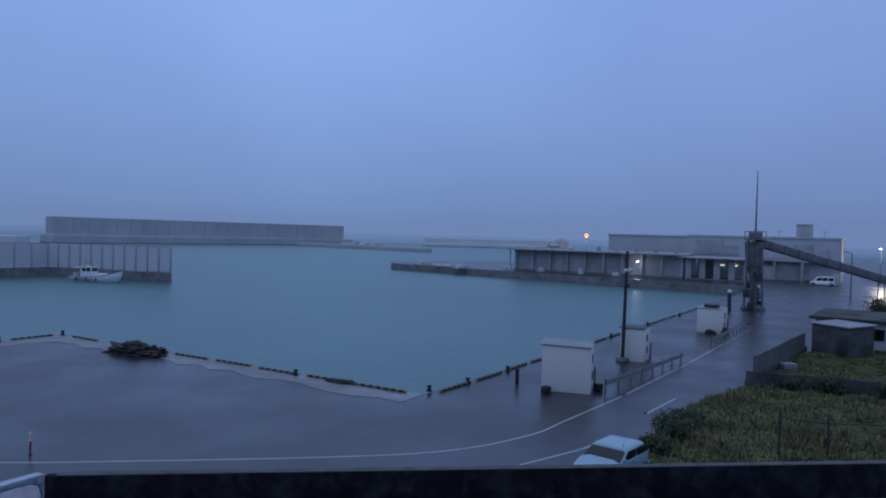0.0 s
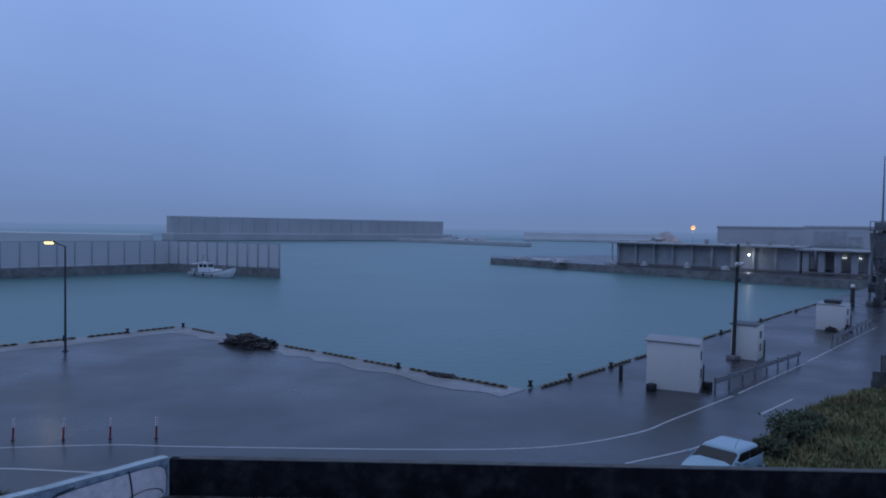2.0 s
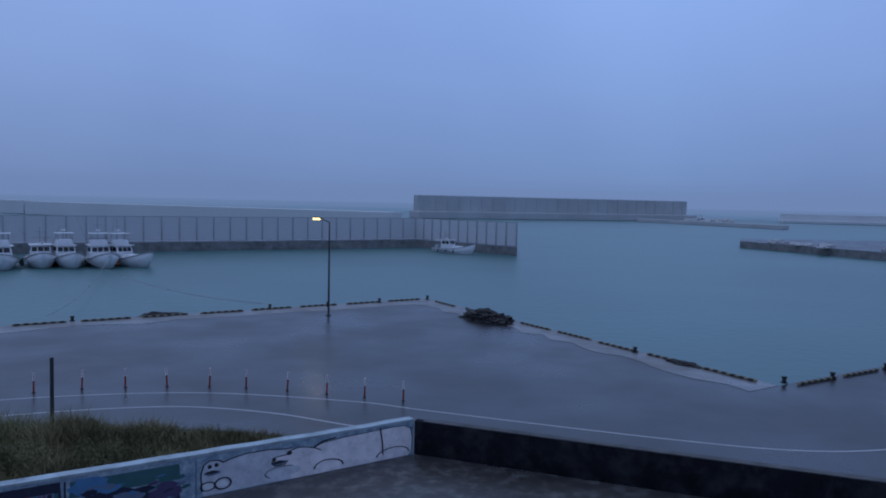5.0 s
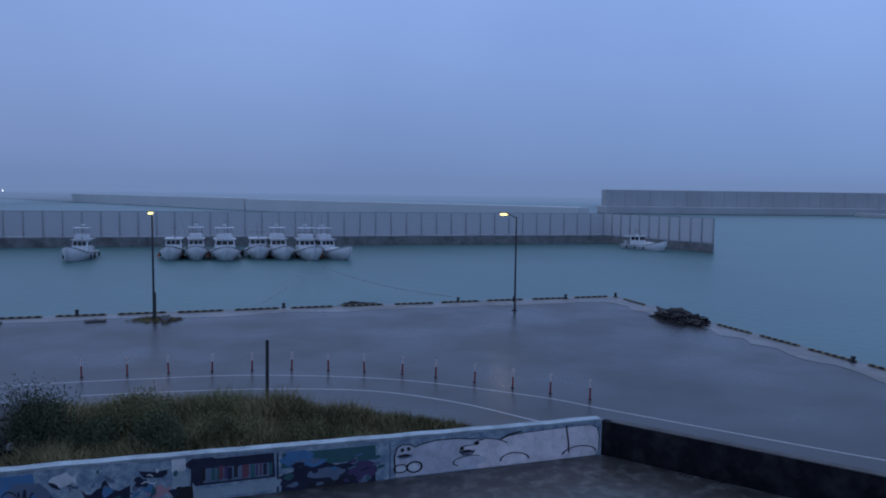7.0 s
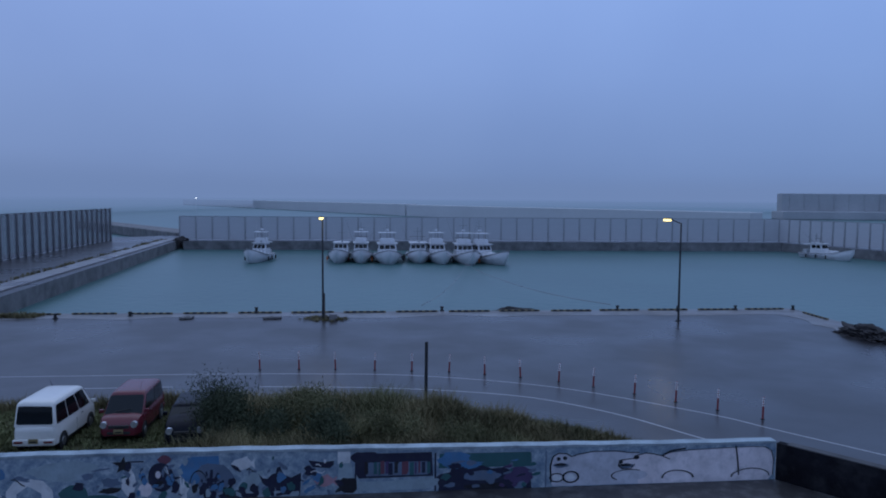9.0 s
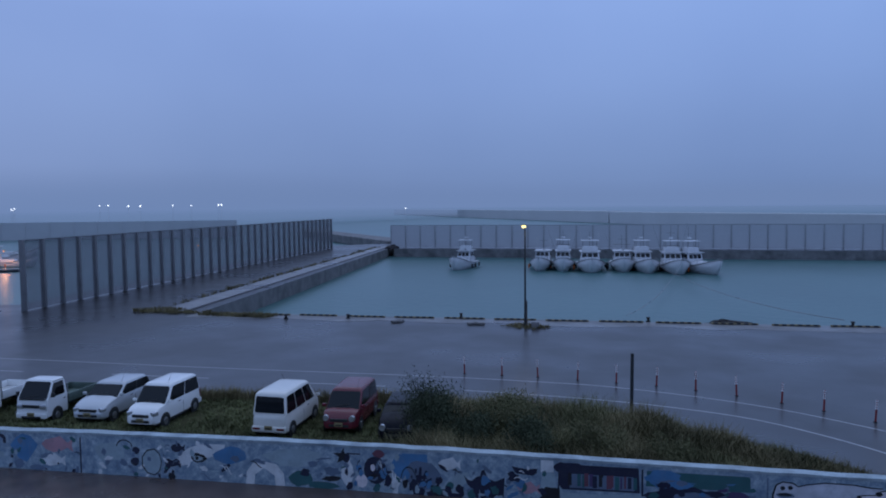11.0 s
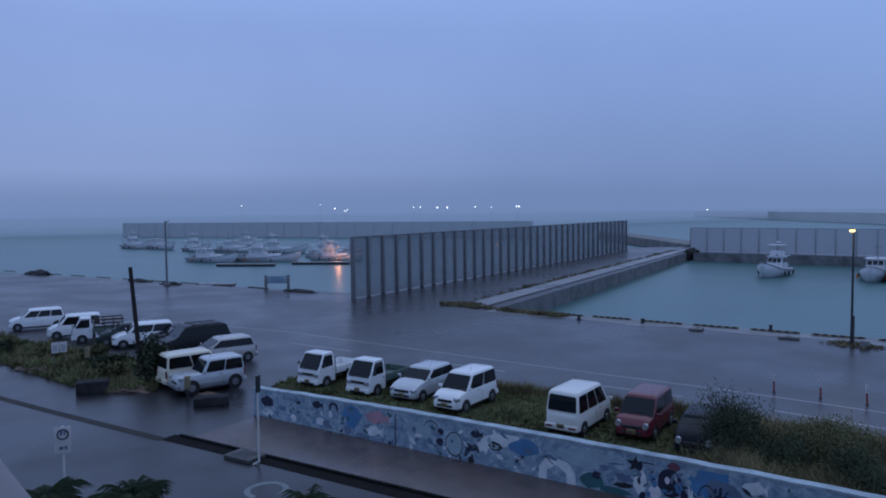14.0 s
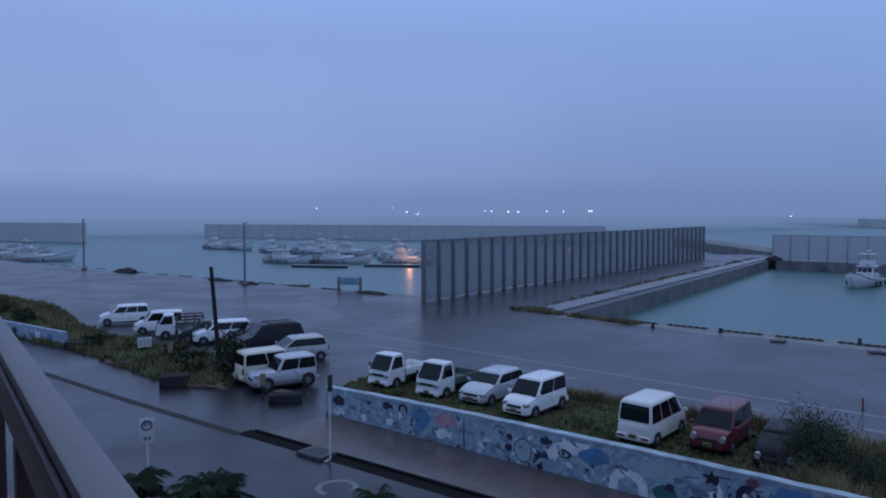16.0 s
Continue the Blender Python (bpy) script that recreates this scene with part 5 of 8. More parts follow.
def boat(label, L=13.0, B=3.9, flybridge=True, mast=4.5, hull_mat=None, seed=0, pane_mat=None):
    """Bow along +x; z 0 is the waterline."""
    r = random.Random(seed)
    e = tagged(new("fishing_boat"), label, "boat", "moored boats")
    hull_mat = hull_mat or M_HULL
    def ring(x, w, keel, sheer):
        return [(x, -w, sheer), (x, -w * 0.72, keel + (sheer - keel) * 0.55), (x, -w * 0.46, keel + (sheer - keel) * 0.22), (x, 0, keel), (x, w * 0.46, keel + (sheer - keel) * 0.22), (x, w * 0.72, keel + (sheer - keel) * 0.55), (x, w, sheer), (x, w * 0.88, sheer + 0.02), (x, -w * 0.88, sheer + 0.02)]
    st = [(-0.5, 0.80, -0.5, 1.0), (-0.3, 0.95, -0.6, 0.95), (0.0, 1.0, -0.7, 1.05), (0.2, 0.92, -0.7, 1.3), (0.36, 0.74, -0.5, 1.75), (0.46, 0.42, 0.0, 2.1), (0.53, 0.07, 1.35, 2.3)]
    bm = bridge_rings(bmesh.new(), [ring(s * L, w * B / 2, k, sh) for s, w, k, sh in st])
    part("hull", bm, hull_mat, e, smooth=True)
    for sd in (-1, 1):
        part("gunwale", bridge_rings(bmesh.new(), [[(s * L, sd * w * B / 2 + 0.07 * math.cos(a), h + 0.02 + 0.07 * math.sin(a)) for a in (k * math.pi / 3 for k in range(6))] for s, w, _, h in st]), M_STEEL, e)
    hx, hl, hw = -0.15 * L, 0.24 * L, B * 0.33
    lo = [Vector((hx - hl / 2, -hw, 0.95)), Vector((hx + hl / 2 + 0.3, -hw, 1.0)), Vector((hx + hl / 2 + 0.3, hw, 1.0)), Vector((hx - hl / 2, hw, 0.95))]
    up = [Vector((hx - hl / 2, -hw * 0.9, 2.95)), Vector((hx + hl / 2 - 0.25, -hw * 0.86, 2.95)), Vector((hx + hl / 2 - 0.25, hw * 0.86, 2.95)), Vector((hx - hl / 2, hw * 0.9, 2.95))]
    part("wheelhouse", rounded(bridge_rings(bmesh.new(), [lo, up]), 0.06), hull_mat, e)
    for i in range(3):
        part("window", pane((lo[1], lo[2], up[2], up[1]), 0.06 + i * 0.3, 0.32 + i * 0.3, 0.55, 0.88, 0.015), pane_mat or M_GLASS, e)
    for q in ((lo[0], lo[1], up[1], up[0]), (lo[2], lo[3], up[3], up[2])):
        for i in range(2):
            part("window", pane(q, 0.15 + i * 0.4, 0.48 + i * 0.4, 0.55, 0.88, 0.015), pane_mat or M_GLASS, e)
    part("roof", box(bmesh.new(), (hl + 0.5, hw * 2.1, 0.1), Matrix.Translation((hx, 0, 3.0)), 0.03), hull_mat, e)
    part("foredeck_house", rounded(box(bmesh.new(), (0.24 * L, B * 0.5, 0.7), Matrix.Translation((0.1 * L, 0, 1.4)), 0.0, 0.8), 0.08), hull_mat, e)
    if flybridge:
        part("flybridge", rounded(box(bmesh.new(), (hl * 0.6, hw * 1.6, 0.75), Matrix.Translation((hx - 0.1, 0, 3.42)), 0.0, 0.9), 0.05), hull_mat, e)
        for sd in (-1, 1):
            for dx in (-0.7, 0.7):
                part("canopy_post", tube(bmesh.new(), (hx + dx, sd * hw * 0.7, 3.7), (hx + dx, sd * hw * 0.7, 4.75), 0.035, 0.035, 6), M_STEEL, e)
        part("canopy", box(bmesh.new(), (2.0, hw * 1.8, 0.08), Matrix.Translation((hx, 0, 4.78)), 0.03), hull_mat, e)
    top = 5.2 if flybridge else 3.1
    part("mast", tube(bmesh.new(), (hx - 0.8, 0, 3.0), (hx - 0.8, 0, 3.0 + mast), 0.06, 0.03, 8), M_STEEL, e)
    part("radar", tube(bmesh.new(), (hx - 0.5, 0, top - 0.1), (hx - 0.5, 0, top + 0.12), 0.32, 0.3, 12), hull_mat, e)
    part("crossbar", box(bmesh.new(), (0.05, 1.3, 0.05), Matrix.Translation((hx - 0.8, 0, 3.0 + mast * 0.72))), M_STEEL, e)
    for sd in (-1, 1):
        part("antenna", tube(bmesh.new(), (hx - 0.6, sd * hw * 0.8, 3.0), (hx - 0.9, sd * hw * 0.9, 3.2 + mast * r.uniform(0.6, 1.0)), 0.02, 0.012, 5), M_WHITE, e)
        for k in range(5):
            x = L * (0.14 + 0.08 * k)
            wy = B / 2 * (0.95 - 0.18 * k)
            zz = 1.25 + 0.2 * k
            part("rail_post", tube(bmesh.new(), (x, sd * wy, zz), (x, sd * wy, zz + 0.6), 0.02, 0.02, 5), M_STEEL, e)
        part("handrail", tube(bmesh.new(), (L * 0.14, sd * B / 2 * 0.95, 1.85), (L * 0.46, sd * B / 2 * 0.23, 2.65), 0.025, 0.025, 6), M_STEEL, e)
        for k in range(3):
            part("fender", tube(bmesh.new(), (L * (-0.3 + 0.2 * k), sd * (B / 2 + 0.12), 0.2), (L * (-0.3 + 0.2 * k), sd * (B / 2 + 0.12), 0.85), 0.14, 0.12, 8), M_FENDER if r.random() < 0.3 else M_BLACK, e)
    lo2 = hx - hl / 2 - 0.1
    part("aft_shelter", box(bmesh.new(), (0.16 * L, B * 0.6, 0.07), Matrix.Translation((lo2 - 0.08 * L, 0, 2.75 + 0.1 * (seed % 3))), 0.02), hull_mat, e)
    for sd in (-1, 1):
        part("shelter_post", tube(bmesh.new(), (lo2 - 0.155 * L, sd * B * 0.27, 0.95), (lo2 - 0.155 * L, sd * B * 0.27, 2.75), 0.04, 0.04, 6), M_STEEL, e)
        part("rub_rail", box(bmesh.new(), (0.5 * L, 0.06, 0.09), Matrix.Translation((-0.22 * L, sd * B * 0.475, 0.62)), 0.02), M_BOTTOM, e)
    if seed % 2:
        part("gantry", tube(bmesh.new(), (hx - 0.3, -hw * 0.95, 4.0), (hx - 0.3, hw * 0.95, 4.0), 0.05, 0.05, 6), M_STEEL, e)
        for sd in (-1, 1):
            part("outrigger", tube(bmesh.new(), (hx, sd * hw, 2.9), (hx - 1.8, sd * (hw + 1.3), 2.9 + mast * 1.1), 0.035, 0.015, 6), M_STEEL, e)
    part("searchlight", tube(bmesh.new(), (hx + 0.5, 0.2, 3.1), (hx + 0.75, 0.2, 3.2), 0.13, 0.15, 10), M_STEEL, e)
    part("anchor_roller", box(bmesh.new(), (0.7, 0.22, 0.14), Matrix.Translation((0.53 * L, 0, 2.35)), 0.03), M_STEEL, e)
    part("stern_gear", box(bmesh.new(), (0.9, B * 0.5, 0.8), Matrix.Translation((-0.4 * L, 0, 1.3)), 0.06), M_DECK, e)
    return e


def afloat(ob, bx, by, heading, L, s=1.0):
    """Float a boat with its bow at survey bx, by."""
    h = Vector((math.cos(radians(heading)), math.sin(radians(heading)), 0))
    q = P(bx, by) - h * L * s * 0.5
    ob.location, ob.rotation_euler, ob.scale = (q.x, q.y, WATER), (0, 0, radians(heading)), (s, s, s)
    return ob


for i, (x, y, hd, fly, mast, w) in enumerate([(-49.0, 86.0, -66, False, 2.2, 3.5), (-45.9, 87.3, -62, True, 3.5, 3.5), (-41.7, 87.4, -62, True, 3.2, 4.4), (-38.5, 90.6, -64, False, 2.6, 3.9), (-34.9, 90.9, -58, True, 2.4, 3.7), (-31.0, 91.2, -60, True, 4.2, 3.9), (-26.9, 93.3, -42, True, 4.0, 3.5)]):
    afloat(boat("white fishing boat moored bow-out" + (" with flybridge and mast" if fly else " with low wheelhouse"), 12.5, w * 1.14, fly, mast, seed=i), x, y, hd, 12.5)
afloat(boat("white fishing boat lying alone in the pool", 10.0, 3.7, True, 2.6, seed=20), -60.0, 81.2, -72, 10.0)
afloat(boat("white fishing boat moored along the pier head", 11.5, 3.0, False, 2.0, seed=21), 18.9, 122.3, -47, 11.5, 0.92)
for i, (x, y, hd, L, s) in enumerate([(-127, 41.0, 55, 14, 1.0), (-131, 30.5, 35, 14, 0.95), (-133, 55, 60, 12, 1.0), (-122, 51.5, 48, 13, 0.9), (-160, 42, 40, 13, 1.0), (-168, 33, 15, 14, 1.0), (-150, 50, 60, 13, 1.0), (-185, 28, 20, 14, 1.0), (-194, 24, 30, 13, 1.0), (-175, 50, 50, 13, 1.0), (-142, 60, 70, 12, 1.0), (-160, -10.5, 80, 15, 1.0), (-172, -19.5, 70, 15, 1.0), (-186, -17, 75, 14, 1.0), (-178, -23.5, 60, 14, 1.0)]):
    # Windows take the grey deck tone, greyed for haze like the hulls.
    afloat(boat("white motor boat berthed in the far marina", L, 3.8, i % 3 != 1, 3.0 + (i % 4) * 0.4, M_HULLGREY, 30 + i, M_DECK), x, y, hd, L, s)
M_ORANGE = glow("sodium_light", (1.0, 0.36, 0.12), 1.5)


def bulb(name, label, x, y, z, r, mat, cat="lamp", power=0.0, color=(1, 1, 1)):
    bm = bmesh.new()
    bmesh.ops.create_icosphere(bm, subdivisions=2, radius=r)
    ob = tagged(finish(name, bm, mat, True), label, cat)
    ob.location = P(x, y, z)
    if power:
        lt = new(name + "_light", bpy.data.lights.new(name + "_light", "POINT"))
        lt.data.energy, lt.data.color, lt.data.shadow_soft_size = power, color, r * 1.2
        lt.location = P(x, y, z - r * 2.2)
    return ob


bulb("deck_lamp", "orange deck lamp lit on a berthed boat", -122.4, 46.9, 1.5, 0.10, M_ORANGE, "lamp", 260, (1.0, 0.42, 0.18))
bulb("deck_lamp", "tiny orange lamp lit behind the wind screen", -93.0, 62.0, 2.6, 0.14, M_ORANGE, "lamp")
M_DOT = glow("far_white_light", (0.9, 0.95, 1.0), 2.0)
# Mast colour is pale so that mist is painted into it.
M_FARMAST = material("misty_mast", (0.6, 0.6, 0.6), 0.9, spec=0.1)
M_DOTR = glow("far_red_light", (1.0, 0.3, 0.2), 4.0)
for az, el, r in ((40.3, -0.2, 1.1), (76.4, 0.45, 0.9), (70.4, 0.48, 0.7), (69.25, 0.16, 1.3), (68.5, 0.0, 0.8), (68.3, 0.05, 0.9), (68.4, -0.06, 0.8), (63.0, 0.22, 1.0), (62.45, 0.21, 1.1), (61.1, 0.17, 1.4), (60.3, 0.16, 1.4), (58.05, 0.19, 1.1), (56.75, 0.16, 1.0), (54.75, 0.2, 1.3), (54.55, 0.2, 1.3)):
    d, r = 395, r * 0.617
    a = radians(az)
    lm = tagged(new("light_mast"), "tiny lit lamp mast on the far shore", "light mast", "lights on the far shore")
    lm.location = (-math.sin(a) * d, math.cos(a) * d, WATER)
    zt = 9.1 - WATER + d * math.tan(radians(el))
    part("mast", tube(bmesh.new(), (0, 0, -1), (0, 0, zt), 0.07, 0.05, 6), M_FARMAST, lm)
    lb = bmesh.new()
    bmesh.ops.create_icosphere(lb, subdivisions=1, radius=r * 0.5, matrix=Matrix.Translation((0, 0, zt)))
    part("lamp", lb, M_DOT, lm)


# ---- lamps and poles ----
M_LAMPLIT = glow("lit_lamp_head", (1.0, 0.80, 0.30), 2.2)


def street_lamp(x, y, h, arm_turn, label, foot=False):
    e = tagged(new("street_lamp"), label, "street lamp", "quay lamps")
    place(e, x, y, 0, arm_turn)
    part("pole", tube(bmesh.new(), (0, 0, 0), (0, 0, h - 0.25), 0.085, 0.055, 12), M_DARKSTEEL, e)
    part("arm", tube(bmesh.new(), (0, 0, h - 0.3), (0.75, 0, h), 0.04, 0.035, 8), M_DARKSTEEL, e)
    hd = part("lamp_head", box(bmesh.new(), (0.62, 0.26, 0.14), Matrix.Translation((0.95, 0, h + 0.02)), 0.04), M_DARKSTEEL, e)
    part("lamp_glass", box(bmesh.new(), (0.56, 0.28, 0.17), Matrix.Translation((1.0, 0, h - 0.05)), 0.04), M_LAMPLIT, hd, "lit yellow lamp glass")
    part("base_plate", box(bmesh.new(), (0.36, 0.36, 0.06), Matrix.Translation((0, 0, 0.03)), 0.01), M_DARKSTEEL, e)
    part("service_box", box(bmesh.new(), (0.16, 0.14, 0.42), Matrix.Translation((0.08, 0, 0.9)), 0.02), M_DARKSTEEL, e)
    lt = new("lamp_light", bpy.data.lights.new("lamp_light", "POINT"))
    lt.data.energy, lt.data.color, lt.data.shadow_soft_size = 22, (1.0, 0.78, 0.32), 0.4
    a = radians(arm_turn)
    lt.location = P(x, y, h - 0.35) + Vector((math.cos(a), math.sin(a), 0))
    if foot:
        part("stub", tube(bmesh.new(), (-0.2, 0.05, 0), (-0.2, 0.05, 1.9), 0.1, 0.1, 10), M_WOOD, e)
    return e


street_lamp(-2.3, 47.7, 7.55, 170, "tall grey street lamp lit yellow on the quay")
street_lamp(-23.4, 39.3, 7.55, -64, "tall grey street lamp lit yellow by the mooring", True)
block = tagged(finish("concrete_block", box(bmesh.new(), (0.55, 0.4, 0.45), None, 0.04), M_CONCRETE), "small pale concrete block beside the lamp", "block")
place(block, -22.6, 39.2, 0.23, 20)
for i, (x, y) in enumerate(((-26.2, 38.2), (-26.6, 38.0), (-31.4, 35.9), (-31.2, 36.1))):
    b = tagged(finish("concrete_block", box(bmesh.new(), (0.8, 0.45, 0.16), None, 0.04), M_QUAY), "worn low concrete block on the quay", "block")
    place(b, x, y, 0.09, 25 + 30 * i)


def pole(x, y, h, r, mat, label, lamp=False, fittings=0, lean=0.0):
    e = tagged(new("utility_pole"), label, "pole", "poles on the apron")
    place(e, x, y)
    part("shaft", tube(bmesh.new(), (0, 0, 0), (lean, 0, h), r, r * 0.75, 12), mat, e)
    part("footing", box(bmesh.new(), (r * 5, r * 5, 0.3), Matrix.Translation((0, 0, 0.15)), 0.05), M_QUAY, e)
    if lamp:
        part("lamp_arm", tube(bmesh.new(), (0, 0, h - 0.1), (0.35, 0.2, h - 0.02), 0.03, 0.03, 6), M_DARKSTEEL, e)
        part("lamp_head", box(bmesh.new(), (0.4, 0.2, 0.12), Matrix.Translation((0.5, 0.28, h)), 0.03), M_DARKSTEEL, e)
    for k in range(fittings):
        part("bracket", box(bmesh.new(), (0.32, 0.24, 0.3), Matrix.Translation((0.12, -0.1, h * (0.82 - 0.13 * k))), 0.03), M_DARKSTEEL, e)
    return e


pole(-80.3, 11.4, 8.0, 0.15, M_STEEL, "grey steel pole with a small unlit lamp", True)
pole(-111.8, -6.1, 8.35, 0.16, M_STEEL, "grey steel pole at the marina edge", True)
pole(-35.4, 3.85, 6.2, 0.135, M_TARWOOD, "dark wooden pole standing in bushes", False, 0, 0.4).rotation_euler.z = radians(-90)
p1 = pole(34.3, 31.5, 8.15, 0.14, M_TRIM, "dark utility pole with fittings and floodlights", False, 2, 0.16)
for dx in (-0.32, 0.15):
    f = part("floodlight", rounded(box(bmesh.new(), (0.3, 0.18, 0.24), Matrix.Translation((dx, -0.35, 6.75)) @ Matrix.Rotation(0.5, 4, "X")), 0.03), M_WHITE, p1, "white floodlight")
    part("floodlight_arm", tube(bmesh.new(), (0.1, 0, 6.6), (dx, -0.3, 6.65), 0.025, 0.025, 6), M_DARKSTEEL, p1)
part("cable", tube(bmesh.new(), (-0.12, -0.1, 4.8), (-0.10, -0.12, 6.6), 0.03, 0.03, 6), M_TRIM, p1)
stk = tagged(finish("stake", tube(bmesh.new(), (0, 0, 0), (0.02, 0, 2.95), 0.075, 0.07, 10), M_DARKSTEEL), "dark steel stake standing in the grass", "post")
place(stk, -9.9, 23.9)


def delineator():
    e = tagged(new("delineator"), "slim red lane post with white reflector bands", "lane post", "lane posts along the line")
    part("post", tube(bmesh.new(), (0, 0, 0.03), (0, 0, 0.93), 0.042, 0.038, 10), M_RED, e)
    part("foot", tube(bmesh.new(), (0, 0, 0.0), (0, 0, 0.03), 0.09, 0.07, 12), M_BLACK, e)
    for k in range(4):
        part("reflector", tube(bmesh.new(), (0, 0, 0.56 + 0.1 * k), (0, 0, 0.615 + 0.1 * k), 0.048, 0.048, 10), M_REFLECT, e)
    return e


d0 = delineator()
rr = random.Random(5)
for i, (x, y) in enumerate(((1.6, 27.4), (0.1, 27.95), (-1.4, 28.45), (-3.0, 29.0), (-4.7, 29.45), (-6.2, 29.7), (-7.9, 29.8), (-9.5, 29.7), (-11.1, 29.5), (-12.7, 29.0), (-14.3, 28.5), (-16.0, 27.95), (-17.5, 27.3), (-19.1, 26.6))):
    m = Matrix.Translation(P(x, y, 0.004)) @ Matrix.Rotation(rr.uniform(-0.05, 0.05), 4, "Y")
    if i:
        copy_thing(d0, m)
    else:
        d0.matrix_basis = m


def guard_rail(a, b, label):
    A_, B_ = P(*a), P(*b)
    d = B_ - A_
    e = tagged(new("guard_rail"), label, "guard rail")
    e.location, e.rotation_euler = A_, (0, 0, math.atan2(d.y, d.x))
    n = round(d.length / 2.0)
    for i in range(n + 1):
        part("post", tube(bmesh.new(), (d.length * i / n, 0, 0), (d.length * i / n, 0, 0.82), 0.06, 0.06, 10), M_STEEL, e)
    bm = bmesh.new()
    for z, y in ((0.50, 0.10), (0.58, 0.14), (0.66, 0.10), (0.74, 0.14)):
        box(bm, (d.length + 0.3, 0.03, 0.085), Matrix.Translation((d.length / 2, -y, z)) @ Matrix.Rotation(0.35 if y > 0.12 else -0.35, 4, "X"))
    part("beam", bm, M_STEEL, e)
    return e


guard_rail((26.6, 25.5), (37.3, 29.4), "grey steel guard rail along the wet road")
guard_rail((45.5, 33.2), (57.5, 38.6), "grey steel guard rail farther down the road")


def shed(x, y, turn, w, d, h, label, roof_over=0.1, roof_mat=None):
    """A white block hut; its front left corner at x, y, its front along the turn."""
    e = tagged(new("pump_hut"), label, "hut", "white huts on the quay")
    place(e, x, y, 0, turn)
    part("wall_body", rounded(box(bmesh.new(), (w, d, h), Matrix.Translation((w / 2, d / 2, h / 2))), 0.02), M_WHITE, e)
    part("roof", rounded(box(bmesh.new(), (w + 2 * roof_over, d + 2 * roof_over, 0.05), Matrix.Translation((w / 2 - 0.08, d / 2, h + 0.03)) @ Matrix.Rotation(0.02, 4, "Y")), 0.015), roof_mat or M_CONCRETE, e)
    for z in (h * 0.72, h * 0.34):
        f = part("window", box(bmesh.new(), (0.06, 0.42, 0.5), Matrix.Translation((w + 0.01, d * 0.45, z)), 0.01), M_TRIM, e)
        part("pane", box(bmesh.new(), (0.02, 0.34, 0.42), Matrix.Translation((w + 0.04, d * 0.45, z))), M_GLASS, f)
    part("downpipe", tube(bmesh.new(), (w + 0.08, d - 0.15, 0.0), (w + 0.08, d - 0.15, 1.2), 0.05, 0.05, 8), M_DARKSTEEL, e)
    return e


shed(23.95, 27.35, -49, 2.85, 2.5, 2.7, "white flat-roofed concrete hut on the quay")
shed(34.5, 31.9, -60, 1.75, 2.3, 2.4, "small white hut with a dark flat roof", 0.06, M_DARKSTEEL)
h3 = shed(51.3, 38.9, -62, 2.4, 3.4, 2.35, "small white hut near the ice tower", 0.05)
part("roof_tank", rounded(box(bmesh.new(), (1.3, 1.6, 0.3), Matrix.Translation((1.1, 2.0, 2.58))), 0.05), M_DARKSTEEL, h3, "dark low box on the roof")
for i, (x, y, lx, h) in enumerate(((51.4, 37.6, 0.7, 0.45), (52.6, 37.2, 0.5, 0.6), (53.4, 38.0, 0.45, 0.4))):
    heap("gear_heap", x, y, lx, 0.45, h, 30 * i, "small dark heap of gear beside the hut", M_NET, 210 + i, rough=0.3)
tyres = tagged(finish("rubber_block", rounded(box(bmesh.new(), (0.5, 0.45, 0.4), Matrix.Translation((0, 0, 0.2))), 0.08), M_BLACK), "black rubber block at the foot of the hut", "block")
place(tyres, 23.8, 26.8, 0, 20)
tyres = tagged(finish("rubber_block", rounded(box(bmesh.new(), (0.45, 0.45, 0.45), Matrix.Translation((0, 0, 0.22))), 0.08), M_BLACK), "dark block beside the hut door", "block")
place(tyres, 26.6, 26.0, 0, 10)
post = tagged(finish("mooring_post", tube(bmesh.new(), (0, 0, 0), (0, 0, 0.95), 0.12, 0.12, 10), M_BLACK), "black mooring post beside the white hut", "post")
place(post, 23.9, 29.2)

# ---- ice tower with conveyor ----
# Steel colour raised for haze; the rusty stains belong to it.
M_TOWER = material("hazed_stained_tower_steel", (0.15, 0.153, 0.162), 0.6, metal=0.2, vary=0.3, scale=1, stain=0.4, stain_color=(0.10, 0.07, 0.055), stain_scale=0.8)
tower = tagged(new("ice_tower"), "dark steel ice loading tower with a long conveyor and mast", "tower")
place(tower, 75.2, 49.4, 0, 33)
for sx in (-1, 1):
    for sy in (-1, 1):
        part("leg", tube(bmesh.new(), (sx * 1.15, sy * 1.15, 0), (sx * 0.85, sy * 0.85, 9.4), 0.16, 0.13, 8), M_TOWER, tower)
for k in range(4):
    z = 1.8 + 2.1 * k
    w = 1.1 - 0.03 * z
    for a, b in (((-w, -w), (w, -w)), ((w, -w), (w, w)), ((w, w), (-w, w)), ((-w, w), (-w, -w))):
        part("girder", tube(bmesh.new(), (*a, z), (*b, z), 0.08, 0.08, 6), M_TOWER, tower)
        part("brace", tube(bmesh.new(), (*a, z - 1.9), (*b, z), 0.06, 0.06, 6), M_TOWER, tower)
part("chute", rounded(box(bmesh.new(), (0.9, 0.9, 5.0), Matrix.Translation((0.1, 0, 2.9)), 0, 1.2), 0.08), M_TOWER, tower)
part("hopper", rounded(box(bmesh.new(), (1.7, 1.9, 3.6), Matrix.Translation((0.1, 0.1, 7.3)), 0, 1.3), 0.1), M_TOWER, tower)
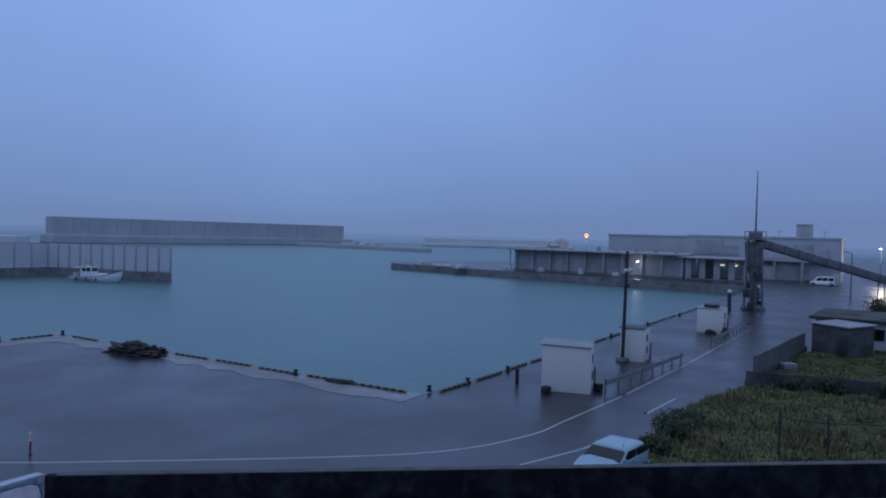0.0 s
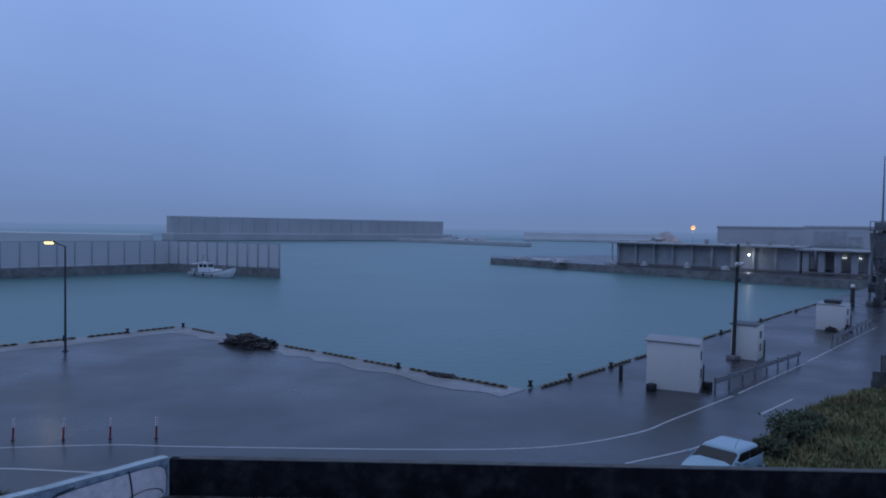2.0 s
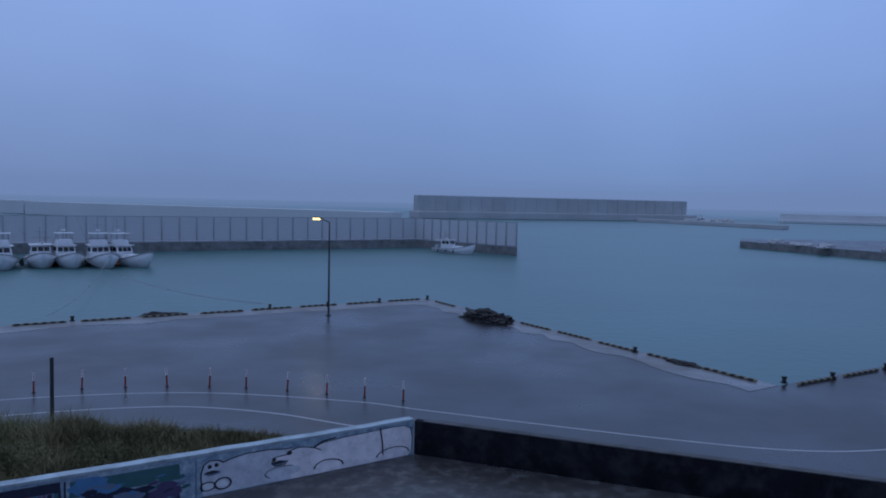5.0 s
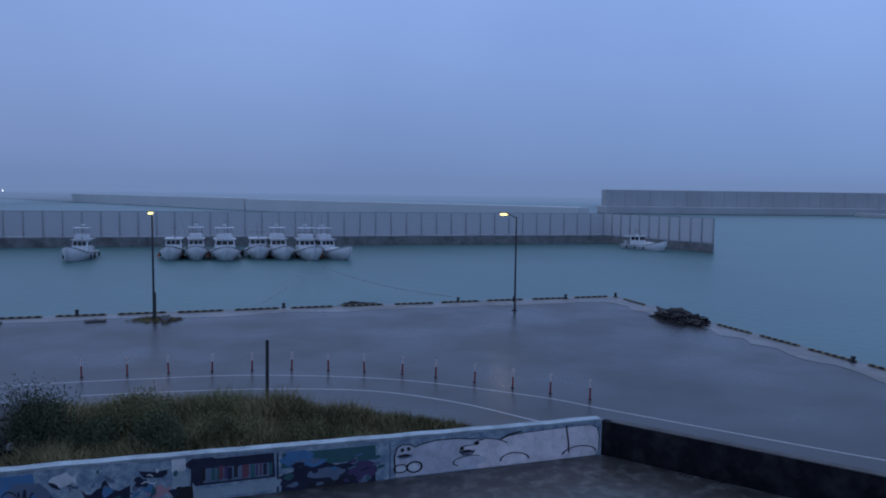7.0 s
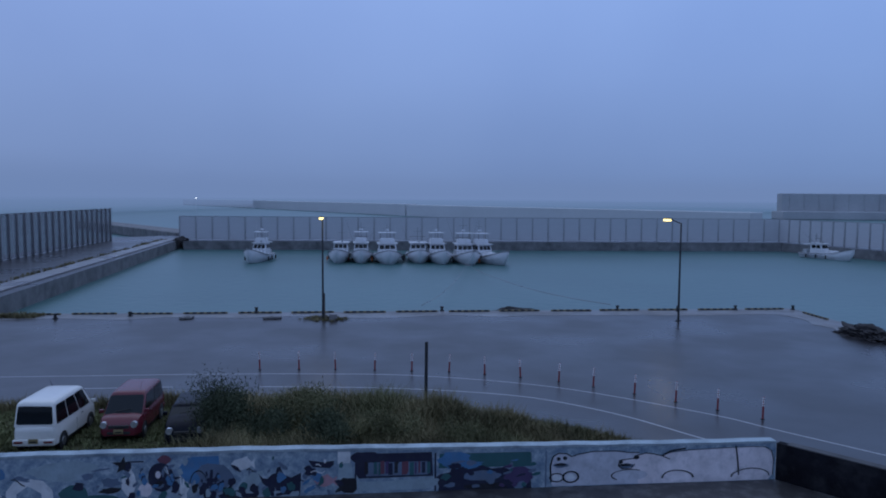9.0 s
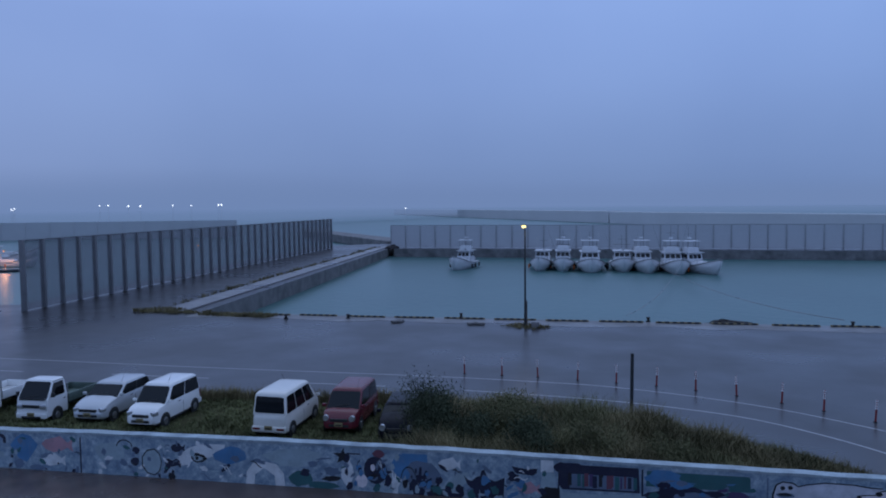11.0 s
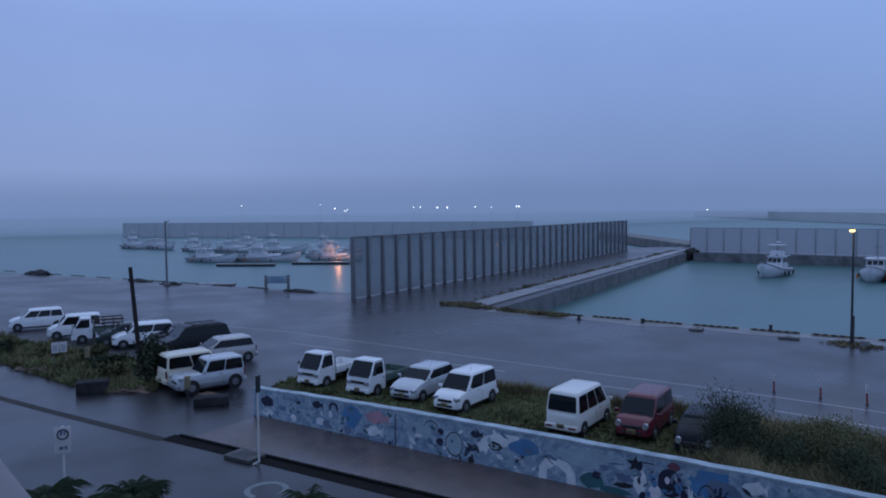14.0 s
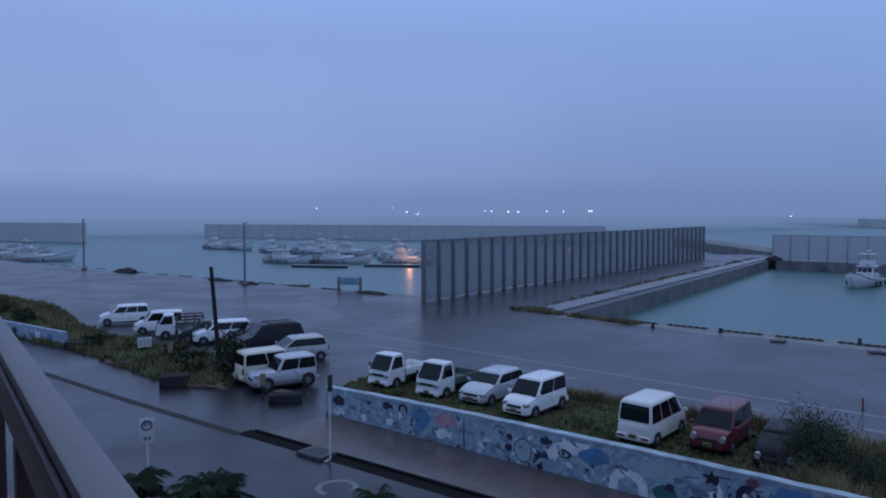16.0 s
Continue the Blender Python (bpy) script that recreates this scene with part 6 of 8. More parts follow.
part("hopper_cone", bridge_rings(bmesh.new(), [[(sx * w + 0.1, sy * w, z) for sx, sy in ((-1, -1), (1, -1), (1, 1), (-1, 1))] for w, z in ((0.5, 4.2), (0.85, 5.5))]), M_TOWER, tower)
for k in range(5):
    part("ladder_rung", tube(bmesh.new(), (-1.35, -0.3, 1.5 + 1.5 * k), (-1.35, 0.3, 1.5 + 1.5 * k), 0.04, 0.04, 6), M_TOWER, tower)
for sy in (-0.3, 0.3):
    part("ladder_rail", tube(bmesh.new(), (-1.4, sy, 0.3), (-1.2, sy, 9.4), 0.05, 0.05, 6), M_TOWER, tower)
for k, (dx, dy, z, sz) in enumerate(((-1.3, -0.5, 4.6, 0.9), (1.2, 0.6, 3.2, 0.8), (-0.9, 0.9, 2.2, 1.0), (1.1, -0.9, 6.4, 0.7))):
    part("motor_box", rounded(box(bmesh.new(), (sz, sz * 0.8, sz), Matrix.Translation((dx, dy, z))), 0.06), M_DARKSTEEL, tower)
part("plinth", rounded(box(bmesh.new(), (3.4, 3.0, 0.5), Matrix.Translation((0, 0, 0.25))), 0.05), M_QUAY, tower)
part("platform", box(bmesh.new(), (2.7, 2.7, 0.14), Matrix.Translation((0, 0, 9.4)), 0.02), M_TOWER, tower)
part("head_house", rounded(box(bmesh.new(), (1.9, 1.7, 1.0), Matrix.Translation((0, 0, 9.9))), 0.05), M_TOWER, tower)
for sx in (-1, 1):
    for sy in (-1, 1):
        part("rail_post", tube(bmesh.new(), (sx * 1.3, sy * 1.3, 9.45), (sx * 1.3, sy * 1.3, 10.5), 0.03, 0.03, 6), M_TOWER, tower)
    part("handrail", tube(bmesh.new(), (sx * 1.3, -1.3, 10.5), (sx * 1.3, 1.3, 10.5), 0.03, 0.03, 6), M_TOWER, tower)
part("loading_arm", rounded(box(bmesh.new(), (3.0, 0.4, 0.35), Matrix.Translation((-2.0, 0.2, 9.2))), 0.04), M_TOWER, tower)
part("mast", tube(bmesh.new(), (0, 0, 10.3), (0.12, 0, 18.7), 0.13, 0.05, 8), M_TOWER, tower)
part("mast_bar", box(bmesh.new(), (0.6, 0.06, 0.06), Matrix.Translation((0.1, 0, 18.2))), M_TOWER, tower)
for dx, dy in ((1.9, -0.6), (-2.0, 0.3)):
    part("machine_box", rounded(box(bmesh.new(), (0.9, 0.8, 1.1), Matrix.Translation((dx, dy, 0.55))), 0.05), M_DARKSTEEL, tower)
c0, c1 = Vector((0.8, -0.1, 9.1)), None
inv = Matrix.Rotation(radians(-33), 4, "Z")
far_end = inv @ (P(95.5, 44.5, 4.0) - P(75.2, 49.4, 0))
bm = bmesh.new()
d = far_end - c0
m = Matrix.Translation((c0 + far_end) / 2) @ d.to_track_quat("X", "Z").to_matrix().to_4x4()
box(bm, (d.length, 1.05, 1.05), m, 0.05)
conv = part("conveyor", bm, M_TOWER, tower, "long sloping conveyor gallery")
for k in range(9):
    q = c0.lerp(far_end, 0.08 + 0.105 * k)
    part("gallery_rib", box(bmesh.new(), (0.1, 1.10, 1.10), Matrix.Translation(q) @ d.to_track_quat("X", "Z").to_matrix().to_4x4()), M_DARKSTEEL, conv)
for q in (c0.lerp(far_end, 0.96), ):
    for sy in (-0.5, 0.5):
        part("trestle", tube(bmesh.new(), (q.x, q.y + sy, 0), (q.x, q.y + sy * 0.7, q.z), 0.1, 0.1, 8), M_TOWER, tower)

# ---- fish market and offices on the far quay ----
# Market concrete is paled in its colour for haze.
M_MKT = material("hazed_market_concrete", (0.38, 0.385, 0.40), 0.7, vary=0.2, scale=0.3, stain=0.5, stain_color=(0.28, 0.285, 0.30), stain_scale=0.3)
M_MKTROOF = material("market_roof", (0.26, 0.265, 0.285), 0.6, vary=0.2, scale=0.3)
M_OFFICE = material("office_render", (0.40, 0.41, 0.43), 0.7, vary=0.1, scale=0.2, stain=0.35, stain_color=(0.25, 0.26, 0.27), stain_scale=0.2)
M_TUBE = glow("lit_tube", (0.85, 0.95, 1.0), 2.2)


# Dark concrete lifted to mid grey, the haze painted in.
M_MKTDARK = material("hazed_dark_concrete", (0.35, 0.355, 0.37), 0.8, vary=0.3, scale=0.3, spec=0.15, stain=0.6, stain_color=(0.25, 0.253, 0.265), stain_scale=0.25)


def hall(a, b, depth, h, bays, label, lit, wall_at, wall_mat, col, thick):
    A_, B_ = P(*a), P(*b)
    d = B_ - A_
    e = tagged(new("market_hall"), label, "building", "fish market halls")
    e.location, e.rotation_euler = A_, (0, 0, math.atan2(d.y, d.x))
    L = d.length
    part("roof", rounded(box(bmesh.new(), (L + 1.6, depth + 2.0, thick), Matrix.Translation((L / 2 - 0.8, depth / 2 - 0.6, h - thick / 2))), 0.05), M_MKTDARK, e)
    part("rear_wall", box(bmesh.new(), (L, 0.3, h - thick), Matrix.Translation((L / 2, wall_at, (h - thick) / 2))), wall_mat, e)
    for x in (0.2, L - 0.2):
        part("end_wall", box(bmesh.new(), (0.3, depth - wall_at - 0.4, h - thick), Matrix.Translation((x, (depth + wall_at) / 2 + 0.2, (h - thick) / 2))), M_MKTDARK, e)
    part("floor_slab", box(bmesh.new(), (L, depth, 0.35), Matrix.Translation((L / 2, depth / 2, 0.175))), M_QUAY, e)
    rv = random.Random(bays)
    for i in range(bays + 1):
        part("column", rounded(box(bmesh.new(), (col, 0.55, h - thick), Matrix.Translation((0.3 + (L - 0.6) * i / bays, 0.3, (h - thick) / 2))), 0.03), M_MKTDARK, e)
        if lit == 0 and i < bays:
            x = L * (i + 0.5) / bays
            part("shutter", box(bmesh.new(), (L / bays * 0.8, 0.1, h * 0.72), Matrix.Translation((x, wall_at - 0.2, h * 0.37))), M_MKTDARK if rv.random() < 0.75 else M_MKT, e)
            if i > bays * 0.4:
                part("roof_vent", rounded(box(bmesh.new(), (0.8, 0.8, 1.1), Matrix.Translation((x, depth * 0.3, h + 0.55))), 0.05), M_MKTDARK, e)
            else:
                part("roof_pipe", tube(bmesh.new(), (x - 2, 0.6, h + 0.15), (x + rv.uniform(0, 2), 0.6, h + 0.35), 0.1, 0.1, 6), M_MKTDARK, e)
    for k in range(lit):
        part("tube_lamp", box(bmesh.new(), (1.0, 0.12, 0.1), Matrix.Translation((L * (0.42 + 0.22 * k), wall_at - 0.6, h - 1.9))), M_TUBE, e, "lit white tube lamp")
    return e


long_hall = hall((101.5, 126.1), (118.5, 93.5), 13, 5.75, 9, "long dark concrete fish market hall on the quay", 0, 1.4, M_MKTDARK, 0.6, 0.4)
part("canopy_post", box(bmesh.new(), (0.25, 0.25, 5.2), Matrix.Translation((-1.4, 0.4, 2.6))), M_MKTDARK, long_hall)
hall((118.8, 92.8), (122.9, 82.0), 12, 5.25, 4, "lit open fish market hall with heavy columns", 2, 9.5, M_OFFICE, 1.3, 0.35)
for i, (x, y, lx, h) in enumerate(((103.5, 119.2, 1.0, 1.2), (107.2, 110.8, 0.8, 1.4), (110.6, 104.0, 1.1, 0.9), (99.3, 125.5, 1.2, 1.3))):
    heap("gear_heap", x, y, lx, 0.8, h, 40 * i, "pale covered heap of gear before the market", M_MKT, 230 + i)
bulb("wall_lamp", "lit white lamp on the market wall", 113.2, 100.6, 3.6, 0.22, glow("lit_white_lamp", (0.9, 0.97, 1.0), 9.0), "lamp", 60, (0.9, 0.97, 1.0))
van = car("van", "white van parked before the market offices", 4.7, 1.7, 1.95, C_WHITE, hood=0.7, windows=3, ws_slope=0.6)
parked(van, 131.0, 74.4, 119, 4.7, 0.0)
bin_box = tagged(finish("waste_bin", rounded(box(bmesh.new(), (1.8, 1.4, 2.3), Matrix.Translation((0, 0, 1.15))), 0.08), M_MKT), "tall grey metal container by the road", "container")
place(bin_box, 137.0, 72.6, 0, 30)


def office(x, y, turn, w, d, h, storeys, cols, label, name="office_building"):
    e = tagged(new(name), label, "building")
    place(e, x, y, 0, turn)
    part("wall_body", rounded(box(bmesh.new(), (w, d, h), Matrix.Translation((w / 2, d / 2, h / 2))), 0.04), M_OFFICE, e)
    part("parapet", rounded(box(bmesh.new(), (w + 0.4, d + 0.4, 0.5), Matrix.Translation((w / 2, d / 2, h + 0.2))), 0.04), M_OFFICE, e)
    sh = h / storeys
    for s in range(storeys):
        part("floor_band", box(bmesh.new(), (w + 0.1, 0.25, 0.25), Matrix.Translation((w / 2, -0.05, sh * s + 0.3))), M_MKT, e)
        for c in range(cols):
            wx = w * (c + 0.5) / cols
            f = part("window", box(bmesh.new(), (w / cols * 0.62, 0.16, sh * 0.42), Matrix.Translation((wx, -0.01, sh * (s + 0.55)))), M_MKT, e)
            for k in (-1, 1):
                part("pane", box(bmesh.new(), (w / cols * 0.27, 0.05, sh * 0.36), Matrix.Translation((wx + k * w / cols * 0.145, -0.085, sh * (s + 0.55)))), M_GLASS, f)
    return e


office(137.2, 131.8, -79.8, 27.6, 10, 9.9, 2, 0, "pale blank concrete market store behind the hall", "market_store")
o = office(131.7, 102.9, -65.3, 34.9, 12, 10.1, 2, 0, "pale two-storey concrete office behind the ice tower")
for x0, x1, z0, z1, panes in ((1.9, 9.0, 5.9, 9.4, 4), (9.4, 12.4, 6.0, 8.1, 2), (21.9, 24.0, 7.0, 7.8, 2), (24.8, 29.2, 6.0, 8.9, 3), (30.2, 32.6, 5.9, 7.8, 2), (26.0, 28.6, 0.4, 3.2, 2)):
    f = part("window", rounded(box(bmesh.new(), (x1 - x0, 0.2, z1 - z0), Matrix.Translation(((x0 + x1) / 2, -0.02, (z0 + z1) / 2))), 0.02), M_MKT, o)
    for k in range(panes):
        w = (x1 - x0 - 0.2) / panes
        part("pane", box(bmesh.new(), (w - 0.12, 0.06, z1 - z0 - 0.25), Matrix.Translation((x0 + 0.1 + w * (k + 0.5), -0.12, (z0 + z1) / 2))), M_MKTDARK, f)
    part("sill", box(bmesh.new(), (x1 - x0 + 0.4, 0.35, 0.15), Matrix.Translation(((x0 + x1) / 2, -0.15, z0 - 0.1))), M_OFFICE, o)
part("eave", box(bmesh.new(), (34.0, 2.2, 0.3), Matrix.Translation((17.4, -1.1, 4.7)), 0.04), M_MKTDARK, o)
part("shop_front", box(bmesh.new(), (20.0, 0.3, 4.1), Matrix.Translation((16.0, -0.2, 2.1))), M_MKTDARK, o)
part("door", box(bmesh.new(), (2.6, 0.12, 3.2), Matrix.Translation((19.5, -0.42, 1.65)), 0.02), M_WHITE, o, "pale double door")
for x in (3.0, 9.0, 15.0, 21.0, 27.0):
    part("column", box(bmesh.new(), (0.5, 0.5, 4.6), Matrix.Translation((x, -1.9, 2.3)), 0.03), M_MKTDARK, o)
part("tank_tower", rounded(box(bmesh.new(), (3.4, 3.0, 3.2), Matrix.Translation((26.7, 4, 11.9))), 0.06), M_MKT, o)
part("tank_cap", box(bmesh.new(), (3.7, 3.4, 0.3), Matrix.Translation((26.7, 4, 13.6)), 0.04), M_MKT, o)
for x in (16.0, 21.0, 31.0):
    part("roof_antenna", tube(bmesh.new(), (x, 4, 10), (x, 4, 12.2), 0.10, 0.07, 6), M_MKT, o)
    part("antenna_bar", box(bmesh.new(), (1.8, 0.12, 0.12), Matrix.Translation((x, 4, 11.9))), M_MKT, o)
# street lamps at the far road
def far_lamp(x, y, h, turn, lit, label):
    e = tagged(new("street_lamp"), label, "street lamp")
    place(e, x, y, 0, turn)
    part("pole", tube(bmesh.new(), (0, 0, 0), (0, 0, h - 0.3), 0.09, 0.06, 10), M_DARKSTEEL, e)
    bm = bmesh.new()
    tube(bm, (0, 0, h - 0.32), (0.3, 0, h - 0.05), 0.05, 0.05, 8)
    tube(bm, (0.3, 0, h - 0.05), (0.9, 0, h), 0.045, 0.045, 8)
    part("arm", bm, M_DARKSTEEL, e)
    hd = part("lamp_head", box(bmesh.new(), (0.55, 0.25, 0.13), Matrix.Translation((1.05, 0, h)), 0.04), M_DARKSTEEL, e)
    if lit:
        part("lamp_glass", box(bmesh.new(), (0.5, 0.4, 0.3), Matrix.Translation((1.05, 0, h - 0.12)), 0.05), glow("lit_far_lamp", (1.0, 0.93, 0.8), 3.0), hd)
    return e


far_lamp(99.8, 51.0, 7.9, 150, False, "grey curved street lamp beside the road, unlit")
far_lamp(151, 71.5, 8.4, 200, True, "lit street lamp at the end of the offices")
lt = new("road_lamp_light", bpy.data.lights.new("road_lamp_light", "POINT"))
lt.data.energy, lt.data.color, lt.data.shadow_soft_size, lt.location = 1800, (1.0, 0.88, 0.72), 0.4, P(149.5, 70.5, 7.6)
far_lamp(259.4, 264.5, 9.0, 200, False, "far street lamp in the mist")
bulb("orange_lamp", "lit orange sodium lamp in the mist", 258.4, 263.5, 10.2, 1.2, M_ORANGE, "lamp", 2500, (1.0, 0.45, 0.2))
M_ROADGLOW = glow("road_glow", (1.0, 0.85, 0.75), 2.0)
for x, y, z in ((158, 72, 3.5), (165, 70, 2.2), (152, 66, 1.6)):
    rl = tagged(new("road_light"), "distant white light on a short post", "lamp")
    place(rl, x, y)
    part("post", tube(bmesh.new(), (0, 0, 0), (0, 0, z), 0.08, 0.06, 8), M_DARKSTEEL, rl)
    lb = bmesh.new()
    bmesh.ops.create_icosphere(lb, subdivisions=2, radius=0.3, matrix=Matrix.Translation((0, 0, z)))
    part("lamp", lb, M_ROADGLOW, rl)
for x, y in ((82.5, 53.6), (70.6, 49.3)):
    e = tagged(new("marker_post"), "dark post with a white round top", "post")
    place(e, x, y)
    part("post", tube(bmesh.new(), (0, 0, 0), (0, 0, 2.4), 0.26, 0.24, 10), M_DARKSTEEL, e)
    cp = bmesh.new()
    bmesh.ops.create_icosphere(cp, subdivisions=2, radius=0.3, matrix=Matrix.Translation((0, 0, 2.5)))
    part("cap", cp, M_WHITE, e, "white round cap", True)

# ---- outer breakwaters: the distance, rain mist painted in as pale colour ----
# Both tones are lightened to carry the haze of distance.
M_MIST1 = material("hazed_breakwater_concrete", (0.41, 0.415, 0.425), 0.9, vary=0.10, scale=0.05, bump=0, spec=0.1, stain=0.4, stain_color=(0.31, 0.315, 0.325), stain_scale=0.06)
M_MIST2 = material("hazed_far_concrete", (0.54, 0.545, 0.555), 0.9, vary=0.06, scale=0.05, bump=0, spec=0.1)


def mole(name, a, b, z0, z1, w, mat, label, berm=0.0, bays=0):
    A_, B_ = P(*a), P(*b)
    d = B_ - A_
    e = tagged(new(name), label, kind="structure")
    e.location, e.rotation_euler = A_, (0, 0, math.atan2(d.y, d.x))
    part("wall", rounded(box(bmesh.new(), (d.length, w, z1 - z0), Matrix.Translation((d.length / 2, 0, (z0 + z1) / 2))), 0.15, 1), mat, e)
    if berm:
        part("footing", rounded(box(bmesh.new(), (d.length + 6, w + 10, berm - z0), Matrix.Translation((d.length / 2 + 2, 0, (z0 + berm) / 2))), 0.3, 1), mat, e)
    for i in range(bays):
        part("joint_rib", box(bmesh.new(), (0.5, w + 0.5, z1 - z0 - 0.3), Matrix.Translation((d.length * (i + 0.5) / bays, 0, (z0 + z1) / 2 - 0.15))), mat, e)
    return e


mole("breakwater", (26.3, 372), (193, 417), WATER, 12.3, 8, M_MIST1, "tall concrete breakwater coloured pale for rain mist", 2.6, 26)
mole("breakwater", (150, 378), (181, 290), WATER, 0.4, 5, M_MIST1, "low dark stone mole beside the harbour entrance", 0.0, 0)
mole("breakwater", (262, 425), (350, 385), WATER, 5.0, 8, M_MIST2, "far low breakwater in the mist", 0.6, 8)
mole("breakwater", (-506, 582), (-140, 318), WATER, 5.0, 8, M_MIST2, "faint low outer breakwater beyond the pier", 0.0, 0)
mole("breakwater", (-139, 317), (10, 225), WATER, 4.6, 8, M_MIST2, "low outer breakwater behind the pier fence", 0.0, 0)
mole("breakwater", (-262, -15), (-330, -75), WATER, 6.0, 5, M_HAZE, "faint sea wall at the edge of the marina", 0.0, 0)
mole("rock_mole", (-96, 112), (-165, 150), WATER, 0.7, 7, M_QUAY, "low rocky mole end beyond the wind screen", 0.0, 0)
for i in range(22):
    r = random.Random(100 + i)
    heap("rock", 192 + r.uniform(-4, 20), 408 + r.uniform(-20, 6), r.uniform(2, 4), r.uniform(2, 4), r.uniform(1.5, 3.2), r.uniform(0, 180), "grey breakwater rock in the mist", M_MIST1, i, "rock").location.z = WATER
hill = heap("rock_dome", 262, 287, 9, 9, 7.5, 0, "rounded dark islet in the mist", M_MKTDARK, 41, "rock")
boat_far = afloat(boat("white work boat at the harbour entrance", 13, 4, True, 3, seed=77), 196, 388, 20, 13)

# added glowing curtain for far rain mist, where water and sky run together
M_VEIL = bpy.data.materials.new("rain_mist_glow")
M_VEIL.use_nodes = True
vn, vl = M_VEIL.node_tree.nodes, M_VEIL.node_tree.links
vn.clear()
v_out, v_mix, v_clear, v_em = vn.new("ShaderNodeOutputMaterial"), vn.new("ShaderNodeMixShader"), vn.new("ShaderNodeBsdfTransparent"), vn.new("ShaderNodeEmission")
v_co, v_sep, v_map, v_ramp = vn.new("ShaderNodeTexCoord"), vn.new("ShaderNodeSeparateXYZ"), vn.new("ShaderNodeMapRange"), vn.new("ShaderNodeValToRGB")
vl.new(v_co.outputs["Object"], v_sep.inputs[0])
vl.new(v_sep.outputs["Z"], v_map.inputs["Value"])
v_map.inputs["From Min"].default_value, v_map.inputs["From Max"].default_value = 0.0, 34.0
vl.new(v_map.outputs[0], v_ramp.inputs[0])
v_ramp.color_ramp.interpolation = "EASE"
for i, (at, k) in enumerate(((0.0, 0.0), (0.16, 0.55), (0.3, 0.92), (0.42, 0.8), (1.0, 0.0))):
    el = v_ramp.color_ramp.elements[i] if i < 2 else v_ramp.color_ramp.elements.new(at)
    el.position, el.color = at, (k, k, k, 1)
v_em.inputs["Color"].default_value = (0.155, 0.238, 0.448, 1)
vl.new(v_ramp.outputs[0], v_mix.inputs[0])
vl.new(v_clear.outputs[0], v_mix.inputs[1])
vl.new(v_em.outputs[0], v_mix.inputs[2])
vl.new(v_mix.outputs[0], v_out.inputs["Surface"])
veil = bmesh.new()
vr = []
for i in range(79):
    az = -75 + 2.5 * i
    out_to = 660 - 250 * min(1.0, max(0.0, (az - 36) / 16))   # the glowing curtain comes nearer, just beyond the marina
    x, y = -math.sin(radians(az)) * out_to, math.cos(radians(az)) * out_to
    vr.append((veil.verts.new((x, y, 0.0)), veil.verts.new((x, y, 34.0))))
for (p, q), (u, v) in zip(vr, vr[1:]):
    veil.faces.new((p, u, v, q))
structure(finish("backdrop", veil, M_VEIL), "glowing curtain for pale blue rain mist over the far sea").location.z = WATER + 0.05

# rubble and gear at the tip of the market quay
for i in range(10):
    r = random.Random(300 + i)
    heap("gear_heap", 93 + r.uniform(-2.5, 5), 141 + r.uniform(-8, 8), r.uniform(1, 2.2), r.uniform(1, 2), r.uniform(0.5, 1.2), r.uniform(0, 180), "misty heap of fishing gear on the quay", M_MKT, 60 + i)

# ---- right-hand house, wall and fence ----
M_BLOCK = material("mossy_block_wall", (0.085, 0.085, 0.083), 0.85, vary=0.4, scale=1, bump=0.4, spec=0.15, stain=0.95, stain_color=(0.022, 0.026, 0.02), stain_scale=0.35)
wr = structure(straight_wall("wall_block", P(34.4, 22.9), P(44.0, 11.0), 1.06, 0.2, M_BLOCK, Vector((0.78, 0.63, 0))), "mossy grey concrete block wall")
bw2 = structure(straight_wall("wall_roadside", P(34.62, 23.12), P(50.0, 28.7), 0.5, 0.2, M_BLOCK, Vector((0.34, -0.94, 0))), "low mossy block wall along the road")
e = tagged(new("sheet_fence"), "grey corrugated sheet fence along the road", "fence")
a, b = P(36.4, 23.95), P(49.8, 28.8)
d = b - a
e.location, e.rotation_euler = a, (0, 0, math.atan2(d.y, d.x))
n = 16
for i in range(n):
    part("sheet", box(bmesh.new(), (d.length / n - 0.03, 0.03 + 0.02 * (i % 2), 1.25), Matrix.Translation((d.length * (i + 0.5) / n, -0.25, 1.05))), M_STEEL, e)
    part("post", box(bmesh.new(), (0.06, 0.06, 1.35), Matrix.Translation((d.length * i / n, -0.19, 1.0))), M_DARKSTEEL, e)


